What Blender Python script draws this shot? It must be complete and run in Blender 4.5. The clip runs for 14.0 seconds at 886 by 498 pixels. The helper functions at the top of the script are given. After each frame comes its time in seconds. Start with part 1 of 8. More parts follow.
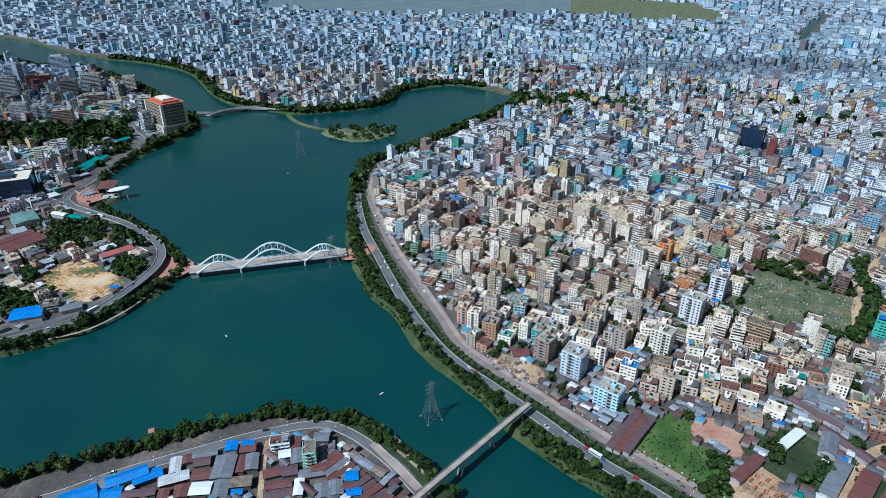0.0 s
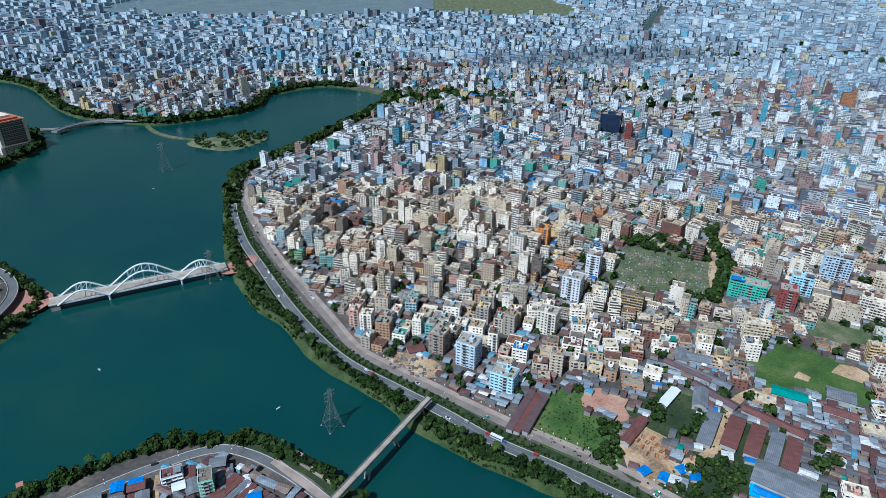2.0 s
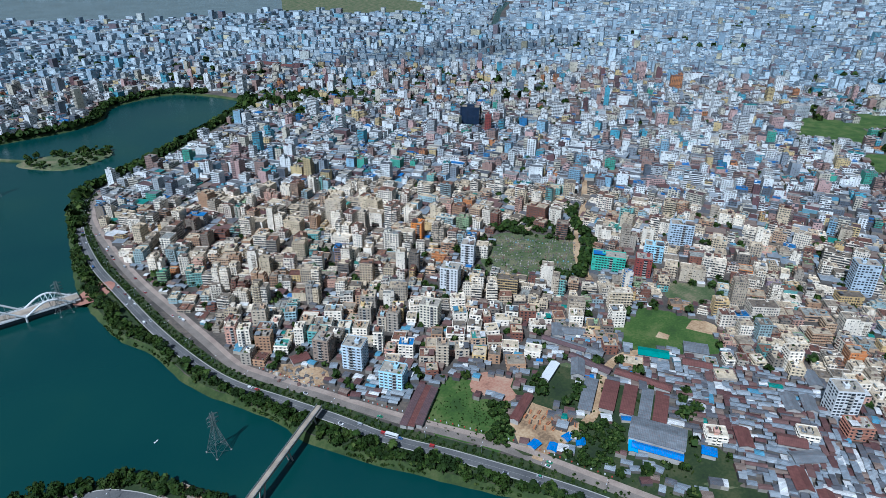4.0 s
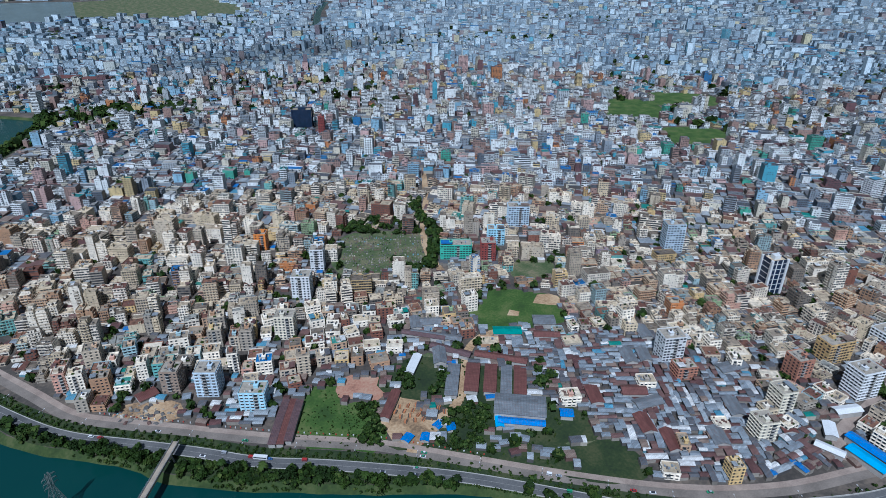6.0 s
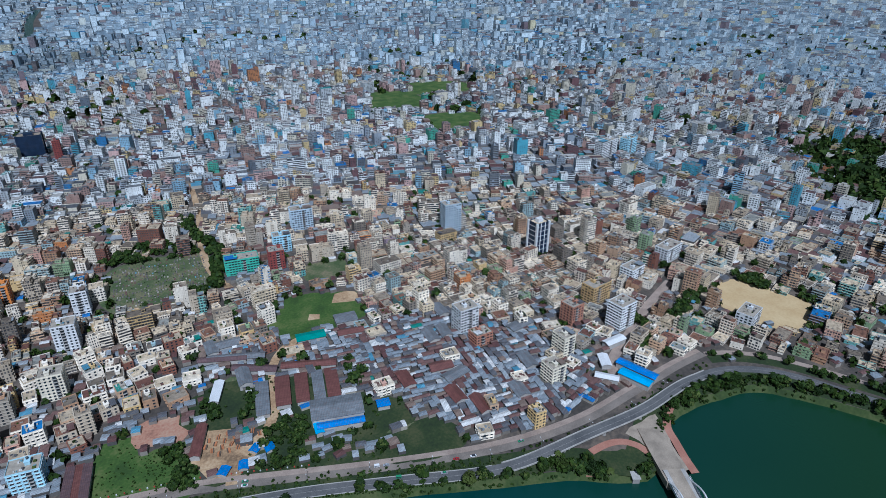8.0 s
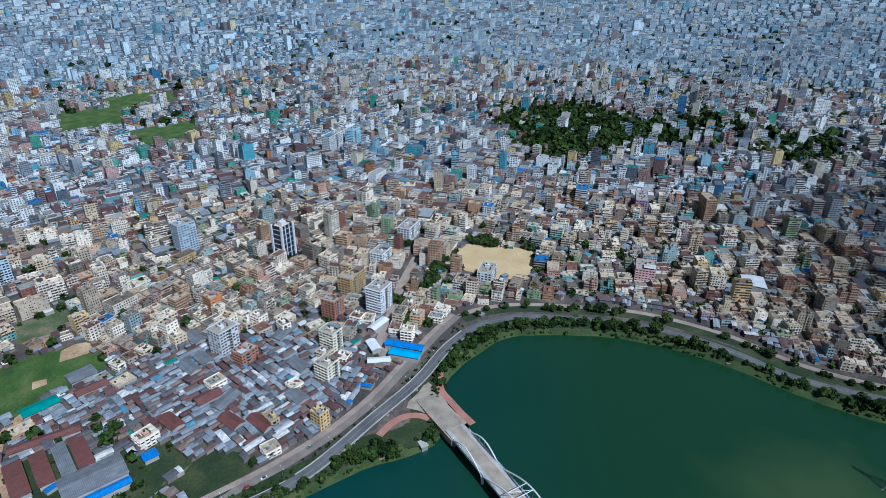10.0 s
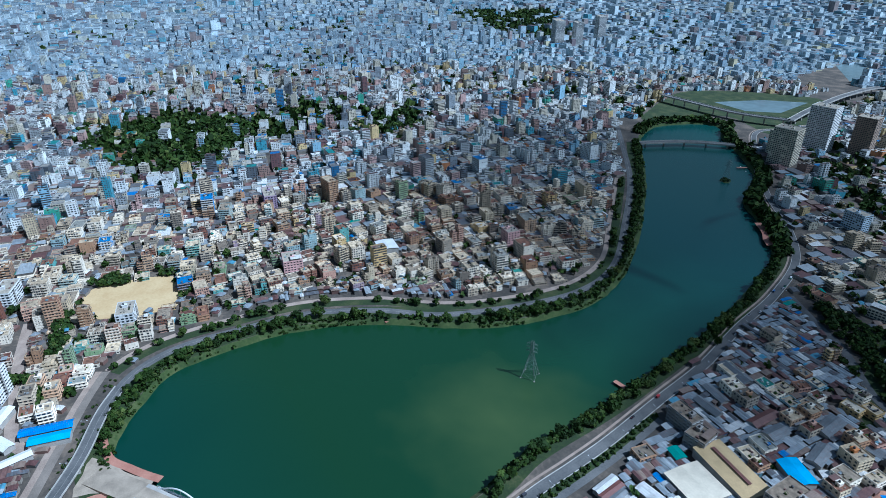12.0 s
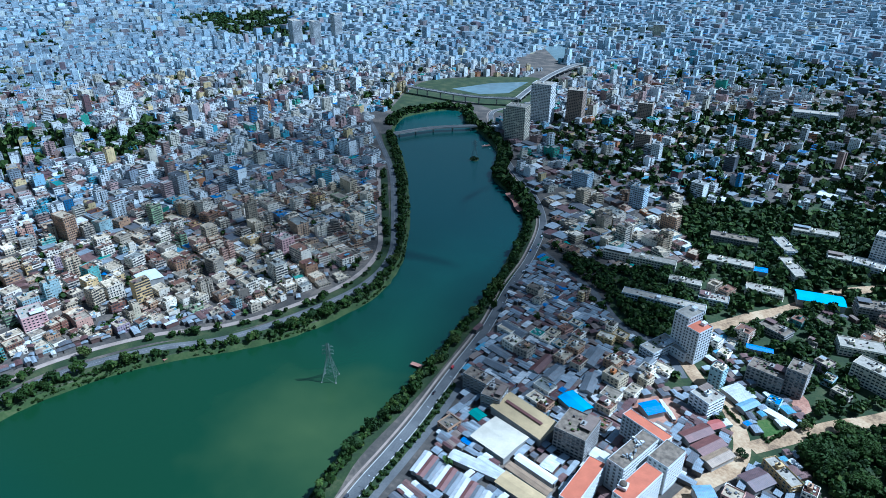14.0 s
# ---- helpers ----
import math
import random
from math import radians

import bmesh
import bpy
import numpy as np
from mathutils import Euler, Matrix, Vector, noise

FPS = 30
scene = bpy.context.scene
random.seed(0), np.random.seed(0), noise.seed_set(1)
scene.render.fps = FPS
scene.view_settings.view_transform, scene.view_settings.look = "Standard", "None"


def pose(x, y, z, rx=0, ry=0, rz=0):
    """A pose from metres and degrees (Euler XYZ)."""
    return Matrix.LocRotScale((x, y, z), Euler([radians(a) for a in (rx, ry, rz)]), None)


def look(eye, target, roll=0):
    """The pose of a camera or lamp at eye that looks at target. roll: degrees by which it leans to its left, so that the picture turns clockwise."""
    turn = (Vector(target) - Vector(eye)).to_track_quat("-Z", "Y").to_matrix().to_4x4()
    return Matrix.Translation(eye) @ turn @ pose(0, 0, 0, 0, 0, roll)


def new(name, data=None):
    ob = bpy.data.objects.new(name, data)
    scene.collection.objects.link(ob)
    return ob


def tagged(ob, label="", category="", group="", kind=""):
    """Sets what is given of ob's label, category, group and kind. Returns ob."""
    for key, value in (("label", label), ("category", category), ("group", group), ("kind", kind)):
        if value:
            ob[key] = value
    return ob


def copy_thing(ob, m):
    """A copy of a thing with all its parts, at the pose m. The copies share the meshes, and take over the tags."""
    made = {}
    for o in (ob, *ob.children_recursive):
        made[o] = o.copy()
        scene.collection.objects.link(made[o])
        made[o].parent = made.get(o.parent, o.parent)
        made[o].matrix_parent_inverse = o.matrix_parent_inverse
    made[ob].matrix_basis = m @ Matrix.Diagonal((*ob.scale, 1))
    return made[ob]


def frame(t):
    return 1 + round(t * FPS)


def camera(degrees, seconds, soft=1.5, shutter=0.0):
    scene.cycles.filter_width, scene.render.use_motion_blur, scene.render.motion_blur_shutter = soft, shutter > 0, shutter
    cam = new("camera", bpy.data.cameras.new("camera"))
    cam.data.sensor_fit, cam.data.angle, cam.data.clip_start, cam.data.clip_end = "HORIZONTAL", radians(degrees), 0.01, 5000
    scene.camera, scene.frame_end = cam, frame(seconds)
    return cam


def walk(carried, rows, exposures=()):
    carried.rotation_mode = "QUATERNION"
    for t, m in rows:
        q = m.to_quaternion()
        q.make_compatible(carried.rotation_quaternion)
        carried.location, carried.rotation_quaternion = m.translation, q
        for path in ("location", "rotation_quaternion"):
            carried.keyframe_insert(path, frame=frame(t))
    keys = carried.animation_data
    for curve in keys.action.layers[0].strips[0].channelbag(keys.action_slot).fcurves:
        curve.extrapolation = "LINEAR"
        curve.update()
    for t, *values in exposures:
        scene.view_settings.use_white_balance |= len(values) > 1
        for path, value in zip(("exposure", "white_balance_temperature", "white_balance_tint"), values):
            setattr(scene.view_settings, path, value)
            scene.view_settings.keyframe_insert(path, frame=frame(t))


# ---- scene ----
# the drone hovers over the shore and pans to its right
UNIT = 1.3              # metres to one unit of the plan below
CAM_H = 250.0 * UNIT
PANS = [  # seconds, yaw, tilt, lean
    (0.0, -0.00, 63.02, -0.41),
    (0.5, -2.71, 63.01, -0.45),
    (1.0, -5.57, 63.02, -0.45),
    (1.5, -8.47, 63.03, -0.44),
    (2.0, -11.73, 63.03, -0.42),
    (2.2, -13.01, 63.00, -0.38),
    (4.3, -26.60, 62.97, -0.42),
    (4.5, -28.07, 62.98, -0.42),
    (5.0, -32.24, 62.98, -0.41),
    (5.5, -36.10, 63.00, -0.43),
    (6.0, -40.00, 62.98, -0.40),
    (6.5, -43.90, 62.97, -0.40),
    (7.0, -49.10, 62.97, -0.37),
    (7.5, -54.77, 62.97, -0.37),
    (8.0, -61.53, 62.95, -0.40),
    (8.2, -64.14, 62.93, -0.33),
    (10.3, -91.54, 62.88, -0.41),
    (10.5, -94.71, 62.89, -0.43),
    (11.0, -103.78, 62.93, -0.44),
    (11.5, -113.18, 62.99, -0.42),
    (12.0, -122.91, 63.00, -0.37),
    (12.5, -131.15, 63.00, -0.38),
    (13.0, -139.21, 63.02, -0.38),
    (13.5, -144.15, 63.05, -0.33),
    (14.0, -145.67, 63.08, -0.32),
]
cam = camera(70.98, 14.0, soft=0.7)
walk(cam, [(t, pose(0, 0, CAM_H, tilt, lean, yaw)) for t, yaw, tilt, lean in PANS],
     exposures=[(0.0, 0.06, 4880, 7), (4.5, -0.12, 4880, 9), (7.5, -0.40, 4880, 11), (10.5, -0.13, 4780, 8), (11.5, 0.02, 4640, 6), (12.5, 0.36, 4470, 4), (14.0, 0.56, 4320, 3)])

import mathutils

# ---- sky and sun ----
SUN_TO = Vector((0.47, 0.38, -0.80)).normalized()      # the way the light travels
world = bpy.data.worlds.new("sky")
scene.world = world
world.use_nodes = True
wnt = world.node_tree
sky = wnt.nodes.new("ShaderNodeTexSky")
sky.sky_type, sky.sun_disc = "NISHITA", False
sky.sun_elevation, sky.sun_rotation = math.asin(-SUN_TO.z), math.atan2(-SUN_TO.x, -SUN_TO.y)
sky.dust_density, sky.air_density, sky.ozone_density = 1.6, 2.2, 2.0
wnt.links.new(sky.outputs[0], wnt.nodes["Background"].inputs[0])
wnt.nodes["Background"].inputs[1].default_value = 0.034
sun = new("sun", bpy.data.lights.new("sun", "SUN"))
sun.data.energy, sun.data.angle, sun.data.color = 5.0, radians(0.5), (1.0, 0.95, 0.87)
sun.matrix_world = look((0, 0, 900), Vector((0, 0, 900)) + SUN_TO)

# ---- materials ----


class Graph:
    """Short hand for a material's nodes."""

    def __init__(self, name, rough=0.8, metal=0.0):
        self.m = bpy.data.materials.new(name)
        self.m.use_nodes = True
        self.t = self.m.node_tree
        self.b = self.t.nodes["Principled BSDF"]
        self.b.inputs["Roughness"].default_value = rough
        self.b.inputs["Metallic"].default_value = metal

    def put(self, sock, v):
        if isinstance(v, bpy.types.NodeSocket):
            self.t.links.new(v, sock)
        else:
            sock.default_value = v

    def math(self, op, a, b=0.0, c=0.0):
        n = self.t.nodes.new("ShaderNodeMath")
        n.operation = op
        for s, v in zip(n.inputs, (a, b, c)):
            self.put(s, v)
        return n.outputs[0]

    def vmath(self, op, a, b=(0, 0, 0)):
        n = self.t.nodes.new("ShaderNodeVectorMath")
        n.operation = op
        self.put(n.inputs[0], a)
        self.put(n.inputs[1], b)
        return n.outputs["Value"] if op == "DOT_PRODUCT" else n.outputs["Vector"]

    def mix(self, f, a, b, blend="MIX"):
        n = self.t.nodes.new("ShaderNodeMix")
        n.data_type, n.blend_type = "RGBA", blend
        self.put(n.inputs["Factor"], f)
        self.put(n.inputs[6], a)
        self.put(n.inputs[7], b)
        return n.outputs[2]

    def geo(self, what):
        return self.t.nodes.new("ShaderNodeNewGeometry").outputs[what]

    def rnd(self, island):
        if island:
            return self.geo("Random Per Island")
        return self.t.nodes.new("ShaderNodeObjectInfo").outputs["Random"]

    def noise(self, scale, detail=3.0, vec=None):
        n = self.t.nodes.new("ShaderNodeTexNoise")
        n.inputs["Scale"].default_value, n.inputs["Detail"].default_value = scale, detail
        self.t.links.new(vec if vec is not None else self.geo("Position"), n.inputs["Vector"])
        return n.outputs["Fac"]

    def ramp(self, f, stops, const=False):
        n = self.t.nodes.new("ShaderNodeValToRGB")
        n.color_ramp.interpolation = "CONSTANT" if const else "LINEAR"
        el = n.color_ramp.elements
        while len(el) < len(stops):
            el.new(1.0)
        for e, (p, c) in zip(el, stops):
            e.position, e.color = p, (*c, 1)
        self.put(n.inputs[0], f)
        return n.outputs[0]

    def palette(self, f, weighted):
        """A colour picked from (weight, colour) by a random number."""
        total, at, stops = sum(w for w, _ in weighted), 0.0, []
        for w, c in weighted:
            stops.append((at / total, c))
            at += w
        return self.ramp(f, stops, True)

    def stain(self, colour, lo=0.72, hi=1.08, big=0.12, small=1.3):
        a = self.ramp(self.noise(big, 4), [(0.3, (lo, lo, lo)), (0.65, (hi, hi, hi))])
        b = self.ramp(self.noise(small, 2), [(0.3, (0.86, 0.85, 0.83)), (0.7, (1.06, 1.06, 1.06))])
        return self.mix(1.0, self.mix(1.0, colour, a, "MULTIPLY"), b, "MULTIPLY")

    def bump(self, h, strength=0.3, dist=0.1):
        n = self.t.nodes.new("ShaderNodeBump")
        n.inputs["Strength"].default_value, n.inputs["Distance"].default_value = strength, dist
        self.t.links.new(h, n.inputs["Height"])
        self.t.links.new(n.outputs[0], self.b.inputs["Normal"])

    def done(self, colour):
        self.put(self.b.inputs["Base Color"], colour)
        return self.m


def plain(name, col, rough=0.8, metal=0.0, lo=0.75, hi=1.08, big=0.12, small=1.3):
    g = Graph(name, rough, metal)
    return g.done(g.stain((*col, 1), lo, hi, big, small))


WALLS = [(46, (0.84, 0.83, 0.79)), (11, (0.74, 0.67, 0.53)), (9, (0.62, 0.57, 0.49)), (6, (0.44, 0.42, 0.39)), (4, (0.27, 0.25, 0.23)),
         (8, (0.50, 0.33, 0.22)), (5, (0.66, 0.49, 0.36)), (5, (0.42, 0.62, 0.74)), (4, (0.26, 0.12, 0.09)), (3.5, (0.74, 0.58, 0.30)),
         (3, (0.68, 0.44, 0.38)), (3, (0.20, 0.52, 0.56)), (1.5, (0.38, 0.58, 0.36)), (0.6, (0.40, 0.33, 0.46)), (0.6, (0.66, 0.28, 0.10))]
ROOFS = [(16, (0.30, 0.27, 0.235)), (20, (0.46, 0.41, 0.335)), (10, (0.18, 0.16, 0.142)), (18, (0.60, 0.54, 0.44)), (10, (0.21, 0.115, 0.085)),
         (9, (0.72, 0.69, 0.63)), (8, (0.145, 0.07, 0.058)), (1, (0.06, 0.28, 0.26)), (0.8, (0.02, 0.18, 0.55)), (5, (0.28, 0.31, 0.33))]
HAZY_ROOFS = [(24, (0.19, 0.225, 0.26)), (20, (0.27, 0.305, 0.335)), (13, (0.13, 0.165, 0.20)), (12, (0.38, 0.42, 0.45)), (8, (0.13, 0.09, 0.10)), (2, (0.04, 0.18, 0.38))]
TINS = [(28, (0.225, 0.27, 0.32)), (18, (0.105, 0.115, 0.135)), (12, (0.32, 0.37, 0.42)), (14, (0.105, 0.055, 0.055)), (11, (0.15, 0.09, 0.085)),
        (10, (0.21, 0.165, 0.14)), (11, (0.62, 0.65, 0.67)), (1, (0.02, 0.16, 0.48)), (2, (0.10, 0.28, 0.42)), (1, (0.02, 0.22, 0.19))]
HAZY_WALLS = [(30, (0.66, 0.73, 0.77)), (18, (0.50, 0.58, 0.64)), (15, (0.38, 0.46, 0.53)), (9, (0.64, 0.64, 0.58)), (8, (0.27, 0.34, 0.41)),
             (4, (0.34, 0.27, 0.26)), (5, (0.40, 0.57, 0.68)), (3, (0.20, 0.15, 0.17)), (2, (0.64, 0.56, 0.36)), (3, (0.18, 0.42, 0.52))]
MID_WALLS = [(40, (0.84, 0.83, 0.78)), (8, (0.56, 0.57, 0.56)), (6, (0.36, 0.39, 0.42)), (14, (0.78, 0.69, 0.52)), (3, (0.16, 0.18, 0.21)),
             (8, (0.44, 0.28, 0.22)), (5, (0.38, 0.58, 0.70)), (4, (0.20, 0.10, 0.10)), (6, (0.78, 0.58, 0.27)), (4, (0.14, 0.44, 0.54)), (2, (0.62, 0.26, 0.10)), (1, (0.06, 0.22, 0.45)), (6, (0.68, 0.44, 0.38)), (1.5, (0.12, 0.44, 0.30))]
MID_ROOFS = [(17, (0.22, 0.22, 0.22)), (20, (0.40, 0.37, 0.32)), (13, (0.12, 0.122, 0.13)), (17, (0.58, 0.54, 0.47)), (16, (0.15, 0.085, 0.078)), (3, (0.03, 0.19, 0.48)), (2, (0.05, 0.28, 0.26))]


def warmed(tones, red, blue, all_=1.0, dull=1.0):
    """The same paints with other shares of red and blue; dull sets down all but the pale ones."""
    out = []
    for n, c in tones:
        k = all_ * (1.0 if min(c) > 0.7 else dull)
        out.append((n, (c[0] * red * k, c[1] * k, c[2] * blue * k)))
    return out


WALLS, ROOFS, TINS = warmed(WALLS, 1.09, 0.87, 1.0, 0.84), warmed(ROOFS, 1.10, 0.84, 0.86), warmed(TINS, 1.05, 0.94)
# outer and far paints turn bluer: distance haze is put into the colours
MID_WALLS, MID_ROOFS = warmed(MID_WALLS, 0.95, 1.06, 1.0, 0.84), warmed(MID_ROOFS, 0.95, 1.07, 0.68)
HAZY_WALLS, HAZY_ROOFS = warmed(HAZY_WALLS, 0.94, 1.03, 1.06), warmed(HAZY_ROOFS, 0.92, 1.05, 0.8)
HUTS = [(20, (0.13, 0.12, 0.11)), (16, (0.20, 0.18, 0.155)), (16, (0.085, 0.08, 0.078)), (10, (0.30, 0.27, 0.23)), (12, (0.14, 0.08, 0.065)), (3, (0.16, 0.30, 0.36)), (5, (0.42, 0.38, 0.31))]


def wall_paint(name, island, tones=WALLS):
    g = Graph(name, 0.85)
    return g.done(g.stain(g.palette(g.rnd(island), tones), 0.78, 1.05, 0.09, 0.7))


def city_skin(name, bay=2.7, walls=WALLS, roofs=ROOFS, pane=1.0, island=True):
    """Plastered blocks with rows of openings, blind side walls, recessed balconies and stained flat roofs."""
    g = Graph(name, 0.85)
    if island:
        r = g.rnd(True)
    else:
        at = g.t.nodes.new("ShaderNodeAttribute")
        at.attribute_name = "paint"
        r = at.outputs["Fac"]
    r2, r3 = g.math("FRACT", g.math("MULTIPLY", r, 17.3)), g.math("FRACT", g.math("MULTIPLY", r, 91.7))
    n, p = g.geo("True Normal"), g.geo("Position")
    sep_n, sep_p = g.t.nodes.new("ShaderNodeSeparateXYZ"), g.t.nodes.new("ShaderNodeSeparateXYZ")
    g.put(sep_n.inputs[0], n)
    g.put(sep_p.inputs[0], p)
    up = g.math("GREATER_THAN", sep_n.outputs[2], 0.5)
    wall = g.math("LESS_THAN", g.math("ABSOLUTE", sep_n.outputs[2]), 0.5)
    u = g.math("DIVIDE", g.vmath("DOT_PRODUCT", p, g.vmath("CROSS_PRODUCT", n, (0, 0, 1))), g.math("MULTIPLY_ADD", r2, 1.4, bay - 0.6))
    v = g.math("DIVIDE", sep_p.outputs[2], 2.86)
    # each front of each house has its own kind of openings
    front = g.t.nodes.new("ShaderNodeCombineXYZ")
    g.put(front.inputs[0], g.math("ROUND", g.math("MULTIPLY", sep_n.outputs[0], 2.5)))
    g.put(front.inputs[1], g.math("ROUND", g.math("MULTIPLY", sep_n.outputs[1], 2.5)))
    g.put(front.inputs[2], g.math("MULTIPLY", r, 977.0))
    kind = g.t.nodes.new("ShaderNodeTexWhiteNoise")
    g.put(kind.inputs["Vector"], front.outputs[0])
    k = kind.outputs["Value"]
    banded, blind = g.math("GREATER_THAN", k, 0.74), g.math("LESS_THAN", k, 0.30)
    half_w = g.math("MULTIPLY_ADD", banded, 0.15, g.math("MULTIPLY_ADD", blind, -0.09, g.math("MULTIPLY_ADD", r3, 0.12, 0.24)))
    half_h = g.math("MULTIPLY_ADD", blind, -0.08, g.math("MULTIPLY_ADD", banded, 0.03, 0.27))
    win = g.math("MULTIPLY", g.math("COMPARE", g.math("FRACT", u), 0.5, half_w), g.math("COMPARE", g.math("FRACT", v), 0.52, half_h))
    cell = g.t.nodes.new("ShaderNodeCombineXYZ")
    g.put(cell.inputs[0], g.math("FLOOR", u))
    g.put(cell.inputs[1], g.math("FLOOR", v))
    g.put(cell.inputs[2], g.math("MULTIPLY", r, 313.0))
    wn = g.t.nodes.new("ShaderNodeTexWhiteNoise")
    g.put(wn.inputs["Vector"], cell.outputs[0])
    there = g.math("LESS_THAN", wn.outputs["Value"], g.math("MULTIPLY_ADD", blind, -0.48, 0.88))
    win = g.math("MULTIPLY", g.math("MULTIPLY", win, wall), there)
    glass = g.ramp(wn.outputs["Value"], [(0.0, (0.02 * pane, 0.022 * pane, 0.026 * pane)), (0.5, (0.05 * pane, 0.05 * pane, 0.055 * pane)), (0.88, (0.11 * pane, 0.105 * pane, 0.10 * pane))])
    g.put(g.b.inputs["Roughness"], g.math("MULTIPLY_ADD", win, -0.5, 0.85))
    # rain streaks down the plaster, damp blotches and screed patches on the roofs
    run = g.t.nodes.new("ShaderNodeCombineXYZ")
    g.put(run.inputs[0], g.math("MULTIPLY", u, 2.2))
    g.put(run.inputs[1], g.math("MULTIPLY", v, 0.16))
    g.put(run.inputs[2], g.math("MULTIPLY", r, 57.0))
    streak = g.ramp(g.noise(1.0, 3, run.outputs[0]), [(0.30, (0.74, 0.72, 0.69)), (0.50, (1, 1, 1))])
    plaster = g.mix(1.0, g.palette(r, walls), streak, "MULTIPLY")
    damp = g.ramp(g.noise(0.33, 5), [(0.34, (0.50, 0.47, 0.45)), (0.5, (0.95, 0.94, 0.93)), (0.68, (1.22, 1.2, 1.17))])
    deck = g.mix(1.0, g.palette(r2, roofs), damp, "MULTIPLY")
    body = g.mix(up, plaster, deck)
    return g.done(g.mix(win, g.stain(body, 0.76, 1.06, 0.05, 0.6), glass))


def tin(name, island, fixed=None):
    """Corrugated sheet, some of it rusted."""
    g = Graph(name, 0.5, 0.0)
    rust = g.ramp(g.noise(0.8, 6), [(0.54, (0, 0, 0)), (0.66, (1, 1, 1))])
    base = (*fixed, 1) if fixed else g.palette(g.rnd(island), TINS)
    c = g.mix(g.math("MULTIPLY", rust, 0.4), base, (0.17, 0.08, 0.05, 1))
    wave = g.t.nodes.new("ShaderNodeTexWave")
    wave.inputs["Scale"].default_value = 1.6
    tc = g.t.nodes.new("ShaderNodeTexCoord")
    g.put(wave.inputs["Vector"], tc.outputs["Object"])
    g.bump(wave.outputs["Fac"], 0.15, 0.04)
    lap = g.t.nodes.new("ShaderNodeTexWave")
    lap.inputs["Scale"].default_value, lap.inputs["Distortion"].default_value, lap.inputs["Detail"].default_value = 0.35, 1.5, 3.0
    g.put(lap.inputs["Vector"], tc.outputs["Object"])
    c = g.mix(1.0, c, g.ramp(lap.outputs["Fac"], [(0.1, (0.78, 0.77, 0.76)), (0.3, (1, 1, 1))]), "MULTIPLY")
    # single sheets weather unevenly
    turned = g.t.nodes.new("ShaderNodeMapping")
    turned.inputs["Rotation"].default_value = (0, 0, 0 if not island else 0.68)
    turned.inputs["Scale"].default_value = (1 / 5.0, 1 / 0.7, 0.0)
    g.put(turned.inputs["Vector"], tc.outputs["Object"])
    cell = g.vmath("FLOOR", turned.outputs["Vector"])
    wn = g.t.nodes.new("ShaderNodeTexWhiteNoise")
    g.put(wn.inputs["Vector"], cell)
    c = g.mix(1.0, c, g.ramp(wn.outputs["Value"], [(0.0, (0.84, 0.83, 0.82)), (0.4, (0.97, 0.97, 0.97)), (0.85, (1.04, 1.04, 1.04)), (0.99, (1.25, 1.25, 1.25))]), "MULTIPLY")
    return g.done(g.stain(c, 0.84, 1.1, 0.2, 1.6))


def foliage(name, island, cols):
    g = Graph(name, 0.7)
    g.b.inputs["Specular IOR Level"].default_value = 0.15
    c = g.palette(g.rnd(island), cols)
    return g.done(g.stain(c, 0.6, 1.2, 0.15, 1.2))


def soil(name, stops, big=0.02, small=0.4, rough=0.95):
    g = Graph(name, rough)
    f = g.math("ADD", g.math("MULTIPLY", g.noise(big, 6), 0.65), g.math("MULTIPLY", g.noise(small, 4), 0.35))
    g.bump(g.noise(small * 3, 3), 0.4, 0.2)
    lo, hi = stops[0][0], stops[-1][0]
    return g.done(g.ramp(f, [(0.5 + (q - (lo + hi) / 2) * 0.62, c) for q, c in stops]))


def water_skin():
    """Green lake water, greener off the cape, sky reflection blued into the outer basin, with a plume of silt off the
    cape.
    """
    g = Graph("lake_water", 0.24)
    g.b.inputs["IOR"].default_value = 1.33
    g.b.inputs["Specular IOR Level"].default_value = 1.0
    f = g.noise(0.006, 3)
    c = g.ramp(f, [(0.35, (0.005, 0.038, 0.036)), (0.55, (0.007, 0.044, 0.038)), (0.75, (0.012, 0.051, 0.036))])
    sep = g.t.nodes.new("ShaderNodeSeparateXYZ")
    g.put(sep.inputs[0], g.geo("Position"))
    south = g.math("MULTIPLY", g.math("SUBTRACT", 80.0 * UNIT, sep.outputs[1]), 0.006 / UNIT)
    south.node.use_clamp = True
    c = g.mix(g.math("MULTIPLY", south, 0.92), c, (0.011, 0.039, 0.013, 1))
    # sky reflection on the outer basin, painted as a bluer base colour
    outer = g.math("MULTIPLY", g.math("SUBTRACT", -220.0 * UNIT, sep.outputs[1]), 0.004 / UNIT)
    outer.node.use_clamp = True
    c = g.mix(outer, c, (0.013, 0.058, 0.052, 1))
    away = g.t.nodes.new("ShaderNodeVectorMath")
    away.operation = "DISTANCE"
    g.put(away.inputs[0], g.geo("Position"))
    away.inputs[1].default_value = (212 * UNIT, -180 * UNIT, -3 * UNIT)
    plume = g.math("SUBTRACT", 1.12, g.math("MULTIPLY_ADD", g.noise(0.02, 4), 0.7, g.math("DIVIDE", away.outputs["Value"], 88.0 * UNIT)))
    plume.node.use_clamp = True
    c = g.mix(plume, c, (0.058, 0.090, 0.030, 1))
    g.bump(g.noise(0.55, 3), 0.08, 0.25)
    return g.done(c)


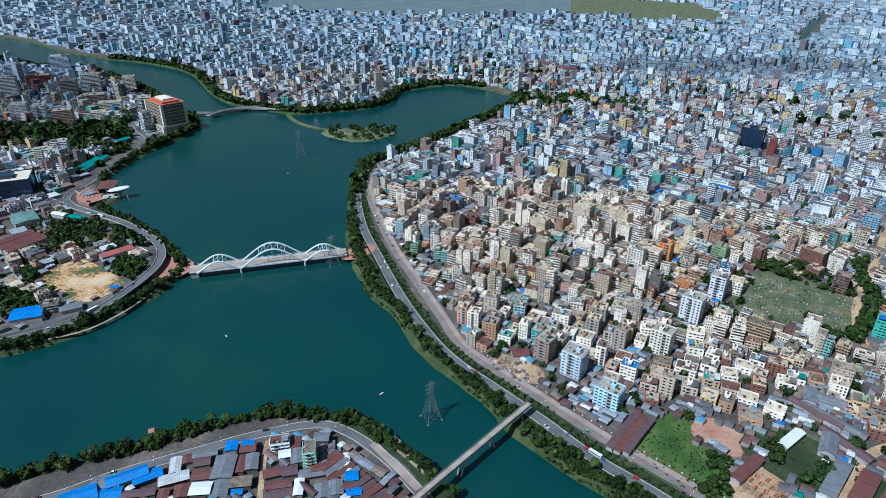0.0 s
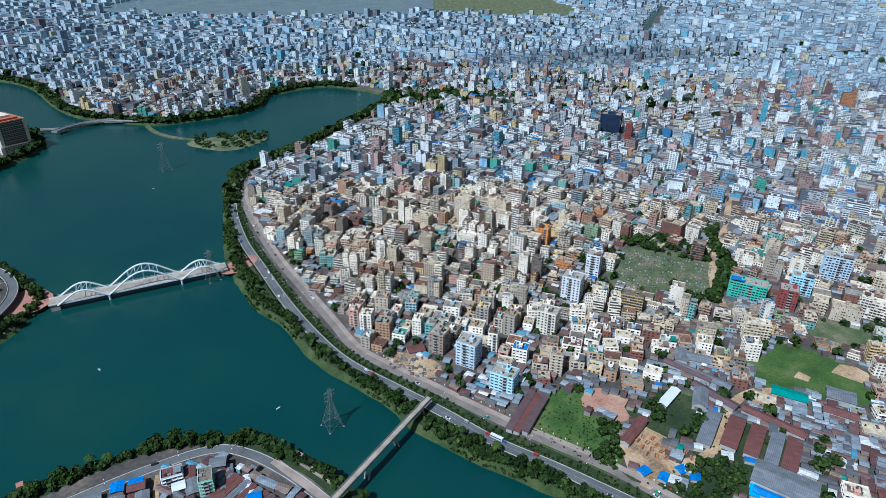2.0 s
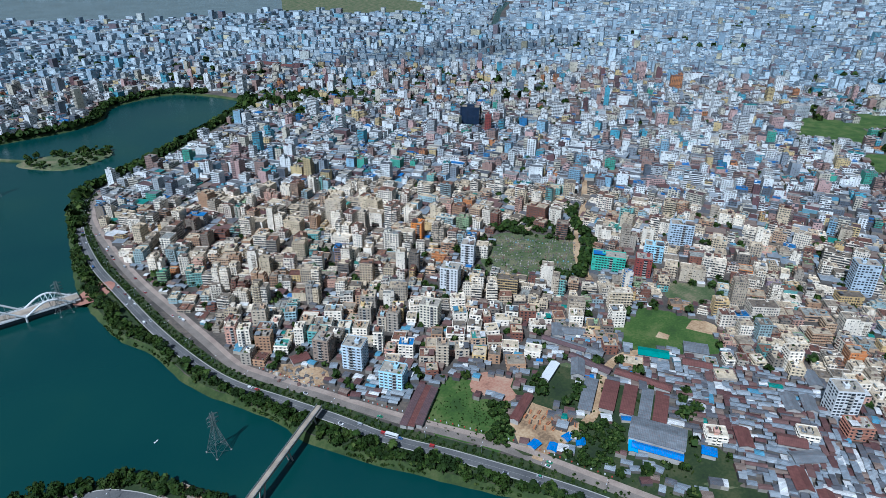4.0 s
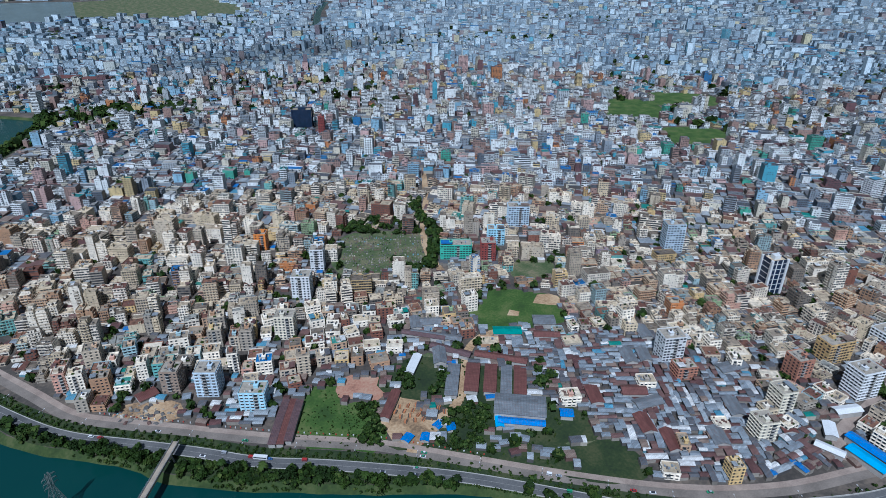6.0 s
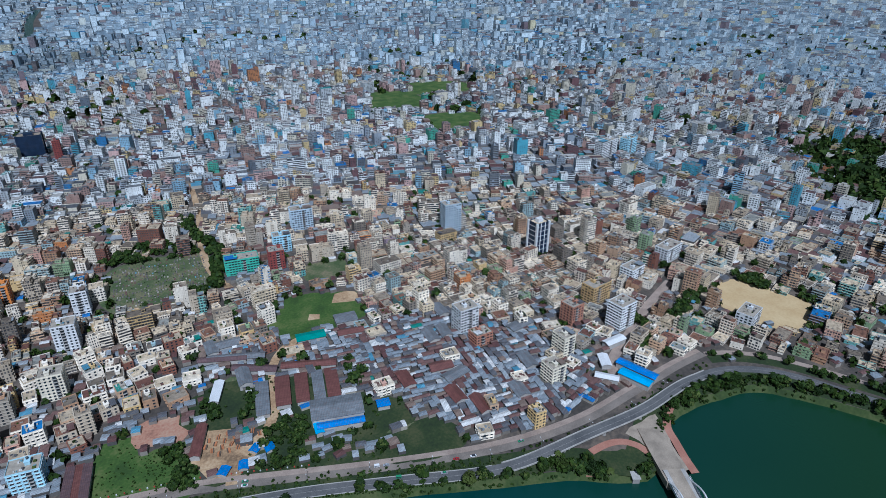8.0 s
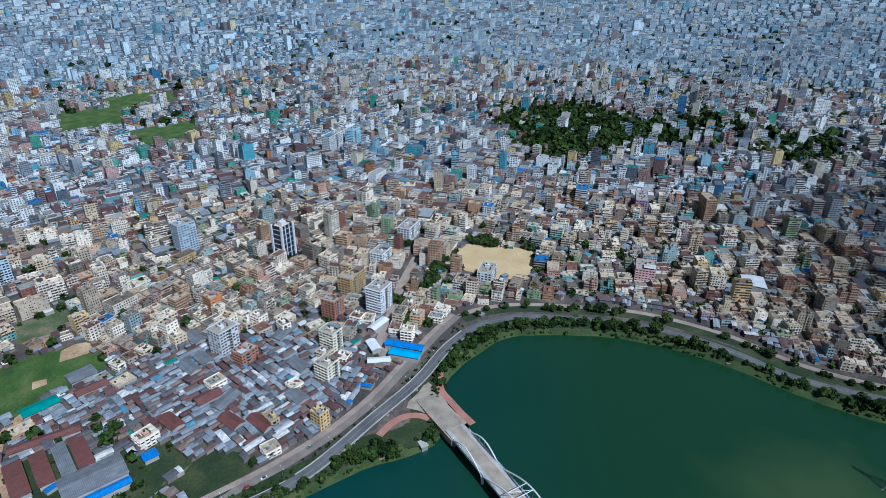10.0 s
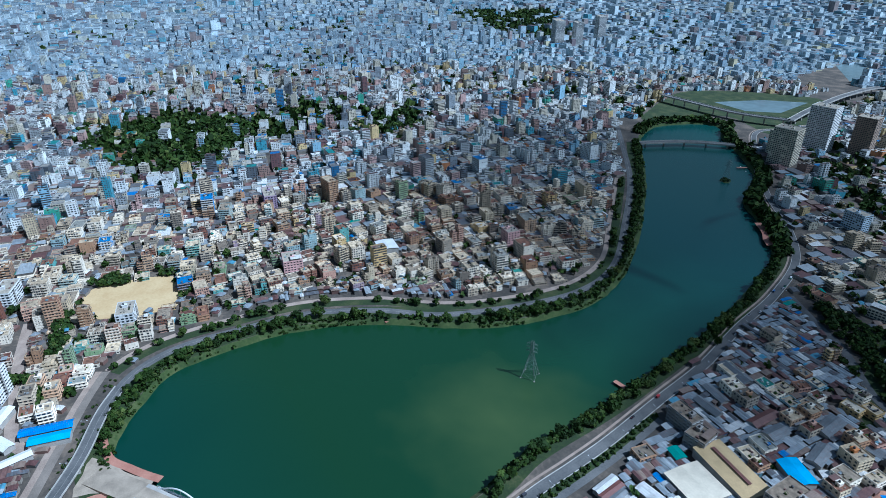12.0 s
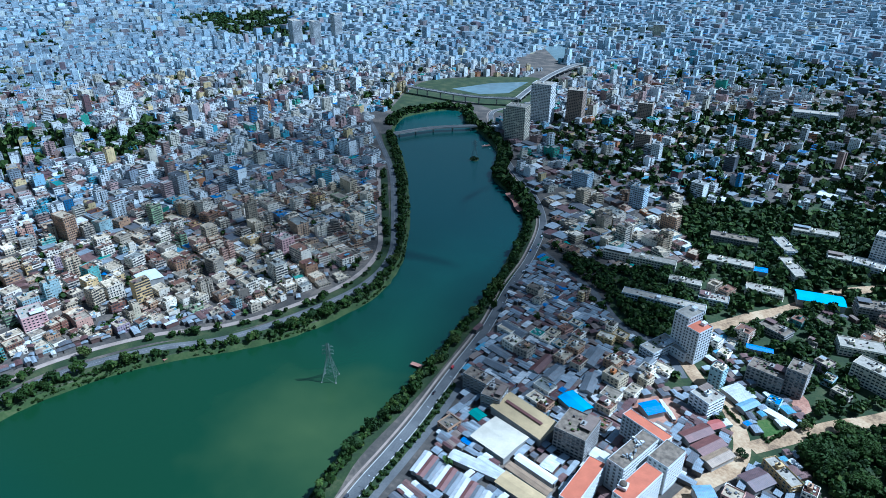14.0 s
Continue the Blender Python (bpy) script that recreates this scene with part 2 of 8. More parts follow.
M_CITY, M_MID = city_skin("far_city_hazed_plaster", 2.7, HAZY_WALLS, HAZY_ROOFS, 2.2), city_skin("city_plaster", 2.4, island=False)
M_OUTER = city_skin("outer_city_hazed_plaster", 3.2, MID_WALLS, MID_ROOFS, 0.8, False)
M_WALL = wall_paint("painted_plaster", False)
M_HUT, M_HUT_I = wall_paint("weathered_hut_wall", False, HUTS), wall_paint("weathered_hut_walls_mixed", True, HUTS)
g = Graph("flat_roof_concrete", 0.95)
M_ROOF = g.done(g.stain(g.palette(g.rnd(False), ROOFS), 0.62, 1.12, 0.25, 1.6))
M_TIN, M_TIN_I = tin("corrugated_tin", False), tin("corrugated_tin_mixed", True)
M_GLASS = plain("window_glass", (0.03, 0.04, 0.05), 0.12, 0.0, 0.8, 1.1)
M_CONC = plain("concrete", (0.42, 0.40, 0.37), 0.9)
M_RAW = plain("raw_concrete", (0.30, 0.28, 0.26), 0.95)
M_WHITE = plain("white_paint", (0.70, 0.71, 0.71), 0.5, 0.0, 0.9, 1.03)
M_STEEL = plain("galvanised_steel", (0.40, 0.42, 0.43), 0.45, 0.6)
M_ASPHALT = soil("asphalt", [(0.3, (0.075, 0.076, 0.077)), (0.7, (0.135, 0.132, 0.128))], 0.05, 0.8)
M_PAVE = soil("brown_pavement", [(0.3, (0.23, 0.175, 0.140)), (0.7, (0.36, 0.285, 0.228))], 0.08, 1.0)
M_REDPAVE = soil("red_brick_pavement", [(0.3, (0.30, 0.13, 0.09)), (0.7, (0.40, 0.20, 0.14))], 0.08, 1.0)
# darkened for asphalt and, in the colour itself, for shade between houses
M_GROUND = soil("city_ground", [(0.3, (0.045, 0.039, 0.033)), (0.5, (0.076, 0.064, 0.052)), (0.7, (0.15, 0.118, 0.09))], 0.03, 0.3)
M_GRASS = soil("grass", [(0.3, (0.026, 0.058, 0.007)), (0.5, (0.045, 0.092, 0.011)), (0.72, (0.10, 0.125, 0.032))], 0.05, 0.5)
# the grass again at about half tone: shade is put into its colour
M_VERGE = soil("shaded_verge_grass", [(0.3, (0.013, 0.025, 0.007)), (0.5, (0.023, 0.040, 0.009)), (0.72, (0.055, 0.062, 0.021))], 0.05, 0.5)
M_DRY = soil("dry_grass", [(0.3, (0.045, 0.075, 0.022)), (0.5, (0.085, 0.105, 0.042)), (0.72, (0.19, 0.16, 0.09))], 0.05, 0.5)
M_DIRT = soil("bare_earth", [(0.3, (0.17, 0.11, 0.06)), (0.5, (0.36, 0.235, 0.125)), (0.72, (0.50, 0.365, 0.215))], 0.05, 0.5)
M_REDSOIL = soil("red_brick_soil", [(0.3, (0.20, 0.10, 0.065)), (0.5, (0.36, 0.18, 0.115)), (0.72, (0.42, 0.27, 0.18))], 0.05, 0.5)
M_SITE = soil("ochre_site_earth", [(0.30, (0.035, 0.062, 0.014)), (0.46, (0.10, 0.11, 0.035)), (0.50, (0.40, 0.19, 0.06)), (0.58, (0.48, 0.33, 0.17)), (0.74, (0.56, 0.42, 0.26))], 0.035, 0.3)
M_DUSTROAD = soil("dusty_service_road", [(0.3, (0.145, 0.122, 0.101)), (0.7, (0.24, 0.20, 0.165))], 0.08, 1.0)
M_WORN = plain("worn_concrete_paving", (0.36, 0.298, 0.228), 0.9, 0.0, 0.7, 1.1)
M_SAND = soil("sandy_field", [(0.3, (0.46, 0.32, 0.15)), (0.7, (0.56, 0.42, 0.22))], 0.04, 0.4)
M_BANK = soil("lake_bank", [(0.3, (0.020, 0.036, 0.007)), (0.5, (0.035, 0.057, 0.011)), (0.72, (0.066, 0.080, 0.024))], 0.06, 0.5)
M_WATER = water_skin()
# far water lightened: sky reflection and haze are mixed into its colour
M_SKYPALE = plain("sky_tinted_far_water", (0.15, 0.20, 0.215), 0.25, 0.0, 0.85, 1.1, 0.01, 0.05)
GREENS = [(5, (0.016, 0.033, 0.006)), (5, (0.024, 0.047, 0.007)), (3, (0.035, 0.063, 0.009)), (2, (0.048, 0.076, 0.013)), (1, (0.070, 0.094, 0.020))]
M_LEAF, M_LEAF_I = foliage("leaves", False, GREENS), foliage("leaves_mixed", True, GREENS)
M_BARK = plain("bark", (0.12, 0.09, 0.065), 0.95)
M_TANK = plain("tank_plastic", (0.05, 0.05, 0.055), 0.5)

tessellate_polygon = mathutils.geometry.tessellate_polygon

# ---- mesh helpers ----


def link_mesh(name, bm, mats, parent=None, label="", smooth=False):
    me = bpy.data.meshes.new(name)
    bm.to_mesh(me)
    bm.free()
    for m in mats if isinstance(mats, (list, tuple)) else [mats]:
        me.materials.append(m)
    if smooth:
        me.polygons.foreach_set("use_smooth", [True] * len(me.polygons))
    ob = new(name, me)
    if parent is not None:
        ob.parent = parent
    if label:
        tagged(ob, label)
    return ob


def part(name, bm, material, parent, label=""):
    return link_mesh(name, bm, material, parent, label)


def thing(name, label, category, group="", m=None):
    ob = new(name)
    ob.empty_display_size = 1.0
    tagged(ob, label, category, group)
    if m is not None:
        ob.matrix_basis = m
    return ob


def box(bm, x0, y0, z0, x1, y1, z1, mat=0, turn=0.0, at=(0, 0)):
    c, s = math.cos(turn), math.sin(turn)
    vs = []
    for z in (z0, z1):
        for x, y in ((x0, y0), (x1, y0), (x1, y1), (x0, y1)):
            vs.append(bm.verts.new((at[0] + c * x - s * y, at[1] + s * x + c * y, z)))
    for f in ((0, 1, 5, 4), (1, 2, 6, 5), (2, 3, 7, 6), (3, 0, 4, 7), (4, 5, 6, 7), (3, 2, 1, 0)):
        bm.faces.new([vs[i] for i in f]).material_index = mat
    return bm


def beam(bm, a, b, r, sides=6, r2=None):
    """A round bar from a to b."""
    a, b = Vector(a), Vector(b)
    q = (b - a).to_track_quat("Z", "Y")
    rings = []
    for p, rad in ((a, r), (b, r if r2 is None else r2)):
        rings.append([bm.verts.new(p + q @ Vector((rad * math.cos(k * math.tau / sides), rad * math.sin(k * math.tau / sides), 0))) for k in range(sides)])
    for k in range(sides):
        j = (k + 1) % sides
        bm.faces.new((rings[0][k], rings[0][j], rings[1][j], rings[1][k]))
    bm.faces.new(rings[1])
    bm.faces.new(rings[0][::-1])
    return bm


def tube(bm, pts, r, sides=5, loop=False):
    """One unbroken bar along a line of points."""
    pts = [Vector(p) for p in pts]
    n, rings = len(pts), []
    for i, p in enumerate(pts):
        a = pts[i - 1] if (i or loop) else p
        b = pts[(i + 1) % n] if (i < n - 1 or loop) else p
        q = (b - a).to_track_quat("Z", "Y")
        rings.append([bm.verts.new(p + q @ Vector((r * math.cos(k * math.tau / sides), r * math.sin(k * math.tau / sides), 0))) for k in range(sides)])
    for i in range(n if loop else n - 1):
        a, b = rings[i], rings[(i + 1) % n]
        for k in range(sides):
            bm.faces.new((a[k], a[(k + 1) % sides], b[(k + 1) % sides], b[k]))
    return bm


def drum(bm, x, y, z0, z1, r, sides=10, top=None):
    beam(bm, (x, y, z0), (x, y, z1), r, sides, top)
    return bm


def spline(pts, step=6.0, closed=False):
    """Points every step metres along a smooth line through pts."""
    p = np.array(pts, float)
    n = len(p)
    out = []
    for i in range(n if closed else n - 1):
        if closed:
            a, b, c, d = p[i - 1], p[i], p[(i + 1) % n], p[(i + 2) % n]
        else:
            a, b, c, d = p[max(i - 1, 0)], p[i], p[i + 1], p[min(i + 2, n - 1)]
        k = max(1, int(np.linalg.norm(c - b) / step))
        for t in np.arange(k) / k:
            out.append(0.5 * (2 * b + (c - a) * t + (2 * a - 5 * b + 4 * c - d) * t * t + (3 * b - a - 3 * c + d) * t ** 3))
    if not closed:
        out.append(p[-1])
    return np.array(out)


def side_of(line, off, closed=False):
    """The line moved off metres to its right."""
    if closed:
        d = np.roll(line, -1, 0) - np.roll(line, 1, 0)
    else:
        d = np.gradient(line[:, :2], axis=0)
    d = d[:, :2] / np.maximum(np.linalg.norm(d[:, :2], axis=1, keepdims=True), 1e-6)
    return line[:, :2] + off * np.stack([d[:, 1], -d[:, 0]], 1)


def ribbon(name, line, o0, o1, z, material, label, category, thick=0.0, closed=False, kind="structure", zs=None, parent=None):
    """A strip between two offsets of a line; with thickness it has sides."""
    a, b = side_of(line, o0, closed), side_of(line, o1, closed)
    n = len(line)
    zz = np.full(n, z) if zs is None else zs + z
    bm = bmesh.new()
    va = [bm.verts.new((*q, h)) for q, h in zip(a, zz)]
    vb = [bm.verts.new((*q, h)) for q, h in zip(b, zz)]
    lo_a = [bm.verts.new((*q, h - thick)) for q, h in zip(a, zz)] if thick else None
    lo_b = [bm.verts.new((*q, h - thick)) for q, h in zip(b, zz)] if thick else None
    for i in range(n if closed else n - 1):
        j = (i + 1) % n
        bm.faces.new((va[i], vb[i], vb[j], va[j]))
        if thick:
            bm.faces.new((va[i], va[j], lo_a[j], lo_a[i]))
            bm.faces.new((vb[j], vb[i], lo_b[i], lo_b[j]))
            bm.faces.new((lo_a[j], lo_b[j], lo_b[i], lo_a[i]))
    if thick and not closed:
        for i in (0, n - 1):
            bm.faces.new((va[i], lo_a[i], lo_b[i], vb[i]))
    bmesh.ops.recalc_face_normals(bm, faces=bm.faces)
    ob = link_mesh(name, bm, material, parent)
    return tagged(ob, label, category, kind=kind) if parent is None else tagged(ob, label)


def inside(pts, poly):
    """Which of the points lie within the polygon."""
    x, y = pts[:, 0], pts[:, 1]
    hit = np.zeros(len(pts), bool)
    q = np.asarray(poly)
    for (x0, y0), (x1, y1) in zip(q, np.roll(q, -1, 0)):
        if y0 == y1:
            continue
        hit ^= ((y0 > y) != (y1 > y)) & (x < (x1 - x0) * (y - y0) / (y1 - y0) + x0)
    return hit


def patch(name, poly, z, material, label, category, wobble=2.0):
    """A level piece of ground with an uneven outline."""
    p = spline([tuple(q) for q in poly], 6.0, True) if wobble else np.array(poly, float)
    rr = np.random.RandomState(len(poly) * 31 + int(abs(poly[0][0])))
    p = p + rr.uniform(-wobble, wobble, p.shape) * 0.5
    tris = tessellate_polygon([[Vector((*q, 0)) for q in p]])
    bm = bmesh.new()
    vs = [bm.verts.new((*q, z)) for q in p]
    for t in tris:
        if len(set(t)) == 3:
            bm.faces.new([vs[i] for i in t])
    bmesh.ops.recalc_face_normals(bm, faces=bm.faces)
    ob = link_mesh(name, bm, material)
    for f in ob.data.polygons:
        if f.normal.z < 0:
            f.flip()
    return tagged(ob, label, category, kind="structure")


# ---- plan ----
EAST_SHORE = [(118, 1079), (117, 1047), (88, 982), (31, 899), (-16, 828), (-59, 775), (-94, 726), (-103, 682), (-100, 624), (-92, 544), (-85, 496),
              (-74, 460), (-57, 417), (-35, 386), (-14, 340), (7, 314), (28, 288), (40, 266), (66, 237), (85, 221), (102, 205), (125, 186), (150, 165)]
SOUTH_SHORE = [(168, 145), (192, 112), (215, 80), (236, 53), (246, 29), (263, 12), (306, 12), (328, 1), (348, -15), (361, -32), (366, -77), (360, -122),
               (337, -170), (310, -204), (291, -236), (280, -272), (276, -316), (288, -358), (310, -398), (350, -456), (435, -561), (532, -664)]
SOUTH_END = [(560, -700), (580, -753), (559, -814), (530, -828), (500, -790), (475, -765), (449, -748)]
CAPE_SHORE = [(376, -677), (339, -600), (294, -560), (250, -509), (226, -437), (208, -367), (200, -306), (193, -257), (190, -224), (187, -176), (178, -140),
              (176, -90), (168, -50), (140, 0), (100, 80), (40, 165), (9, 221), (-2, 240), (-14, 254), (-28, 265), (-38, 273), (-52, 279), (-72, 280)]
CAPE_NORTH = [(-86, 284), (-99, 284), (-118, 278), (-138, 270), (-151, 262), (-178, 252), (-203, 242), (-226, 230), (-300, 185), (-420, 130), (-520, 150),
              (-500, 240), (-400, 300), (-310, 330)]
WEST_SHORE = [(-292, 334), (-274, 342), (-255, 357), (-238, 379), (-221, 408), (-215, 431), (-209, 453), (-222, 478), (-255, 515), (-289, 545), (-337, 582),
              (-339, 612), (-376, 665), (-377, 716), (-369, 773), (-346, 861), (-369, 926), (-410, 993), (-485, 1090), (-543, 1156), (-665, 1283), (-743, 1352)]
FAR_SHORE = [(-822, 1378), (-893, 1400), (-1023, 1488), (-1180, 1590), (-1210, 1680), (-1163, 1708), (-1012, 1604), (-904, 1509), (-802, 1438), (-729, 1399),
             (-611, 1345), (-499, 1250), (-407, 1092), (-355, 1021), (-309, 989), (-229, 953), (-170, 968), (-119, 991), (-82, 1033), (-71, 1099), (-43, 1135), (18, 1165), (69, 1139)]
WEST_SHORE = WEST_SHORE[:-5] + [(0.955 * x, 0.955 * y) for x, y in WEST_SHORE[-5:]]
FAR_SHORE = [(0.94 * x, 0.94 * y) for x, y in FAR_SHORE[:3]] + FAR_SHORE[3:]
LAKE = spline(EAST_SHORE + SOUTH_SHORE + SOUTH_END + CAPE_SHORE + CAPE_NORTH + WEST_SHORE + FAR_SHORE, 7.0, True)
LAKE = LAKE + np.random.RandomState(3).uniform(-0.7, 0.7, LAKE.shape)
BRINK = side_of(LAKE, -4.0, True)          # top of the bank, on the land side

MAIN = [(-16, 807), (-64, 747), (-90, 690), (-89, 614), (-74, 536), (-53, 473), (-33, 416), (-13, 369), (7, 333), (35, 301), (59, 274), (82, 246), (112, 218),
        (156, 172), (191, 127), (217, 92), (239, 70), (266, 50), (302, 27), (345, 9), (370, -9), (383, -39), (382, -81), (376, -127), (353, -172), (322, -210),
        (302, -263), (293, -321), (309, -375), (362, -446), (445, -545), (545, -640), (610, -700)]
SERVICE = [(-81, 703), (-84, 642), (-67, 565), (-45, 491), (-22, 431), (-3, 382), (11, 346), (29, 323), (55, 295), (72, 276), (95, 252), (128, 220), (143, 203),
           (197, 133), (237, 88), (277, 57), (319, 36), (357, 18), (380, 5)]
OUTER_WALK = [(380, 5), (391, -12), (398, -40), (397, -85), (391, -130), (367, -180), (334, -219), (314, -266), (305, -320), (321, -374), (373, -438), (455, -536)]
CAPE_ROAD = [(120, -40), (150, -100), (160, -155), (163, -190), (166, -220), (173, -266), (181, -322), (195, -380), (207, -443), (231, -514), (275, -575),
             (340, -643), (411, -738), (479, -840), (465, -897), (449, -1001)]
CAPE_NORTH_ROAD = [(-260, 190), (-194, 217), (-168, 232), (-135, 247), (-103, 261), (-70, 270), (-50, 263), (-29, 245), (-13, 226), (10, 195), (60, 110)]
WEST_ROAD = [(-340, 322), (-299, 347), (-270, 365), (-251, 391), (-236, 429), (-237, 467), (-261, 505), (-303, 541), (-349, 567), (-377, 584), (-391, 603), (-394, 624), (-389, 650), (-391, 690),
             (-392, 724), (-389, 766), (-400, 808), (-428, 845), (-448, 884), (-436, 925), (-395, 946), (-345, 950), (-305, 974), (-230, 966)]
# ---- ground, water, banks ----
ring = [Vector((*q, 0)) for q in BRINK]
corner = [Vector(c) for c in ((-6500, -6500, 0), (6500, -6500, 0), (6500, 6500, 0), (-6500, 6500, 0))]
bm = bmesh.new()
vs = [bm.verts.new(v) for v in corner + ring]
for t in tessellate_polygon([corner, ring]):
    if len(set(t)) == 3:
        bm.faces.new([vs[i] for i in t])
bmesh.ops.recalc_face_normals(bm, faces=bm.faces)
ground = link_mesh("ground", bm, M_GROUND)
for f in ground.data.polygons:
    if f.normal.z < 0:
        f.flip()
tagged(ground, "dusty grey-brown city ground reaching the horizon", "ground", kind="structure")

bm = bmesh.new()
top = [bm.verts.new((*q, 0)) for q in BRINK]
low = [bm.verts.new((*q, -3.6)) for q in side_of(LAKE, 0.8, True)]
for i in range(len(top)):
    j = (i + 1) % len(top)
    bm.faces.new((top[i], low[i], low[j], top[j]))
bmesh.ops.recalc_face_normals(bm, faces=bm.faces)
bank = tagged(link_mesh("lake_bank", bm, M_BANK), "sloping grassy earth bank round the lake", "bank", kind="structure")
for f in bank.data.polygons:
    if f.normal.z < 0:
        f.flip()
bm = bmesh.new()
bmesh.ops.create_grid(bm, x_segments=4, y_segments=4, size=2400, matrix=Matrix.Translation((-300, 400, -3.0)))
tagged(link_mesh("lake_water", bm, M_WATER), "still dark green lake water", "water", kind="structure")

verge = spline(EAST_SHORE + SOUTH_SHORE, 7.0)
ribbon("shore_verge", verge, -3.9, -20, 0.03, M_VERGE, "grassy planted verge along the lake shore", "verge")
ribbon("cape_verge", spline(CAPE_SHORE, 7.0), -3.9, -13, 0.03, M_VERGE, "grassy verge along the lake shore", "verge")
ribbon("cape_north_verge", spline(CAPE_NORTH[:9], 7.0), -3.9, -9, 0.03, M_VERGE, "grassy verge along the lake shore", "verge")
ribbon("west_verge", spline(WEST_SHORE, 7.0), -3.9, -16, 0.03, M_VERGE, "grassy verge along the lake shore", "verge")

# ---- roads ----
main = spline(MAIN, 5.0)
lift = 6.0 * np.exp(-((np.hypot(main[:, 0] - 288, main[:, 1] - 37)) / 62.0) ** 4)
road_ob = ribbon("main_road", main, -3.3, 3.3, 0.12, M_ASPHALT, "two-lane asphalt lakeside road rising onto a flyover", "road", 0.9, zs=lift)
deck = np.where(lift > 0.25)[0]
for o in (-3.65, 3.3):
    ribbon("parapet", main[deck[0]:deck[-1] + 1], o, o + 0.35, 0.85, M_CONC, "pale concrete edge wall", "parapet", 0.95, zs=lift[deck[0]:deck[-1] + 1], parent=road_ob)
ribbon("lane_line", main, -0.05, 0.05, 0.135, M_CONC, "white lane line", "lane line", zs=lift, parent=road_ob)
service = spline(SERVICE, 5.0)
ribbon("planted_median", main[:deck[0]], -10.5, -3.8, 0.035, M_VERGE, "grassy planted median beside the lakeside road", "verge")
ribbon("service_road", service, -4.4, 0.6, 0.08, M_DUSTROAD, "dusty asphalt service road behind a planted median", "road")
ribbon("service_pavement", service, -8.0, -4.4, 0.20, M_PAVE, "brown paved footway beside the service road", "pavement", 0.25)
walk_line = spline(OUTER_WALK, 5.0)
ribbon("outer_walk", walk_line, -3.6, 0.6, 0.14, M_PAVE, "light brown lakeside way behind a row of trees", "pavement", 0.2)
ribbon("outer_strip", walk_line, 1.0, 8.5, 0.05, M_VERGE, "planted strip beside the lakeside road", "verge")
cape = spline(CAPE_ROAD, 5.0)
ribbon("cape_road", cape, -3.0, 3.0, 0.10, M_ASPHALT, "asphalt lakeside road", "road")
fork = int(np.argmin(np.hypot(cape[:, 0] - 172, cape[:, 1] + 260)))
ribbon("cape_inner_road", cape[:fork], 7.8, 12.0, 0.10, M_ASPHALT, "asphalt inner road beside the lakeside road", "road")
ribbon("cape_median", cape[:fork], 3.0, 7.8, 0.05, M_VERGE, "planted strip between two roads", "verge")
ribbon("cape_footway", cape, -6.6, -5.2, 0.15, M_PAVE, "paved lakeside footway", "pavement", 0.2)
cape_n = spline(CAPE_NORTH_ROAD, 5.0)
ribbon("cape_north_road", cape_n, -2.7, 2.7, 0.10, M_ASPHALT, "asphalt road round the cape", "road")
west = spline(WEST_ROAD, 5.0)
wlift = 4.0 * np.exp(-((np.hypot(west[:, 0] + 237, west[:, 1] - 455)) / 55.0) ** 4)
west_ob = ribbon("west_road", west, -3.3, 3.3, 0.12, M_ASPHALT, "asphalt lakeside road curving past the arch bridge", "road", 0.9, zs=wlift)
for o in (-3.65, 3.3):
    ribbon("parapet", west, o, o + 0.35, 0.8, M_CONC, "pale concrete edge wall", "parapet", 0.9, zs=wlift, parent=west_ob)
ribbon("west_shore_path", spline([(-293, 337), (-272, 346), (-247, 359), (-232, 380), (-223, 404), (-219, 425), (-224, 448)], 5.0), -4.2, -2.4, 0.12, M_PAVE, "bare brown lakeside path", "pavement", 0.15)
ribbon("west_service_road", west[:70], -15, -9, 0.08, M_ASPHALT, "asphalt service road", "road")

for ln, half_, z_, lab in ((main[:deck[0]], 3.3, 0.27, "lakeside road"), (cape_n, 2.7, 0.25, "cape road"), (cape, 3.0, 0.25, "shore road")):
    for o in (-half_ - 0.45, half_):
        ribbon("kerb", ln, o, o + 0.45, z_, M_CONC, "pale concrete kerb of the " + lab, "kerb", 0.28)

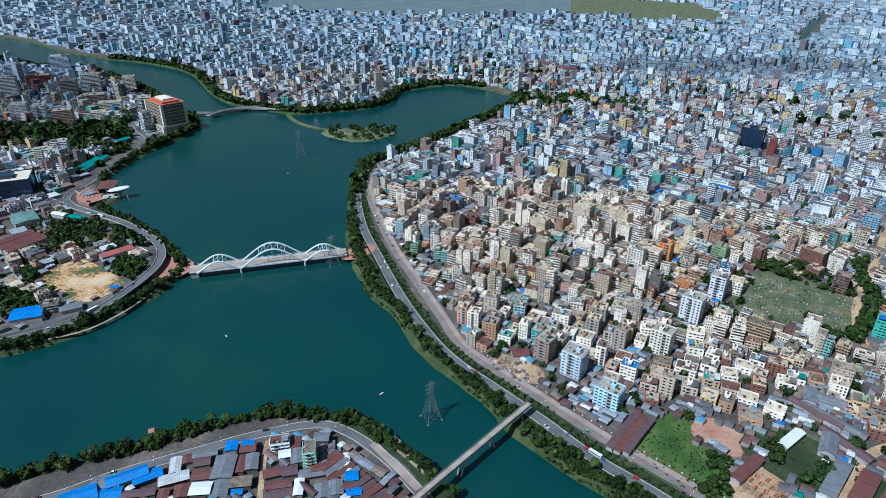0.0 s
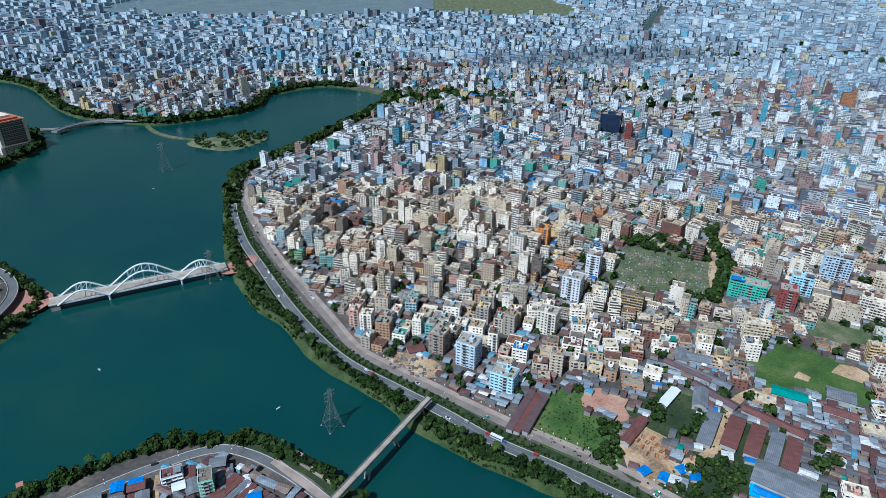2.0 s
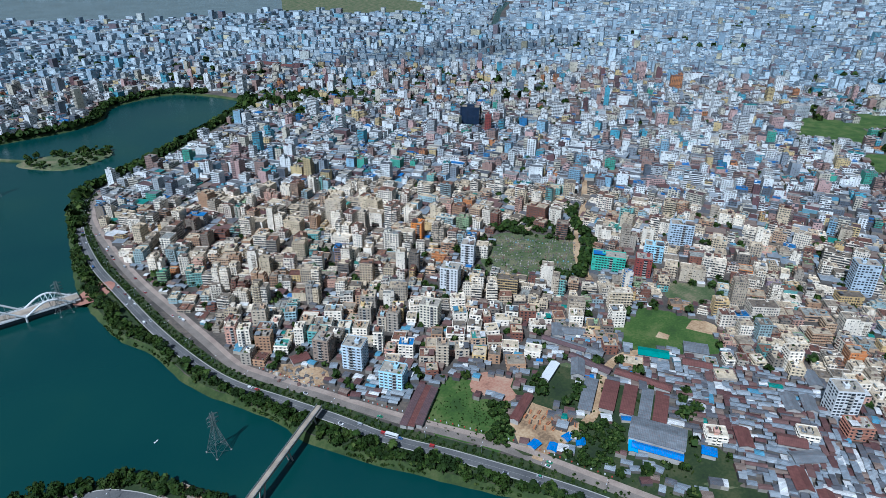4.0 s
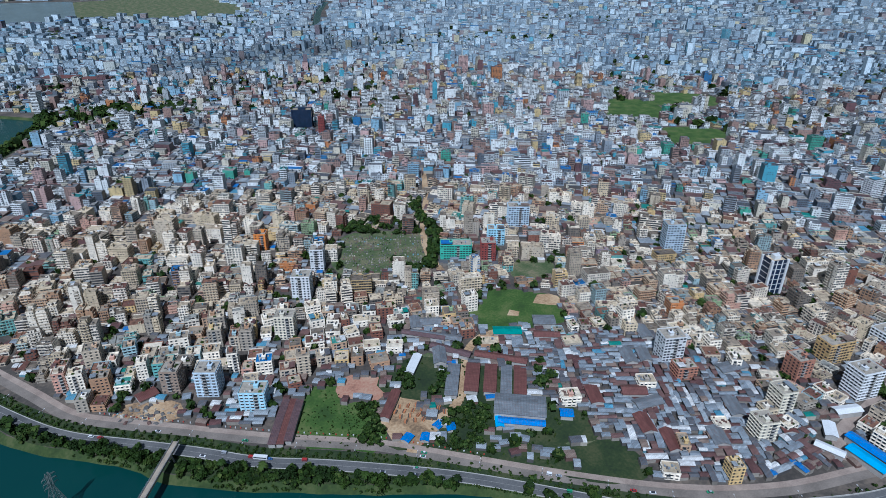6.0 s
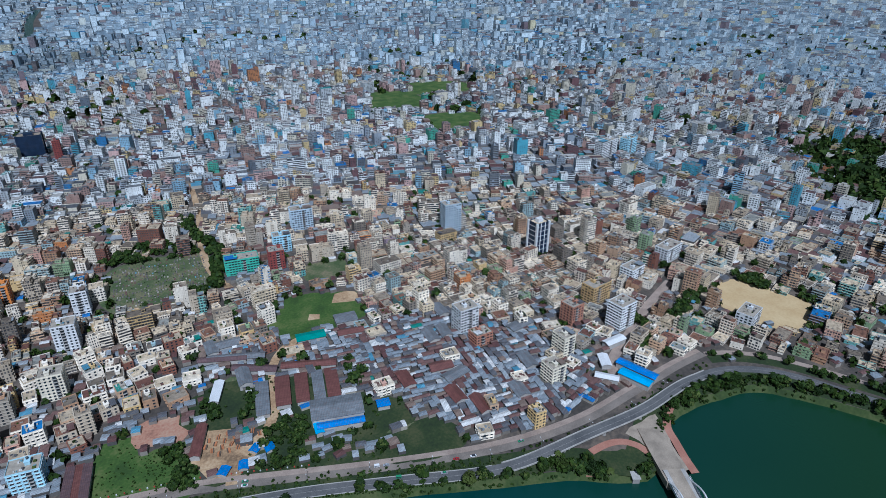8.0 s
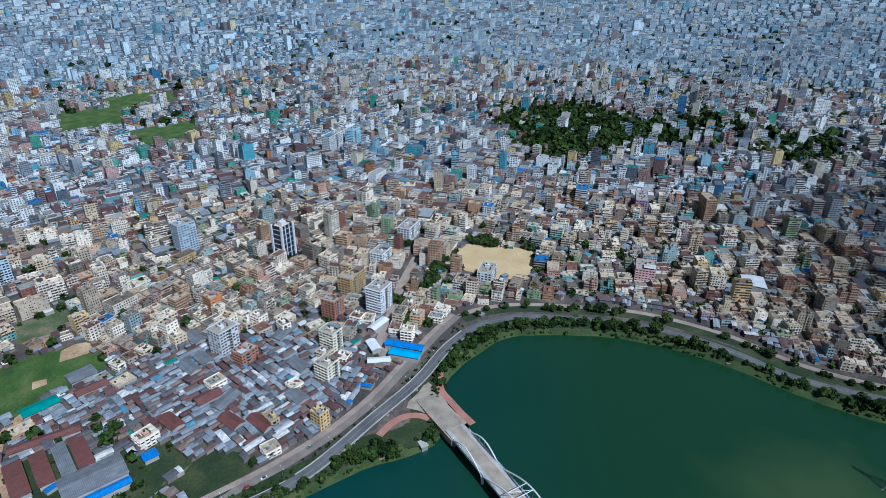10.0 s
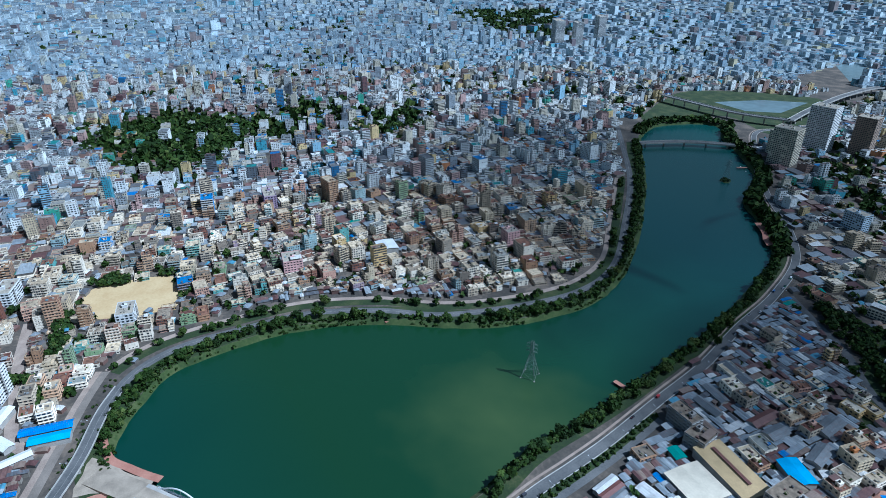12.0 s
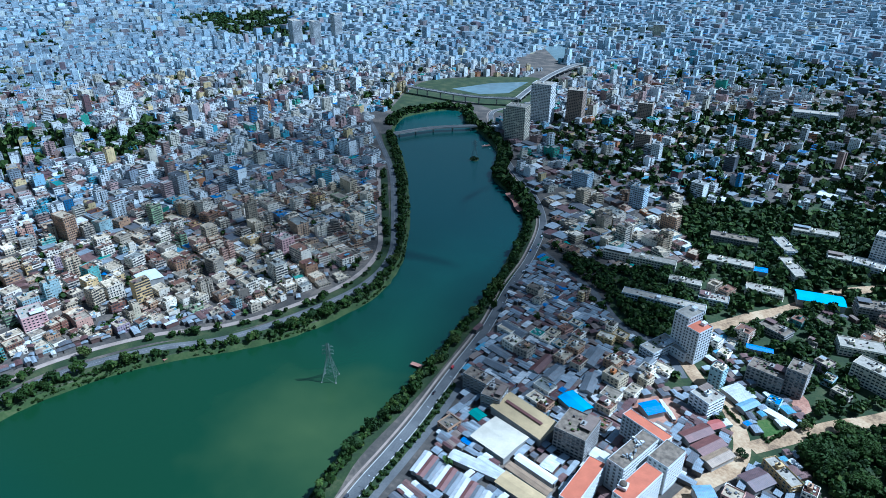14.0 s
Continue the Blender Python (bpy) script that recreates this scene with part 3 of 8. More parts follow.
ribbon("red_walk", spline([(258, 47), (268, 41), (274, 34), (275, 25), (271, 17), (267, 10)], 3.0), -2.2, 2.2, 0.16, M_REDPAVE, "red paved walk curving to the bridge head", "pavement", 0.2)
ribbon("red_walk_east", spline([(317, 16), (306, 16), (297, 14), (288, 8), (279, 2), (270, -5)], 3.0), -2.2, 2.2, 0.16, M_REDPAVE, "red paved walk curving to the bridge head", "pavement", 0.2)
TRACKS = [
    ("yard_track", [(148, 200), (164, 212), (182, 211), (198, 217), (214, 231), (233, 249), (251, 255), (263, 253)], 2.9, M_DIRT, "rutted earth track"),
    ("market_street", [(322, 50), (345, 58), (375, 56), (419, 53), (470, 45)], 3.5, M_PAVE, "dusty market street"),
    ("north_street", [(434, 552), (382, 481), (335, 426), (304, 382), (290, 345)], 3.0, M_DIRT, "dusty brown street"),
    ("cape_street", [(60, -398), (47, -417), (28, -447), (6, -476), (-19, -520), (-60, -560)], 5.0, M_DIRT, "broad dusty street"),
    ("works_street", [(63, -375), (39, -346), (29, -341), (17, -327), (7, -304), (8, -284), (19, -262), (30, -225)], 4.5, M_DIRT, "dusty works street"),
    ("cape_lane", [(3, -305), (-14, -326), (-34, -351), (-57, -375), (-90, -420)], 4.5, M_DIRT, "dusty lane"),
    ("cape_alley", [(-94.6, 257), (-93.4, 245), (-91.3, 232), (-89, 219), (-84, 190)], 1.4, M_DIRT, "narrow earth alley"),
    ("school_street", [(200, -452), (165, -430), (140, -415), (102, -380), (72, -372), (50, -345)], 3.0, M_ASPHALT, "narrow asphalt street"),
]
track_lines = []
for nm, pts, hw_, mt, lab in TRACKS:
    track_lines.append((spline(pts, 4.0), hw_))
    ribbon(nm, track_lines[-1][0], -hw_, hw_, 0.16 + 0.006 * len(track_lines), mt, lab + " between houses", "street")

# ---- open ground ----
FIELDS = [
    ("green_plot", [(102, 250), (128, 281), (147, 272), (139, 258), (157, 244), (150, 231), (125, 224)], M_GRASS, "overgrown green vacant plot", "vacant plot"),
    ("bare_plot", [(30, 326), (38, 339), (47, 335), (57, 328), (66, 319), (62, 307), (50, 308), (40, 318)], M_DIRT, "bare sandy building plot", "vacant plot"),
    ("tree_plot", [(139, 255), (156, 241), (139, 213), (123, 226)], M_GRASS, "overgrown plot with trees", "vacant plot"),
    ("yard", [(148, 228), (170, 250), (182, 238), (168, 217), (183, 211), (151, 198)], M_DIRT, "bare earth timber yard", "yard"),
    ("brick_plot", [(142, 264), (154, 278), (172, 261), (158, 246)], M_REDSOIL, "reddish brick-strewn plot", "vacant plot"),
    ("dry_lawn", [(204, 265), (214, 256), (190, 231), (184, 243)], M_DRY, "dry worn lawn between trees", "lawn"),
    ("playing_field", [(296, 299), (333, 256), (309, 231), (254, 266)], M_GRASS, "mown green playing field", "field"),
]
FIELDS += [
    ("worn_patch", [(284, 262), (290, 267), (295, 261), (289, 256)], M_DIRT, "bare worn patch in the playing field", "ground"),
    ("field_edge", [(324, 268), (334, 258), (326, 246), (318, 254), (312, 262)], M_DIRT, "bare trodden edge of the playing field", "ground"),
    ("green_bare", [(352, 304), (366, 297), (358, 288), (346, 294)], M_DIRT, "bare patch on a small green", "ground"),
]
FIELDS += [
    ("graveyard", [(263, 452), (322, 409), (280, 354), (222, 394)], M_DRY, "grassy walled graveyard full of small pale tombs", "graveyard"),
    ("small_green", [(348, 316), (372, 298), (351, 282), (328, 298)], M_DRY, "small worn green", "field"),
    ("duckweed_pond", [(217, 152), (243, 132), (231, 109), (206, 127)], M_VERGE, "pond covered by dark green weed", "pond"),
    ("weed_plot", [(226, 172), (243, 160), (232, 142), (214, 155)], M_DRY, "weedy yard", "yard"),
    ("sand_field", [(468, 14), (498, 2), (486, -56), (440, -50), (445, -5)], M_SAND, "sandy playing field", "field"),
    ("far_green_north", [(890, 622), (934, 568), (850, 486), (796, 545)], M_GRASS, "far green meadow", "field"),
    ("far_green_east", [(986, 610), (1054, 535), (995, 490), (925, 546)], M_GRASS, "far green meadow", "field"),
    ("far_green_south", [(814, 468), (866, 410), (795, 376), (755, 417)], M_GRASS, "far green meadow", "field"),
]
FIELDS += [
    ("building_site", [(-325, 438), (-313, 463), (-299, 465), (-254, 432), (-250, 424), (-268, 399), (-309, 417)], M_SITE, "orange bare earth building site", "building site"),
    ("bridge_apron", [(281, 35), (295, 29), (306, 23), (293, 13), (279, 5), (271, -2), (264, 4), (268, 10), (275, 18), (279, 27)], M_WORN, "pale concrete apron at the bridge head", "pavement"),
    ("curve_lawn", [(255, 41), (268, 32), (268, 18), (263, 12), (251, 23), (251, 35)], M_VERGE, "small lawn inside a curving walk", "lawn"),
    ("west_apron", [(-236, 440), (-236, 470), (-222, 474), (-208, 462), (-206, 446), (-222, 432)], M_REDPAVE, "red paved apron at the bridge head", "pavement"),
    ("east_apron", [(-88, 478), (-70, 500), (-58, 496), (-64, 476), (-80, 468)], M_REDPAVE, "red paved apron at the bridge head", "pavement"),
]
FIELDS += [
    ("campus_ground", [(135, -610), (-60, -720), (-70, -300), (60, -330), (120, -400)], M_VERGE, "grassy campus ground with shade in its colour", "ground"),
    ("workshop_yard", [(141, 213), (153, 199), (192, 151), (206, 128), (217, 152), (232, 142), (244, 160), (238, 226), (205, 262), (178, 268), (164, 250), (185, 214), (153, 200)], M_VERGE, "overgrown green works yard", "yard"),
    ("small_lawn", [(6, -328), (0, -340), (-11, -329), (-2, -315)], M_GRASS, "small square lawn inside a wall", "lawn"),
    ("bus_yard", [(70, -302), (52, -324), (38, -308), (54, -286)], M_REDSOIL, "reddish bare bus yard", "yard"),
    ("earth_plot", [(-8, -362), (-14, -372), (-22, -357), (-16, -347)], M_REDSOIL, "reddish bare plot between blocks", "vacant plot"),
    ("red_shore_plot", [(262, -520), (282, -542), (296, -556), (284, -560), (262, -540)], M_REDPAVE, "red earth shore plot", "vacant plot"),
    ("island_ground", [(-167, 845), (-123, 814), (-93, 820), (-65, 856), (-75, 884), (-132, 880), (-166, 867)], M_GRASS, "low grassy island in the lake", "island"),
]
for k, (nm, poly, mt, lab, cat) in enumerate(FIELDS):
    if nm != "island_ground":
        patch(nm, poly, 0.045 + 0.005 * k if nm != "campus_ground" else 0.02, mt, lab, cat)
isl = spline(FIELDS[-1][1], 6.0, True)
bm = bmesh.new()
a = [bm.verts.new((*q, -3.3)) for q in isl]
b = [bm.verts.new((*q, -1.6)) for q in isl]
cen = isl.mean(0)
for v, q in zip(b, isl):
    w = cen + (q - cen) * 0.86
    v.co = (w[0], w[1], -1.6)
for i in range(len(a)):
    j = (i + 1) % len(a)
    bm.faces.new((a[i], a[j], b[j], b[i]))
bm.faces.new(b)
bmesh.ops.recalc_face_normals(bm, faces=bm.faces)
tagged(link_mesh("island", bm, M_DRY), "low grassy island in the lake", "island", kind="structure")
ribbon("causeway", spline([(-238, 950), (-226, 925), (-210, 902), (-185, 880), (-160, 866)], 5.0), -3, 3, -1.5, M_DRY, "narrow earth causeway to the island", "causeway", 2.2)
for nm, poly in (("pond_north", [(624, -946), (590, -1029), (538, -1078), (524, -975), (560, -938)]), ("pond_south", [(701, -1470), (667, -1528), (589, -1403), (590, -1314)]),
                 ("far_river", [(-760, 2420), (-171, 2190), (34, 2150), (434, 2250), (560, 2900), (-600, 3300)])):
    patch(nm, poly, 0.065, M_SKYPALE, "far sheet of open water tinted for sky reflection", "water", 0)
ribbon("far_canal", spline([(885, 1625), (1020, 1830), (1151, 2044), (1350, 2330)], 20.0), -11, 11, 0.07, M_WATER, "dark straight canal far off", "canal")
patch("end_meadow", [(700, -960), (640, -1060), (540, -1120), (470, -1020), (440, -880), (470, -850), (560, -880), (600, -760), (640, -800)], 0.03, M_VERGE, "green marshy ground at the lake end", "meadow")
patch("far_marsh", [(434, 2250), (740, 2060), (980, 2160), (1040, 2700), (540, 2850)], 0.05, M_DRY, "far green marshland", "marsh", 6)

# ---- where things may stand ----


def near_line(pts, line, r):
    """Which points come within r of a line given by close-set points."""
    out = np.zeros(len(pts), bool)
    for i in range(0, len(line), 2):
        out |= (pts[:, 0] - line[i, 0]) ** 2 + (pts[:, 1] - line[i, 1]) ** 2 < r * r
    return out


# outline, share of the ground under trees
WOODS = [
    ([(1000, -40), (1010, -169), (900, -263), (813, -238), (766, -156), (708, -109), (762, -68), (917, -35)], 0.8),
    ([(869, -407), (866, -501), (705, -432), (759, -359)], 0.7),
    ([(800, -240), (900, -270), (1000, -330), (960, -420), (860, -400), (790, -320)], 0.4),
    ([(187, -457), (131, -459), (73, -499), (52, -430), (74, -380), (103, -369), (137, -400)], 0.95),
    ([(135, -610), (-60, -720), (-60, -500), (42, -456), (73, -499)], 1.1),
]
WOODS += [
    ([(-14, -324), (-57, -375), (-75, -316), (-39, -280), (-30, -296)], 1.2),
    ([(399, -836), (-29, -1248), (-60, -720), (135, -600), (275, -664)], 0.5),
    ([(1971, -1288), (1802, -1627), (1235, -1222), (1328, -1094), (1532, -1129)], 0.85),
    ([(-631, 872), (-516, 866), (-453, 897), (-415, 814), (-464, 780), (-566, 769)], 0.95),
    ([(-360, 516), (-359, 545), (-312, 531), (-306, 475), (-331, 484)], 1.0),
    ([(-270, 452), (-261, 470), (-249, 457), (-250, 434)], 1.0),
]
WOODS += [
    ([(-324, 387), (-321, 413), (-302, 402), (-313, 387)], 1.0),
    ([(-29, -1248), (430, -1262), (280, -1610), (-20, -1600), (-300, -1700), (-500, -900), (-60, -720)], 0.4),
    ([(60, -440), (20, -470), (-60, -480), (-75, -330), (-20, -345), (30, -400)], 0.5),
    ([(174, 202), (188, 215), (206, 200), (184, 178), (164, 189)], 0.9),
    ([(214, 256), (218, 252), (196, 231), (190, 231)], 0.9),
    ([(214, 275), (228, 250), (222, 244), (207, 266)], 0.9),
]
WOODS += [
    ([(146, 250), (156, 241), (139, 213), (129, 222)], 0.7),
    ([(187, 264), (204, 270), (198, 253), (184, 243), (179, 251)], 0.9),
    ([(322, 412), (336, 400), (296, 352), (285, 364)], 0.9),
    ([(262, 470), (330, 425), (322, 409), (262, 454)], 0.7),
    ([(498, 4), (512, -6), (500, -60), (484, -58)], 0.8),
    ([(238, 240), (256, 236), (246, 214), (232, 196), (238, 220)], 1.2),
]
WOODS += [
    ([(-366, 547), (-340, 554), (-303, 523), (-299, 494), (-337, 504)], 0.7),
    ([(-272, 457), (-265, 472), (-245, 452), (-243, 429), (-263, 438)], 1.2),
    ([(-339, 411), (-324, 415), (-302, 399), (-295, 379), (-319, 379)], 1.0),
    ([(-343, 446), (-335, 456), (-318, 428), (-330, 428)], 1.1),
    ([(-326, 555), (-310, 551), (-258, 489), (-247, 476), (-255, 473), (-284, 505)], 0.9),
    ([(-495, 771), (-479, 781), (-394, 790), (-392, 691), (-418, 691), (-445, 731)], 0.5),
    ([(-300, 511), (-284, 505), (-269, 483), (-282, 483)], 0.9),
]
WOODS += [
    ([(205, 255), (212, 249), (192, 224), (186, 229)], 1.3),
    ([(190, 262), (196, 258), (178, 236), (173, 240)], 1.1),
    ([(224, 262), (244, 248), (240, 240), (226, 250)], 0.6),
    ([(258, 214), (266, 208), (244, 184), (238, 192)], 1.0),
]
WOODS += [
    ([(590, -700), (640, -800), (640, -900), (470, -890), (452, -770), (500, -800), (545, -850), (590, -800)], 0.9),
    ([(520, -1000), (470, -1010), (490, -1200), (530, -1200)], 0.8),
    ([(50, 1000), (240, 1010), (330, 960), (330, 1000), (200, 1080), (130, 1080)], 0.6),
]
SHANTY = [
    [(223, 307), (278, 232), (345, 185), (350, 121), (338, 83), (322, 50), (292, 54), (242, 92), (243, 124), (249, 158), (233, 189), (205, 225), (196, 262)],
    [(-260, 180), (-168, 224), (-134, 243), (-100, 257), (-69, 266), (-52, 261), (-31, 243), (-16, 226), (20, 160), (-60, 60), (-240, 100)],
    [(188, -330), (150, -335), (110, -345), (63, -356), (100, -278), (149, -262), (173, -266)],
]
SHANTY += [
    [(152, -165), (158, -255), (100, -278), (40, -330), (-40, -270), (0, -120), (110, -110)],
    [(396, -100), (384, -139), (356, -190), (330, -228), (345, -245), (372, -205), (402, -150), (414, -100)],
    [(88, 262), (103, 278), (122, 300), (112, 310), (75, 290)],
    [(202, -444), (194, -385), (186, -340), (179, -295), (172, -262), (149, -262), (148, -335), (112, -380), (150, -412)],
]
OPEN = [f[1] for f in FIELDS if f[0] not in ("campus_ground", "island_ground", "workshop_yard")] + [
    [(700, -960), (640, -1060), (540, -1120), (470, -1020), (440, -880), (452, -760), (590, -690), (660, -850)], [(701, -1470), (667, -1528), (580, -1403), (560, -1200), (640, -1180)],
    [(560, -1000), (480, -1010), (500, -1280), (560, -1280)],
    [(-760, 2420), (-171, 2190), (34, 2150), (434, 2250), (740, 2060), (980, 2160), (1040, 2700), (560, 3000), (-600, 3300)],
    [(868, 1640), (905, 1615), (1380, 2310), (1330, 2350)]]
NO_HOUSES = [[(141, 212), (153, 198), (192, 150), (240, 96), (250, 150), (232, 190), (236, 232), (208, 262), (176, 270), (160, 250)],
             [(96, 246), (120, 282), (150, 300), (165, 286), (150, 255), (143, 208)]]
RESERVED = []      # (x, y, radius) kept free for round places
RECTS = []         # (x, y, half width, half depth, turn) kept free for the single buildings


def in_rects(q, margin):
    """Which points lie on the ground of a single building."""
    bad = np.zeros(len(q), bool)
    for x, y, hw, hd, turn in RECTS:
        dx, dy, c, s = q[:, 0] - x, q[:, 1] - y, math.cos(turn), math.sin(turn)
        bad |= (np.abs(c * dx + s * dy) < hw + margin) & (np.abs(c * dy - s * dx) < hd + margin)
    return bad


def free(pts, margin):
    """Which points are dry land clear of roads, fields and single buildings."""
    ok = ~inside(pts, BRINK)
    near = np.hypot(pts[:, 0], pts[:, 1]) < 1900
    idx = np.where(ok & near)[0]
    q = pts[idx]
    bad = near_line(q, BRINK, max(margin, 6) + 3)
    for ln, r in ((main, 7), (service, 8.4), (walk_line, 6), (cape[:fork], 9), (cape[fork:], 3), (cape_n, 6), (west, 9)):
        bad |= near_line(q, ln, margin + r)
    bad |= near_line(q, side_of(cape[:fork], 10), margin + 5)
    for ln, r in track_lines:
        bad |= near_line(q, ln, margin + r)
    for poly in OPEN:
        bad |= inside(q, poly)
    for x, y, r in RESERVED:
        bad |= np.hypot(q[:, 0] - x, q[:, 1] - y) < r + margin * 0.6
    bad |= in_rects(q, margin * 0.6)
    ok[idx[bad]] = False
    far = np.where(ok & ~near)[0]
    for poly in OPEN:
        ok[far[inside(pts[far], poly)]] = False
    return ok


SECTORS = ((-44, 76, radians(-39)), (76, 138, radians(-15)), (138, 190, radians(-8)))     # bearings and the turn of the streets


def lots(rng, lo, hi, wide, deep, lane):
    """Building lots in rows, back to back, between two distances from the cape: x, y, width, depth and turn."""
    every, turns = [], []
    for b0, b1, turn in SECTORS:
        c, s = math.cos(turn), math.sin(turn)
        out, v, row = [], -hi, 0
        while v < hi:
            d = rng.uniform(0.85, 1.15) * deep
            u, k = -hi + rng.uniform(0, wide), 0
            while u < hi:
                w = (rng.uniform(0.7, 1.3) if rng.rand() < 0.8 else rng.uniform(1.3, 2.1)) * wide
                uc, vc = u + w / 2, v + d / 2
                r = math.hypot(uc, vc)
                if lo <= r < hi:
                    x, y = c * uc - s * vc, s * uc + c * vc
                    if b0 <= (math.degrees(math.atan2(x, y)) + 90) % 360 - 90 < b1:
                        out.append((x, y, w, d))
                u += w + rng.uniform(0.6, 2.4)
                k += 1
                if k % 8 == 0:
                    u += lane
            v += d + (1.5 if row % 2 == 0 else lane)
            row += 1
        every.append(np.array(out))
        turns.append(turn + rng.normal(0, 0.08, len(out)))
    a, turn = np.concatenate(every), np.concatenate(turns)
    a[:, :2] += rng.normal(0, 0.9, (len(a), 2))
    # bend the rows a little
    a[:, :2] += 24 * np.stack([np.sin(a[:, 1] / 170 + 1) + 0.6 * np.sin(a[:, 0] / 93), np.sin(a[:, 0] / 150) + 0.6 * np.sin(a[:, 1] / 80 + 2)], 1) * np.clip(np.hypot(a[:, 0], a[:, 1]) / 900, 0.2, 1)[:, None]
    return a, turn + 0.16 * np.sin(a[:, 0] / 190 + a[:, 1] / 230)


def in_any(pts, polys):
    hit = np.zeros(len(pts), bool)
    for p in polys:
        hit |= inside(pts, p)
    return hit


def raw_mesh(name, verts, quads, mats, index=None, paint=None):
    me = bpy.data.meshes.new(name)
    me.vertices.add(len(verts))
    me.vertices.foreach_set("co", np.asarray(verts, np.float32).ravel())
    me.loops.add(quads.size)
    me.loops.foreach_set("vertex_index", quads.ravel().astype(np.int32))
    me.polygons.add(len(quads))
    me.polygons.foreach_set("loop_start", np.arange(len(quads), dtype=np.int32) * 4)
    me.polygons.foreach_set("use_smooth", np.zeros(len(quads), bool))
    for m in mats:
        me.materials.append(m)
    if index is not None:
        me.polygons.foreach_set("material_index", np.asarray(index, np.int32))
    if paint is not None:
        me.attributes.new("paint", "FLOAT", "FACE").data.foreach_set("value", np.asarray(paint, np.float32))
    me.update(calc_edges=True)
    return new(name, me)


def stacked(x, y, turn, rings):
    """Blocks of many four-cornered rings: rings is (n, k, 3) half width, half depth, height. Returns verts and quads."""
    n, k, _ = rings.shape
    sx, sy = np.array([-1, 1, 1, -1]), np.array([-1, -1, 1, 1])
    lx, ly = rings[:, :, 0:1] * sx, rings[:, :, 1:2] * sy
    c, s = np.cos(turn)[:, None, None], np.sin(turn)[:, None, None]
    v = np.stack([x[:, None, None] + c * lx - s * ly, y[:, None, None] + s * lx + c * ly, np.repeat(rings[:, :, 2:3], 4, 2)], -1)
    base = np.arange(k - 1)[:, None] * 4
    q = np.arange(4)
    side = np.stack([base + q, base + (q + 1) % 4, base + 4 + (q + 1) % 4, base + 4 + q], -1).reshape(-1, 4)
    cap = np.array([[0, 1, 2, 3]]) + 4 * (k - 1)
    f = np.concatenate([side, cap])
    quads = (f[None] + (np.arange(n) * 4 * k)[:, None, None]).reshape(-1, 4)
    return v.reshape(-1, 3), quads


def joined(sets):
    vs, qs, at = [], [], 0
    for v, q in sets:
        vs.append(v)
        qs.append(q + at)
        at += len(v)
    return np.concatenate(vs), np.concatenate(qs)
# ---- houses ----
FLOOR = 2.2             # 2.86 m


def lid(bm, x0, y0, z0, x1, y1, z1, mat, turn, at):
    """A box without its back (+y) and underside."""
    c, s = math.cos(turn), math.sin(turn)
    vs = [bm.verts.new((at[0] + c * x - s * y, at[1] + s * x + c * y, z)) for z in (z0, z1) for x, y in ((x0, y0), (x1, y0), (x1, y1), (x0, y1))]
    for f in ((0, 1, 5, 4), (1, 2, 6, 5), (3, 0, 4, 7), (4, 5, 6, 7)):
        bm.faces.new([vs[i] for i in f]).material_index = mat


def ring_wall(bm, w, d, floors, slab=0.22, parapet=0.75, mat=0, z0=0.0):
    """The outer skin of a block with a proud slab edge at each floor and a parapet round a sunk roof."""
    prof = [(0.0, z0)]
    for k in range(1, floors + 1):
        z = z0 + k * FLOOR
        prof += [(0, z - 0.18), (slab, z - 0.18), (slab, z), (0, z)]
    top = z0 + floors * FLOOR
    prof += [(0, top + parapet), (-0.14, top + parapet), (-0.14, top + 0.1)]
    rings = []
    for o, z in prof:
        rings.append([bm.verts.new((sx * (w / 2 + o), sy * (d / 2 + o), z)) for sx, sy in ((-1, -1), (1, -1), (1, 1), (-1, 1))])
    for a, b in zip(rings, rings[1:]):
        for i in range(4):
            bm.faces.new((a[i], a[(i + 1) % 4], b[(i + 1) % 4], b[i])).material_index = mat
    return top


def openings(w, d, floors, bay=2.3, z0=0.0):
    """Where windows go: x, y, z, turn about z (0 faces -y)."""
    out = []
    for turn, length, away in ((0, w, d / 2), (math.pi / 2, d, w / 2), (math.pi, w, d / 2), (-math.pi / 2, d, w / 2)):
        n = max(1, int((length - 0.8) / bay))
        for k in range(n):
            u = (k - (n - 1) / 2) * length / (n + 0.15)
            c, s = math.cos(turn), math.sin(turn)
            for f in range(floors):
                out.append((c * u + s * away, s * u - c * away, z0 + f * FLOOR + 0.72, turn))
    return out


def window_into(bm, width=1.15, height=1.05, glass=1, trim=2):
    """A framed pane under a rain hood, facing -y, its sill at z = 0."""
    box(bm, -width / 2 - 0.08, -0.06, -0.08, width / 2 + 0.08, 0.02, height + 0.06, trim)
    box(bm, -width / 2, -0.09, 0, -0.03, -0.05, height, glass)
    box(bm, 0.03, -0.09, 0, width / 2, -0.05, height, glass)
    box(bm, -width / 2 - 0.15, -0.42, height + 0.08, width / 2 + 0.15, 0.0, height + 0.15, trim)
    return bm


def loose_mesh(name, bm, mats):
    me = bpy.data.meshes.new(name)
    bm.to_mesh(me)
    bm.free()
    for m in mats:
        me.materials.append(m)
    return me


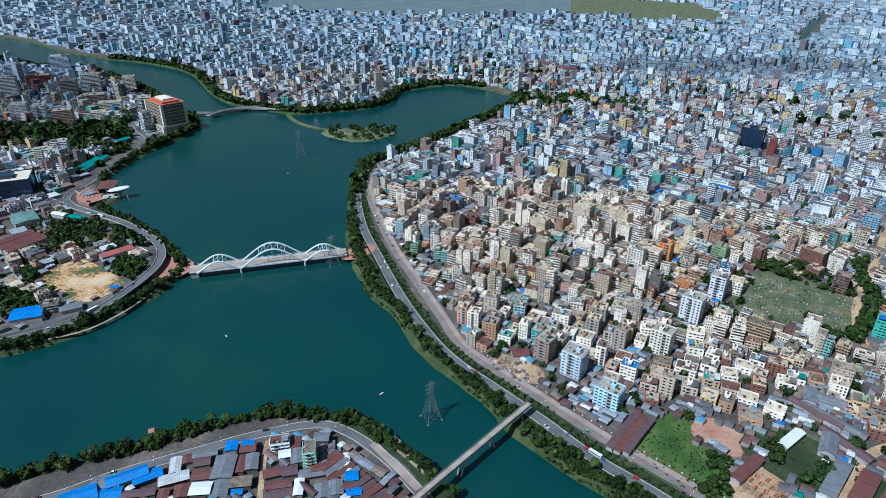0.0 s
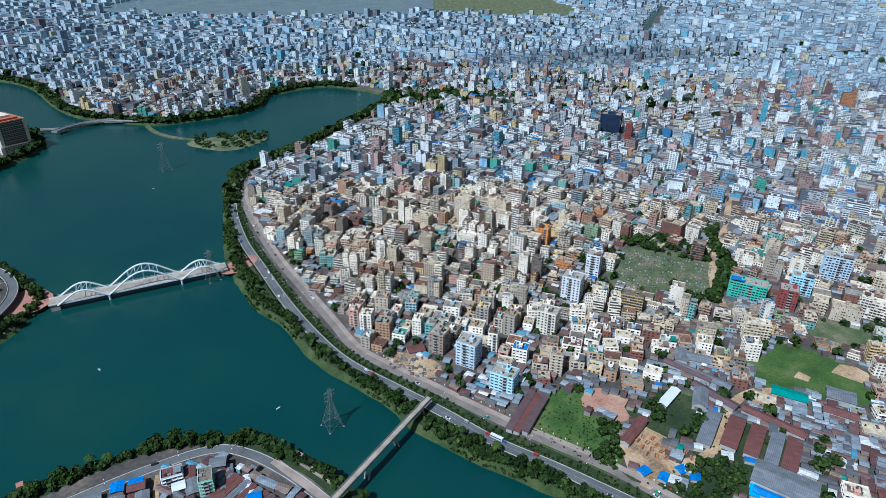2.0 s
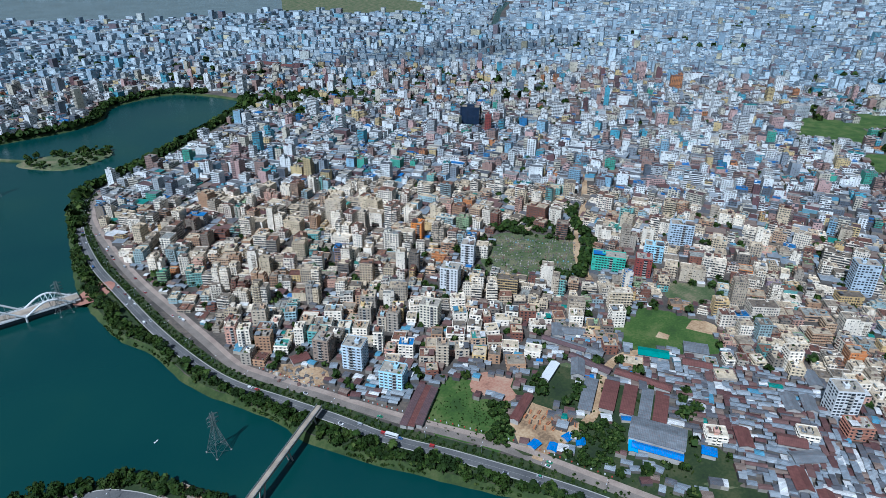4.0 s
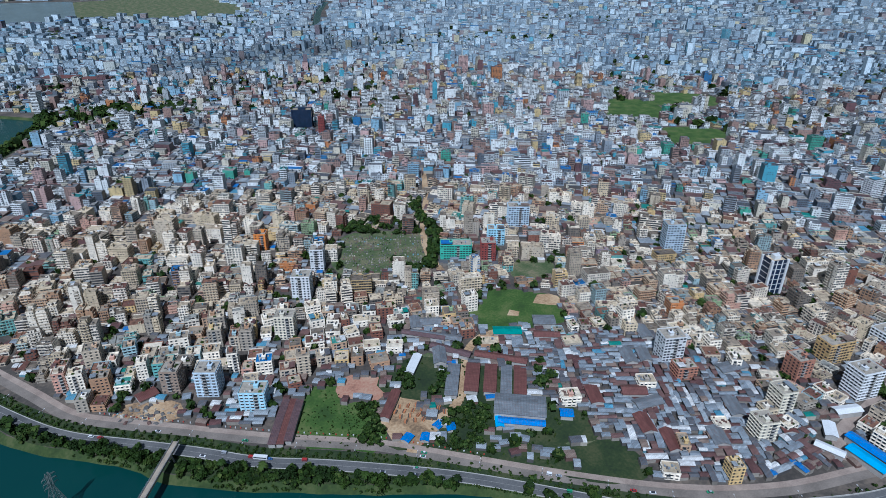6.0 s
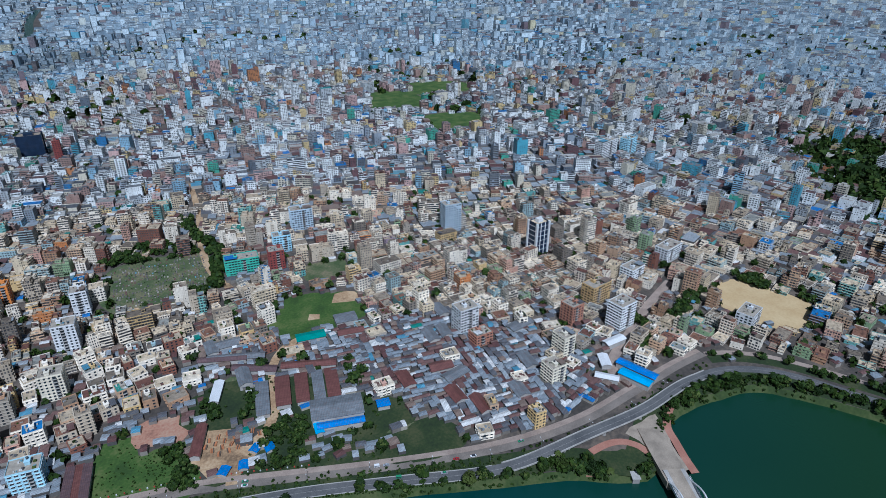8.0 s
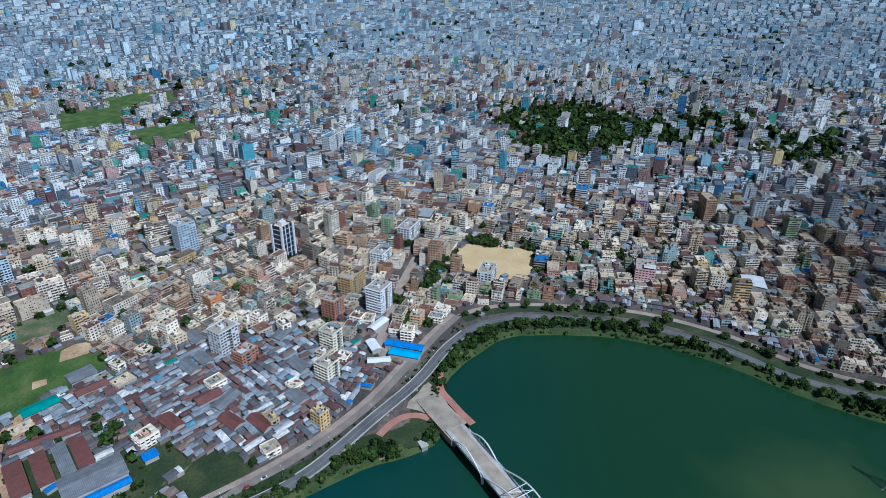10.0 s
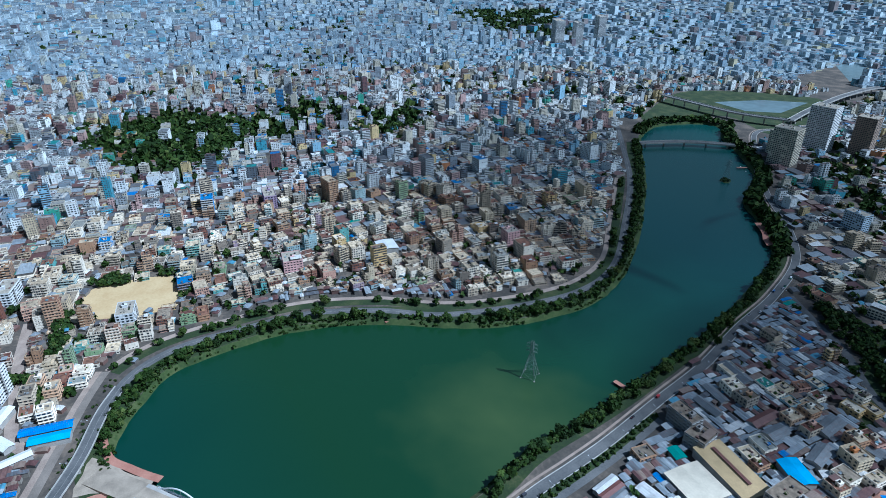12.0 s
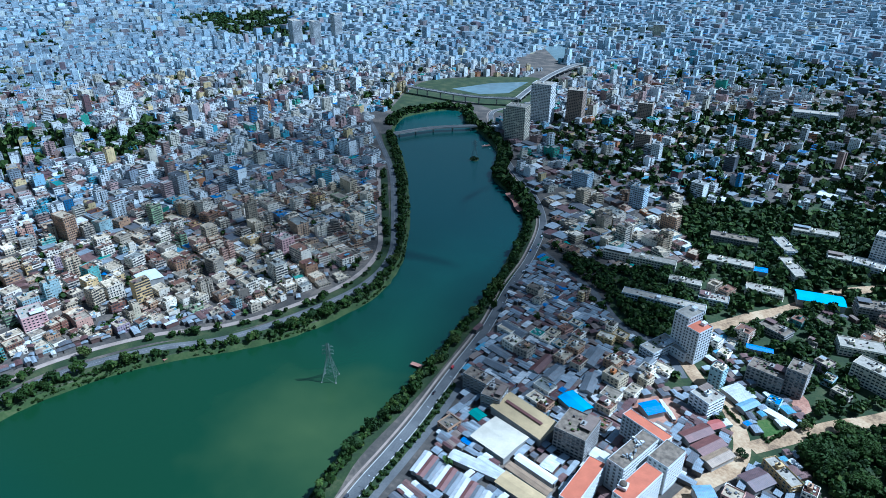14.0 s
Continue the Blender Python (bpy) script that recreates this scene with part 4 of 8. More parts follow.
WINDOW = loose_mesh("window", window_into(bmesh.new(), glass=0, trim=1), [M_GLASS, M_CONC])
WIDE_WINDOW = loose_mesh("window", window_into(bmesh.new(), 1.75, 1.15, 0, 1), [M_GLASS, M_WHITE])
bm = bmesh.new()
box(bm, -1.2, -0.95, -0.11, 1.2, 0.0, 0.0, 0)
box(bm, -1.2, -0.95, 0.0, 1.2, -0.86, 0.7, 0)
box(bm, -1.2, -0.86, 0.0, -1.1, 0.0, 0.7, 0)
box(bm, 1.1, -0.86, 0.0, 1.2, 0.0, 0.7, 0)
box(bm, -0.95, -0.06, 0.02, 0.95, 0.0, 1.7, 1)
BALCONY = loose_mesh("balcony", bm, [M_CONC, M_GLASS])
bm = bmesh.new()
drum(bm, 0, 0, 0.0, 1.1, 0.6, 12)
drum(bm, 0, 0, 1.1, 1.35, 0.6, 12, 0.28)
TANK = loose_mesh("water_tank", bm, [M_TANK])


def share(name, me, parent, m, label=""):
    ob = new(name, me)
    ob.parent = parent
    ob.matrix_basis = m
    if label:
        tagged(ob, label)
    return ob


def house(name, label, w, d, floors, wall=M_WALL, roof=M_ROOF, rng=random.Random(1), loose_windows=False, balconies=True, wide=False, stair=True, group="", category="apartment building", bay=2.3, tank=True):
    """A flat-roofed block with its parts, standing at the origin and facing -y."""
    h = thing(name, label, category, group)
    bm = bmesh.new()
    top = ring_wall(bm, w, d, floors, rng.choice((0.12, 0.22, 0.35)))
    spots = openings(w, d, floors, bay)
    hoods = rng.random() < 0.5
    if not loose_windows:
        for x, y, z, turn in spots:
            if rng.random() < 0.9:
                ww = 1.65 if wide else 1.15
                lid(bm, -ww / 2, -0.07, z, ww / 2, 0.0, z + 1.1, 1, turn, (x, y))
                if hoods:
                    lid(bm, -ww / 2 - 0.15, -0.4, z + 1.16, ww / 2 + 0.15, 0.0, z + 1.23, 0, turn, (x, y))
    part("wall", bm, [wall, M_GLASS], h)
    if loose_windows:
        for x, y, z, turn in spots:
            if rng.random() < 0.93:
                share("window", WIDE_WINDOW if wide else WINDOW, h, pose(x, y, z, 0, 0, math.degrees(turn)))
    bm = box(bmesh.new(), -w / 2 + 0.14, -d / 2 + 0.14, top - 0.1, w / 2 - 0.14, d / 2 - 0.14, top + 0.1)
    # odds and ends that people keep on the roof
    for _ in range(rng.randint(6, 12)):
        lx, ly = rng.uniform(0.4, 1.7), rng.uniform(0.4, 1.7)
        cx, cy = rng.uniform(-0.36, 0.36) * w, rng.uniform(-0.36, 0.36) * d
        box(bm, cx - lx / 2, cy - ly / 2, top + 0.1, cx + lx / 2, cy + ly / 2, top + 0.1 + rng.uniform(0.25, 0.95), rng.choice((0, 1, 1, 2, 3, 3)))
    if rng.random() < 0.45 and w > 7:
        side_ = rng.choice((-1, 1))
        x0, x1 = sorted((side_ * 0.12 * w, side_ * (w / 2 - 0.3)))
        box(bm, x0, -d / 2 + 0.3, top + 1.75, x1, d * rng.uniform(-0.1, 0.3), top + 1.85, 1)
        for cx, cy in ((x0 + 0.2, -d / 2 + 0.5), (x1 - 0.2, -d / 2 + 0.5), (x0 + 0.2, -d * 0.12), (x1 - 0.2, -d * 0.12)):
            box(bm, cx - 0.08, cy - 0.08, top + 0.1, cx + 0.08, cy + 0.08, top + 1.75, 0)
    part("roof", bm, [roof, M_TIN, M_LEAF, M_HUT], h)
    if balconies:
        bx = rng.uniform(-0.2, 0.2) * w
        for f in range(1, floors):
            share("balcony", BALCONY, h, pose(bx, -d / 2 - 0.02, f * FLOOR, 0, 0, 0))
    if stair:
        sx, sy = rng.uniform(-0.25, 0.25) * w, rng.uniform(-0.2, 0.2) * d
        bm = box(bmesh.new(), sx - 1.25, sy - 1.7, top + 0.1, sx + 1.25, sy + 1.7, top + 2.1)
        box(bm, sx - 1.45, sy - 1.9, top + 2.1, sx + 1.45, sy + 1.9, top + 2.25)
        head = part("stair_head", bm, wall, h)
        if tank:
            share("water_tank", TANK, head, pose(sx, sy + 0.6, top + 2.25, 0, 0, 0))
            share("water_tank", TANK, h, pose(-sx * 0.8 + 1.5, -sy * 0.5 - d * 0.22, top + 0.1, 0, 0, 0))
    return h


def place(h, x, y, turn_deg, w, d):
    h.matrix_basis = pose(x, y, 0, 0, 0, turn_deg)
    RECTS.append((x, y, w / 2, d / 2, radians(turn_deg)))
    return h


def tone(name, col, rough=0.8):
    return plain(name, col, rough, 0.0, 0.8, 1.06)


T_SKY, T_BLUE, T_CREAM, T_NAVY = tone("sky_blue_paint", (0.42, 0.66, 0.76)), tone("pale_blue_paint", (0.52, 0.62, 0.70)), tone("cream_paint", (0.74, 0.68, 0.54)), plain("navy_glass", (0.02, 0.035, 0.07), 0.15)
T_GREEN, T_RED, T_ORANGE, T_OCHRE = tone("sea_green_paint", (0.10, 0.46, 0.34)), tone("dark_red_paint", (0.26, 0.06, 0.05)), tone("orange_paint", (0.72, 0.26, 0.05)), tone("ochre_paint", (0.55, 0.38, 0.17))
T_BROWN, T_BRICK, T_LILAC, T_PINK = tone("brown_render", (0.34, 0.26, 0.20)), tone("brick_red_paint", (0.42, 0.20, 0.13)), tone("lilac_paint", (0.40, 0.30, 0.42)), tone("pink_paint", (0.66, 0.42, 0.40))
T_TERRA = plain("terracotta_roof", (0.46, 0.13, 0.06), 0.7, 0.0, 0.85, 1.05)
T_CREAMROOF = plain("cream_roof_sheet", (0.47, 0.34, 0.17), 0.6, 0.0, 0.82, 1.05)
T_WHITESHEET = plain("off_white_roof_sheet", (0.60, 0.53, 0.41), 0.6, 0.0, 0.85, 1.05)
T_BLUETIN = tin("blue_tin", False, (0.015, 0.20, 0.60))
T_CYANTIN = plain("cyan_tin", (0.02, 0.36, 0.70), 0.45, 0.0, 0.85, 1.05)
T_TANSHEET = tin("tan_tin", False, (0.30, 0.21, 0.13))
T_BLUEGREY = tin("blue_grey_tin", False, (0.20, 0.33, 0.42))
T_GREENTIN = plain("teal_tin", (0.02, 0.26, 0.22), 0.45, 0.1, 0.8, 1.1)
T_RUST = tin("rusty_tin", False, (0.155, 0.062, 0.052))
T_REDTIN = plain("brick_red_sheet", (0.34, 0.09, 0.07), 0.7, 0.0, 0.8, 1.1)
T_DULLGREEN = plain("dull_green_sheet", (0.14, 0.24, 0.20), 0.6, 0.0, 0.7, 1.1)
T_PURPLETIN = tin("purple_brown_tin", False, (0.12, 0.075, 0.078))
T_PALETIN = tin("pale_tin", False, (0.52, 0.53, 0.53))
T_GREYTIN = tin("grey_tin", False, (0.175, 0.19, 0.205))

T_DARKROOF = plain("stained_dark_roof", (0.185, 0.145, 0.105), 0.95, 0.0, 0.45, 1.25, 0.3)
T_PALEROOF = plain("pale_roof_screed", (0.35, 0.31, 0.25), 0.9, 0.0, 0.7, 1.1, 0.3)
rg = random.Random(11)
RESERVED.append((266, 30, 17))
# label, x, y, width, depth, floors, turn, wall, wide windows
SINGLE = [
    ("light blue apartment block with a pale flat roof", 100, 288.5, 18, 13, 6, -39, T_SKY, True),
    ("pale blue and white apartment block", 85, 318, 16, 14, 8, -39, T_BLUE, True),
    ("brown-grey apartment block beside a bare plot", 69, 335, 13, 13, 7, -39, T_BROWN, False),
    ("cream apartment tower with many small windows", 148, 342, 16, 13, 8, -39, T_CREAM, False),
    ("white apartment tower above low rusty roofs", 182, 381, 17, 14, 9, -39, M_WHITE, False),
    ("white tower by the graveyard", 213, 412, 13, 13, 9, -36, M_WHITE, True),
    ("narrow dark red apartment tower", 411, 746, 10, 10, 12, -36, T_RED, False),
    ("long sea green painted block", 316, 357, 32, 14, 6, -39, T_GREEN, True),
    ("dark red block beside a sea green one", 334, 336, 15, 14, 8, -39, T_RED, False),
    ("pale blue glazed office tower", 472, 246, 20, 14, 12, -36, T_BLUE, True),
]
SINGLE += [
    ("white tower rising from tin roofs", 329, 159, 18, 14, 9, -30, M_WHITE, True),
    ("long blue-grey office block", 406, 370, 24, 14, 9, -39, T_BLUE, True),
    ("apartment block with an orange top", 192, 472, 12, 12, 8, -39, T_ORANGE, False),
    ("light blue apartment block by trees", 361, 354, 18, 12, 7, -39, T_SKY, True),
    ("cream six-storey block by the flyover", 306, 86, 13, 13, 6, -30, T_CREAM, False),
    ("white tall apartment block by a street", 388, 65, 19, 15, 9, -24, M_WHITE, True),
    ("ochre plastered apartment block", 413, 90, 24, 14, 7, -24, T_OCHRE, True),
    ("cream block with orange balconies", 337, 90, 12, 14, 7, -28, T_CREAM, True),
    ("unfinished brick-coloured apartment block", 376, 97, 14, 14, 7, -24, T_BRICK, False),
    ("brick-coloured low block below a white tower", 321, 143, 16, 12, 4, -30, T_BRICK, False),
]
SINGLE += [
    ("white long hospital block", 759, 178, 36, 14, 9, -20, M_WHITE, True),
    ("light blue painted hospital wing", 785, 156, 24, 14, 9, -20, T_SKY, True),
    ("white school building at a sandy field", 435, -15, 22, 14, 5, -15, M_WHITE, True),
    ("white block with blue bands", 461, 74, 20, 14, 5, -20, M_WHITE, True),
    ("white block with an orange roof terrace", 510, 55, 28, 14, 6, -20, M_WHITE, True),
    ("long lilac painted apartment block", 592, -173, 34, 14, 6, -12, T_LILAC, True),
    ("pink apartment block among low houses", 382, -320, 15, 14, 8, -10, T_PINK, False),
    ("pink and brown apartment block near the lake", 448, -143, 22, 18, 5, -14, T_PINK, False),
    ("pale tower with a red roof by the lake", 406, -770, 26, 20, 14, -20, T_CREAM, True),
    ("pale blue tower by the elevated road", 418, -888, 24, 18, 15, -20, T_BLUE, True),
]
SINGLE += [
    ("brown tower by the elevated road", 388, -945, 22, 18, 14, -20, T_BROWN, True),
    ("white slab tower far off", 1205, -1122, 52, 22, 27, -30, M_WHITE, True),
    ("white slab tower far off", 1178, -1163, 48, 22, 25, -30, M_WHITE, True),
    ("white slab tower far off", 1200, -1263, 48, 22, 28, -30, M_WHITE, True),
    ("white tower among trees", -46, -598, 22, 16, 12, -8, M_WHITE, True),
    ("grey unfinished concrete block", 7, -370, 26, 15, 5, -8, M_RAW, True),
    ("grey unfinished tower with open floors", -9, -372, 14, 16, 8, -8, M_RAW, True),
    ("white five-storey block with a roof garden", 32, -323, 16, 17, 5, -25, M_WHITE, True),
    ("grey stained factory block by the shore road", 151, -262, 21, 11, 5, -5, M_RAW, True),
    ("grey stained factory block beside a warehouse", 137, -257, 15, 15, 4, 6, M_RAW, True),
    ("long tan walled block at the dusty crossing", -14, -289, 24, 9, 3, -40, T_OCHRE, False),
    ("peach apartment block among trees", -49, -405, 30, 15, 6, -20, T_CREAM, True),
    ("pale blue block beyond the shore road", 237, -622, 24, 14, 8, -8, T_BLUE, True),
]
SINGLE += [
    ("grey apartment tower beyond the shore road", 167, -603, 18, 14, 10, -8, T_BLUE, True),
    ("long pale school block among trees", 125, -482, 60, 10, 3, 8, T_CREAM, True),
    ("long white school block among trees", 87, -423, 60, 9, 3, 8, M_WHITE, True),
    ("low white painted block", -37, -572, 26, 14, 4, -8, M_WHITE, True),
    ("green-grey plastered apartment block", -479, 721, 26, 16, 7, 20, T_CREAM, False),
    ("white and orange apartment block", -469, 738, 22, 16, 9, 20, M_WHITE, False),
    ("pale grey tower among far blocks", -734, 1228, 40, 26, 16, 20, T_BLUE, True),
    ("dark red block among far towers", -711, 1114, 44, 26, 10, 20, T_RED, True),
    ("grey-blue tower among far blocks", -782, 1166, 40, 30, 14, 20, T_BLUE, True),
]
SINGLE += [
    ("dark grey tower among far blocks", -615, 1035, 30, 24, 14, 20, M_RAW, True),
    ("white and dark slab tower", -603, 1083, 34, 22, 14, 20, M_WHITE, True),
    ("white tower on the west shore", -711, 1032, 28, 22, 16, 20, M_WHITE, True),
    ("white apartment tower by the west park", -624, 911, 26, 20, 10, 20, M_WHITE, True),
    ("brown-grey tower by the west park", -541, 878, 30, 20, 10, 20, T_BROWN, True),
    ("brown block on the west shore", -554, 992, 40, 24, 8, 20, T_BROWN, True),
    ("beige tower on the west shore", -539, 1085, 24, 22, 12, 20, T_CREAM, True),
    ("white block beside the hotel", -463, 967, 24, 20, 9, 20, M_WHITE, True),
    ("cream block on the west shore", -510, 952, 40, 18, 7, 20, T_CREAM, True),
    ("white apartment tower by the west park", -595, 912, 22, 18, 9, 20, M_WHITE, True),
]
SINGLE += [
    ("long cream block by the west park", -515, 908, 44, 18, 5, 20, T_CREAM, True),
    ("grey square block by the west road", -286, 388, 14, 12, 3, 20, M_RAW, True),
    ("grey square factory block beside the works", 83, -252, 22, 23, 7, -2, M_RAW, True),
    ("long pale campus block among trees", 59, -516, 44, 13, 3, 8, T_CREAM, True),
    ("long pale campus block among trees", 14, -535, 40, 13, 3, -60, T_CREAM, True),
    ("long grey campus block among trees", 66, -562, 48, 13, 4, 8, M_RAW, True),
    ("long pale campus block among trees", -23, -579, 40, 14, 3, 8, T_CREAM, True),
    ("long white campus block among trees", 27, -577, 36, 13, 3, -60, M_WHITE, True),
    ("long pale campus block among trees", 27, -482, 32, 13, 3, 8, T_CREAM, True),
]
SINGLE += [
    ("white slim tower at the lake end", 393, -838, 36, 30, 26, 8, M_WHITE, True),
    ("brown tower at the lake end", 352, -866, 28, 26, 22, 8, T_BROWN, True),
    ("cream tower at the lake end", 386, -748, 34, 26, 20, 8, T_CREAM, True),
]
SINGLE += [
    ("low pale block beside the campus road", -40, -440, 34, 16, 3, 14, T_CREAM, True),
    ("low grey block beside the campus road", -45, -499, 30, 16, 4, 14, M_RAW, True),
    ("long pale campus block among trees", 7, -618, 46, 14, 4, 8, T_CREAM, True),
    ("low white block among trees", 57, -451, 26, 12, 2, 8, M_WHITE, True),
    ("low pale block among trees", 82, -465, 30, 10, 2, 8, T_CREAM, True),
    ("low grey block beside the campus road", 11, -433, 24, 14, 2, -22, M_RAW, True),
    ("brown tower over the far campus", 226, -793, 24, 18, 10, 8, T_BROWN, True),
    ("brown tower over the far campus", 273, -947, 26, 20, 11, 8, T_BROWN, True),
    ("white far block behind the campus", 58, -1081, 60, 20, 6, 8, M_WHITE, True),
    ("low white wing below a white tall block", 72, -364, 14, 30, 3, -22, M_WHITE, True),
]
for lab, x, y, w, d, fl, turn, wm, wd in SINGLE:
    w, d = (0.82 * w, 0.85 * d) if w < 50 else (w, d)
    near = math.hypot(x, y) < 335 and fl * (w + d) < 260
    h = house("apartment_building", lab, w, d, fl, wm, T_DARKROOF if wm is M_RAW else T_PALEROOF, rg, near, fl < 10 and w < 30, wd, True, "", "apartment building" if fl < 10 else "tower block", 2.5 if near else 2.3, w < 40)
    place(h, x, y, turn, w + 1, d + 1)

# glazed towers


def glass_tower(label, x, y, w, d, floors, turn, frame_mat):
    h = thing("office_tower", label, "office tower")
    bm = bmesh.new()
    top = ring_wall(bm, w, d, floors, 0.05, 1.2)
    part("glazed_wall", bm, M_NAVYGLASS, h)
    part("roof", box(bmesh.new(), -w / 2 + 0.22, -d / 2 + 0.22, top - 0.1, w / 2 - 0.22, d / 2 - 0.22, top + 0.1), M_ROOF, h)
    for sx in (-1, 1):
        for sy in (-1, 1):
            part("corner_pier", box(bmesh.new(), sx * w / 2 - 0.9, sy * d / 2 - 0.9, 0, sx * w / 2 + 0.9, sy * d / 2 + 0.9, top + 1.3), frame_mat, h)
    if frame_mat is M_WHITE:
        for sx in (-0.17, 0.17):
            for sy in (-1, 1):
                part("fin", box(bmesh.new(), sx * w - 0.35, sy * d / 2 - 0.3, 0, sx * w + 0.35, sy * d / 2 + 0.3, top + 1.0), frame_mat, h)
    for f in range(2, floors, 2):
        part("floor_band", box(bmesh.new(), -w / 2 - 0.12, -d / 2 - 0.12, f * FLOOR - 0.3, w / 2 + 0.12, d / 2 + 0.12, f * FLOOR + 0.1), frame_mat, h)
    part("plant_room", box(bmesh.new(), -w / 5, -d / 5, top + 0.1, w / 5, d / 5, top + 3.4), frame_mat, h)
    place(h, x, y, turn, w + 3, d + 3)


M_NAVYGLASS = T_NAVY
glass_tower("dark navy glass office tower", 407, 792, 26, 16, 12, -36, T_NAVY)
glass_tower("white tower with dark blue glass fronts", 468, 158, 13.5, 11, 13, -28, M_WHITE)
glass_tower("dark glass block with a white roof", -460, 615, 50, 34, 8, 24, T_NAVY)

# the stepped white tower on the cape
tower = thing("tower_block", "white stepped tower block with a pale roof and a red terrace", "tower block")
STEPS = [(60, -378, 11, 15, 13, T_PALEROOF), (51, -371, 10, 14, 11, T_TERRA), (62, -367, 18, 5, 3, T_PALEROOF)]
for k, (x, y, w, d, fl, rm) in enumerate(STEPS):
    bm = bmesh.new()
    top = ring_wall(bm, w, d, fl, 0.06 + 0.03 * k, 0.7)
    for wx, wy, wz, wt in openings(w, d, fl, 2.3):
        if wz > 1:
            lid(bm, -0.55, -0.07, wz, 0.55, 0.0, wz + 1.05, 1, wt, (wx, wy))
    wing = part("wing", bm, [M_WHITE, M_GLASS], tower)
    wing.matrix_basis = pose(x, y, 0, 0, 0, -22)
    bm = box(bmesh.new(), -w / 2 + 0.14, -d / 2 + 0.14, top - 0.1, w / 2 - 0.14, d / 2 - 0.14, top + 0.12)
    part("roof", bm, rm, wing)
    if k < 2:
        part("stair_head", box(bmesh.new(), -1.4, -d / 2 + 1, top + 0.12, 1.4, -d / 2 + 4.4, top + 2.2), M_WHITE, wing)
    RECTS.append((x, y, w / 2 + 1, d / 2 + 1, radians(-22)))

# the brown hotel on the west shore: a cream podium, a banded tower and a stepped pink roof
hotel = thing("hotel", "large brown hotel tower with cream bands on a cream podium", "hotel", "", pose(-389, 870, 0, 0, 0, -44))
for nm, w, d, z0, fl, wm in (("podium", 58, 40, 0.0, 4, T_CREAM), ("tower", 52, 34, 4 * FLOOR + 0.4, 13, T_BROWN)):
    bm = bmesh.new()
    top = ring_wall(bm, w, d, fl, 0.3, 0.8, 0, z0)
    for wx, wy, wz, wt in openings(w, d, fl, 3.0, z0):
        lid(bm, -1.05, -0.12, wz - 0.2, 1.05, 0.0, wz + 1.15, 1, wt, (wx, wy))
    body = part(nm, bm, [wm, M_GLASS], hotel)
    for k in range(2, fl + 1, 2):
        z = z0 + k * FLOOR
        part("band", box(bmesh.new(), -w / 2 - 0.45, -d / 2 - 0.45, z - 0.35, w / 2 + 0.45, d / 2 + 0.45, z), T_CREAM, body)
    for sx in (-1, 1):
        for sy in (-1, 1):
            part("corner_pier", box(bmesh.new(), sx * (w / 2 - 1.2) - 1.9, sy * (d / 2 - 1.2) - 1.9, z0, sx * (w / 2 - 1.2) + 1.9, sy * (d / 2 - 1.2) + 1.9, top - 0.4), T_CREAM, body)
    part("roof", box(bmesh.new(), -w / 2 + 0.3, -d / 2 + 0.3, top - 0.2, w / 2 - 0.3, d / 2 - 0.3, top + 0.1), M_RAW if nm == "podium" else T_TERRA, body)
for k, (w, d, h) in enumerate(((40, 24, 2.6), (26, 14, 5.0))):
    part("roof_step", box(bmesh.new(), -w / 2, -d / 2, top, w / 2, d / 2, top + h), T_TERRA if k == 0 else T_CREAM, hotel)
RECTS.append((-389, 870, 30, 21, radians(-44)))

# the white works building with terracotta roofs, and the sheds about it
works = thing("works_building", "large white works building with terracotta roof strips", "factory")
WINGS = [(51.5, -270, 26.5, 7, 8, 162, T_TERRA), (66, -220, 9, 32, 6, -4, T_TERRA), (42.5, -229, 9.5, 28, 8, -14.5, T_TERRA), (51.5, -248.5, 9.5, 31, 8, -14.5, T_DARKROOF), (36.5, -255, 11, 17, 8, -14.5, T_DARKROOF)]
for x, y, w, d, fl, turn, rm in WINGS:
    bm = bmesh.new()
    top = ring_wall(bm, w, d, fl, 0.12, 0.5 + 0.13 * WINGS.index((x, y, w, d, fl, turn, rm)))
    wing = part("wing", bm, M_WHITE, works)
    wing.matrix_basis = pose(x, y, 0, 0, 0, turn)
    part("roof", box(bmesh.new(), -w / 2 + 0.22, -d / 2 + 0.22, top - 0.1, w / 2 - 0.22, d / 2 - 0.22, top + 0.2 + 0.13 * WINGS.index((x, y, w, d, fl, turn, rm))), rm, wing)
    for wx, wy, wz, wt in openings(w, d, fl, 2.3):
        if wz > 2:
            share("window", WINDOW, wing, pose(wx, wy, wz, 0, 0, math.degrees(wt)))
    RECTS.append((x, y, w / 2, d / 2, radians(turn)))


def gable(bm, w, d, eave, ridge, over=0.4, mat=1):
    """Two roof sheets over a w x d plan, the ridge along x."""
    for sy in (-1, 1):
        a = [(-w / 2 - over, 0, ridge), (w / 2 + over, 0, ridge), (w / 2 + over, sy * (d / 2 + over), eave), (-w / 2 - over, sy * (d / 2 + over), eave)]
        hi = [bm.verts.new((p[0], p[1], p[2] + 0.12)) for p in a]
        lo = [bm.verts.new(p) for p in a]
        bm.faces.new(hi).material_index = mat
        bm.faces.new(lo[::-1]).material_index = mat
        for i in range(4):
            bm.faces.new((hi[i], hi[(i + 1) % 4], lo[(i + 1) % 4], lo[i])).material_index = mat
    bmesh.ops.recalc_face_normals(bm, faces=bm.faces)
    return bm


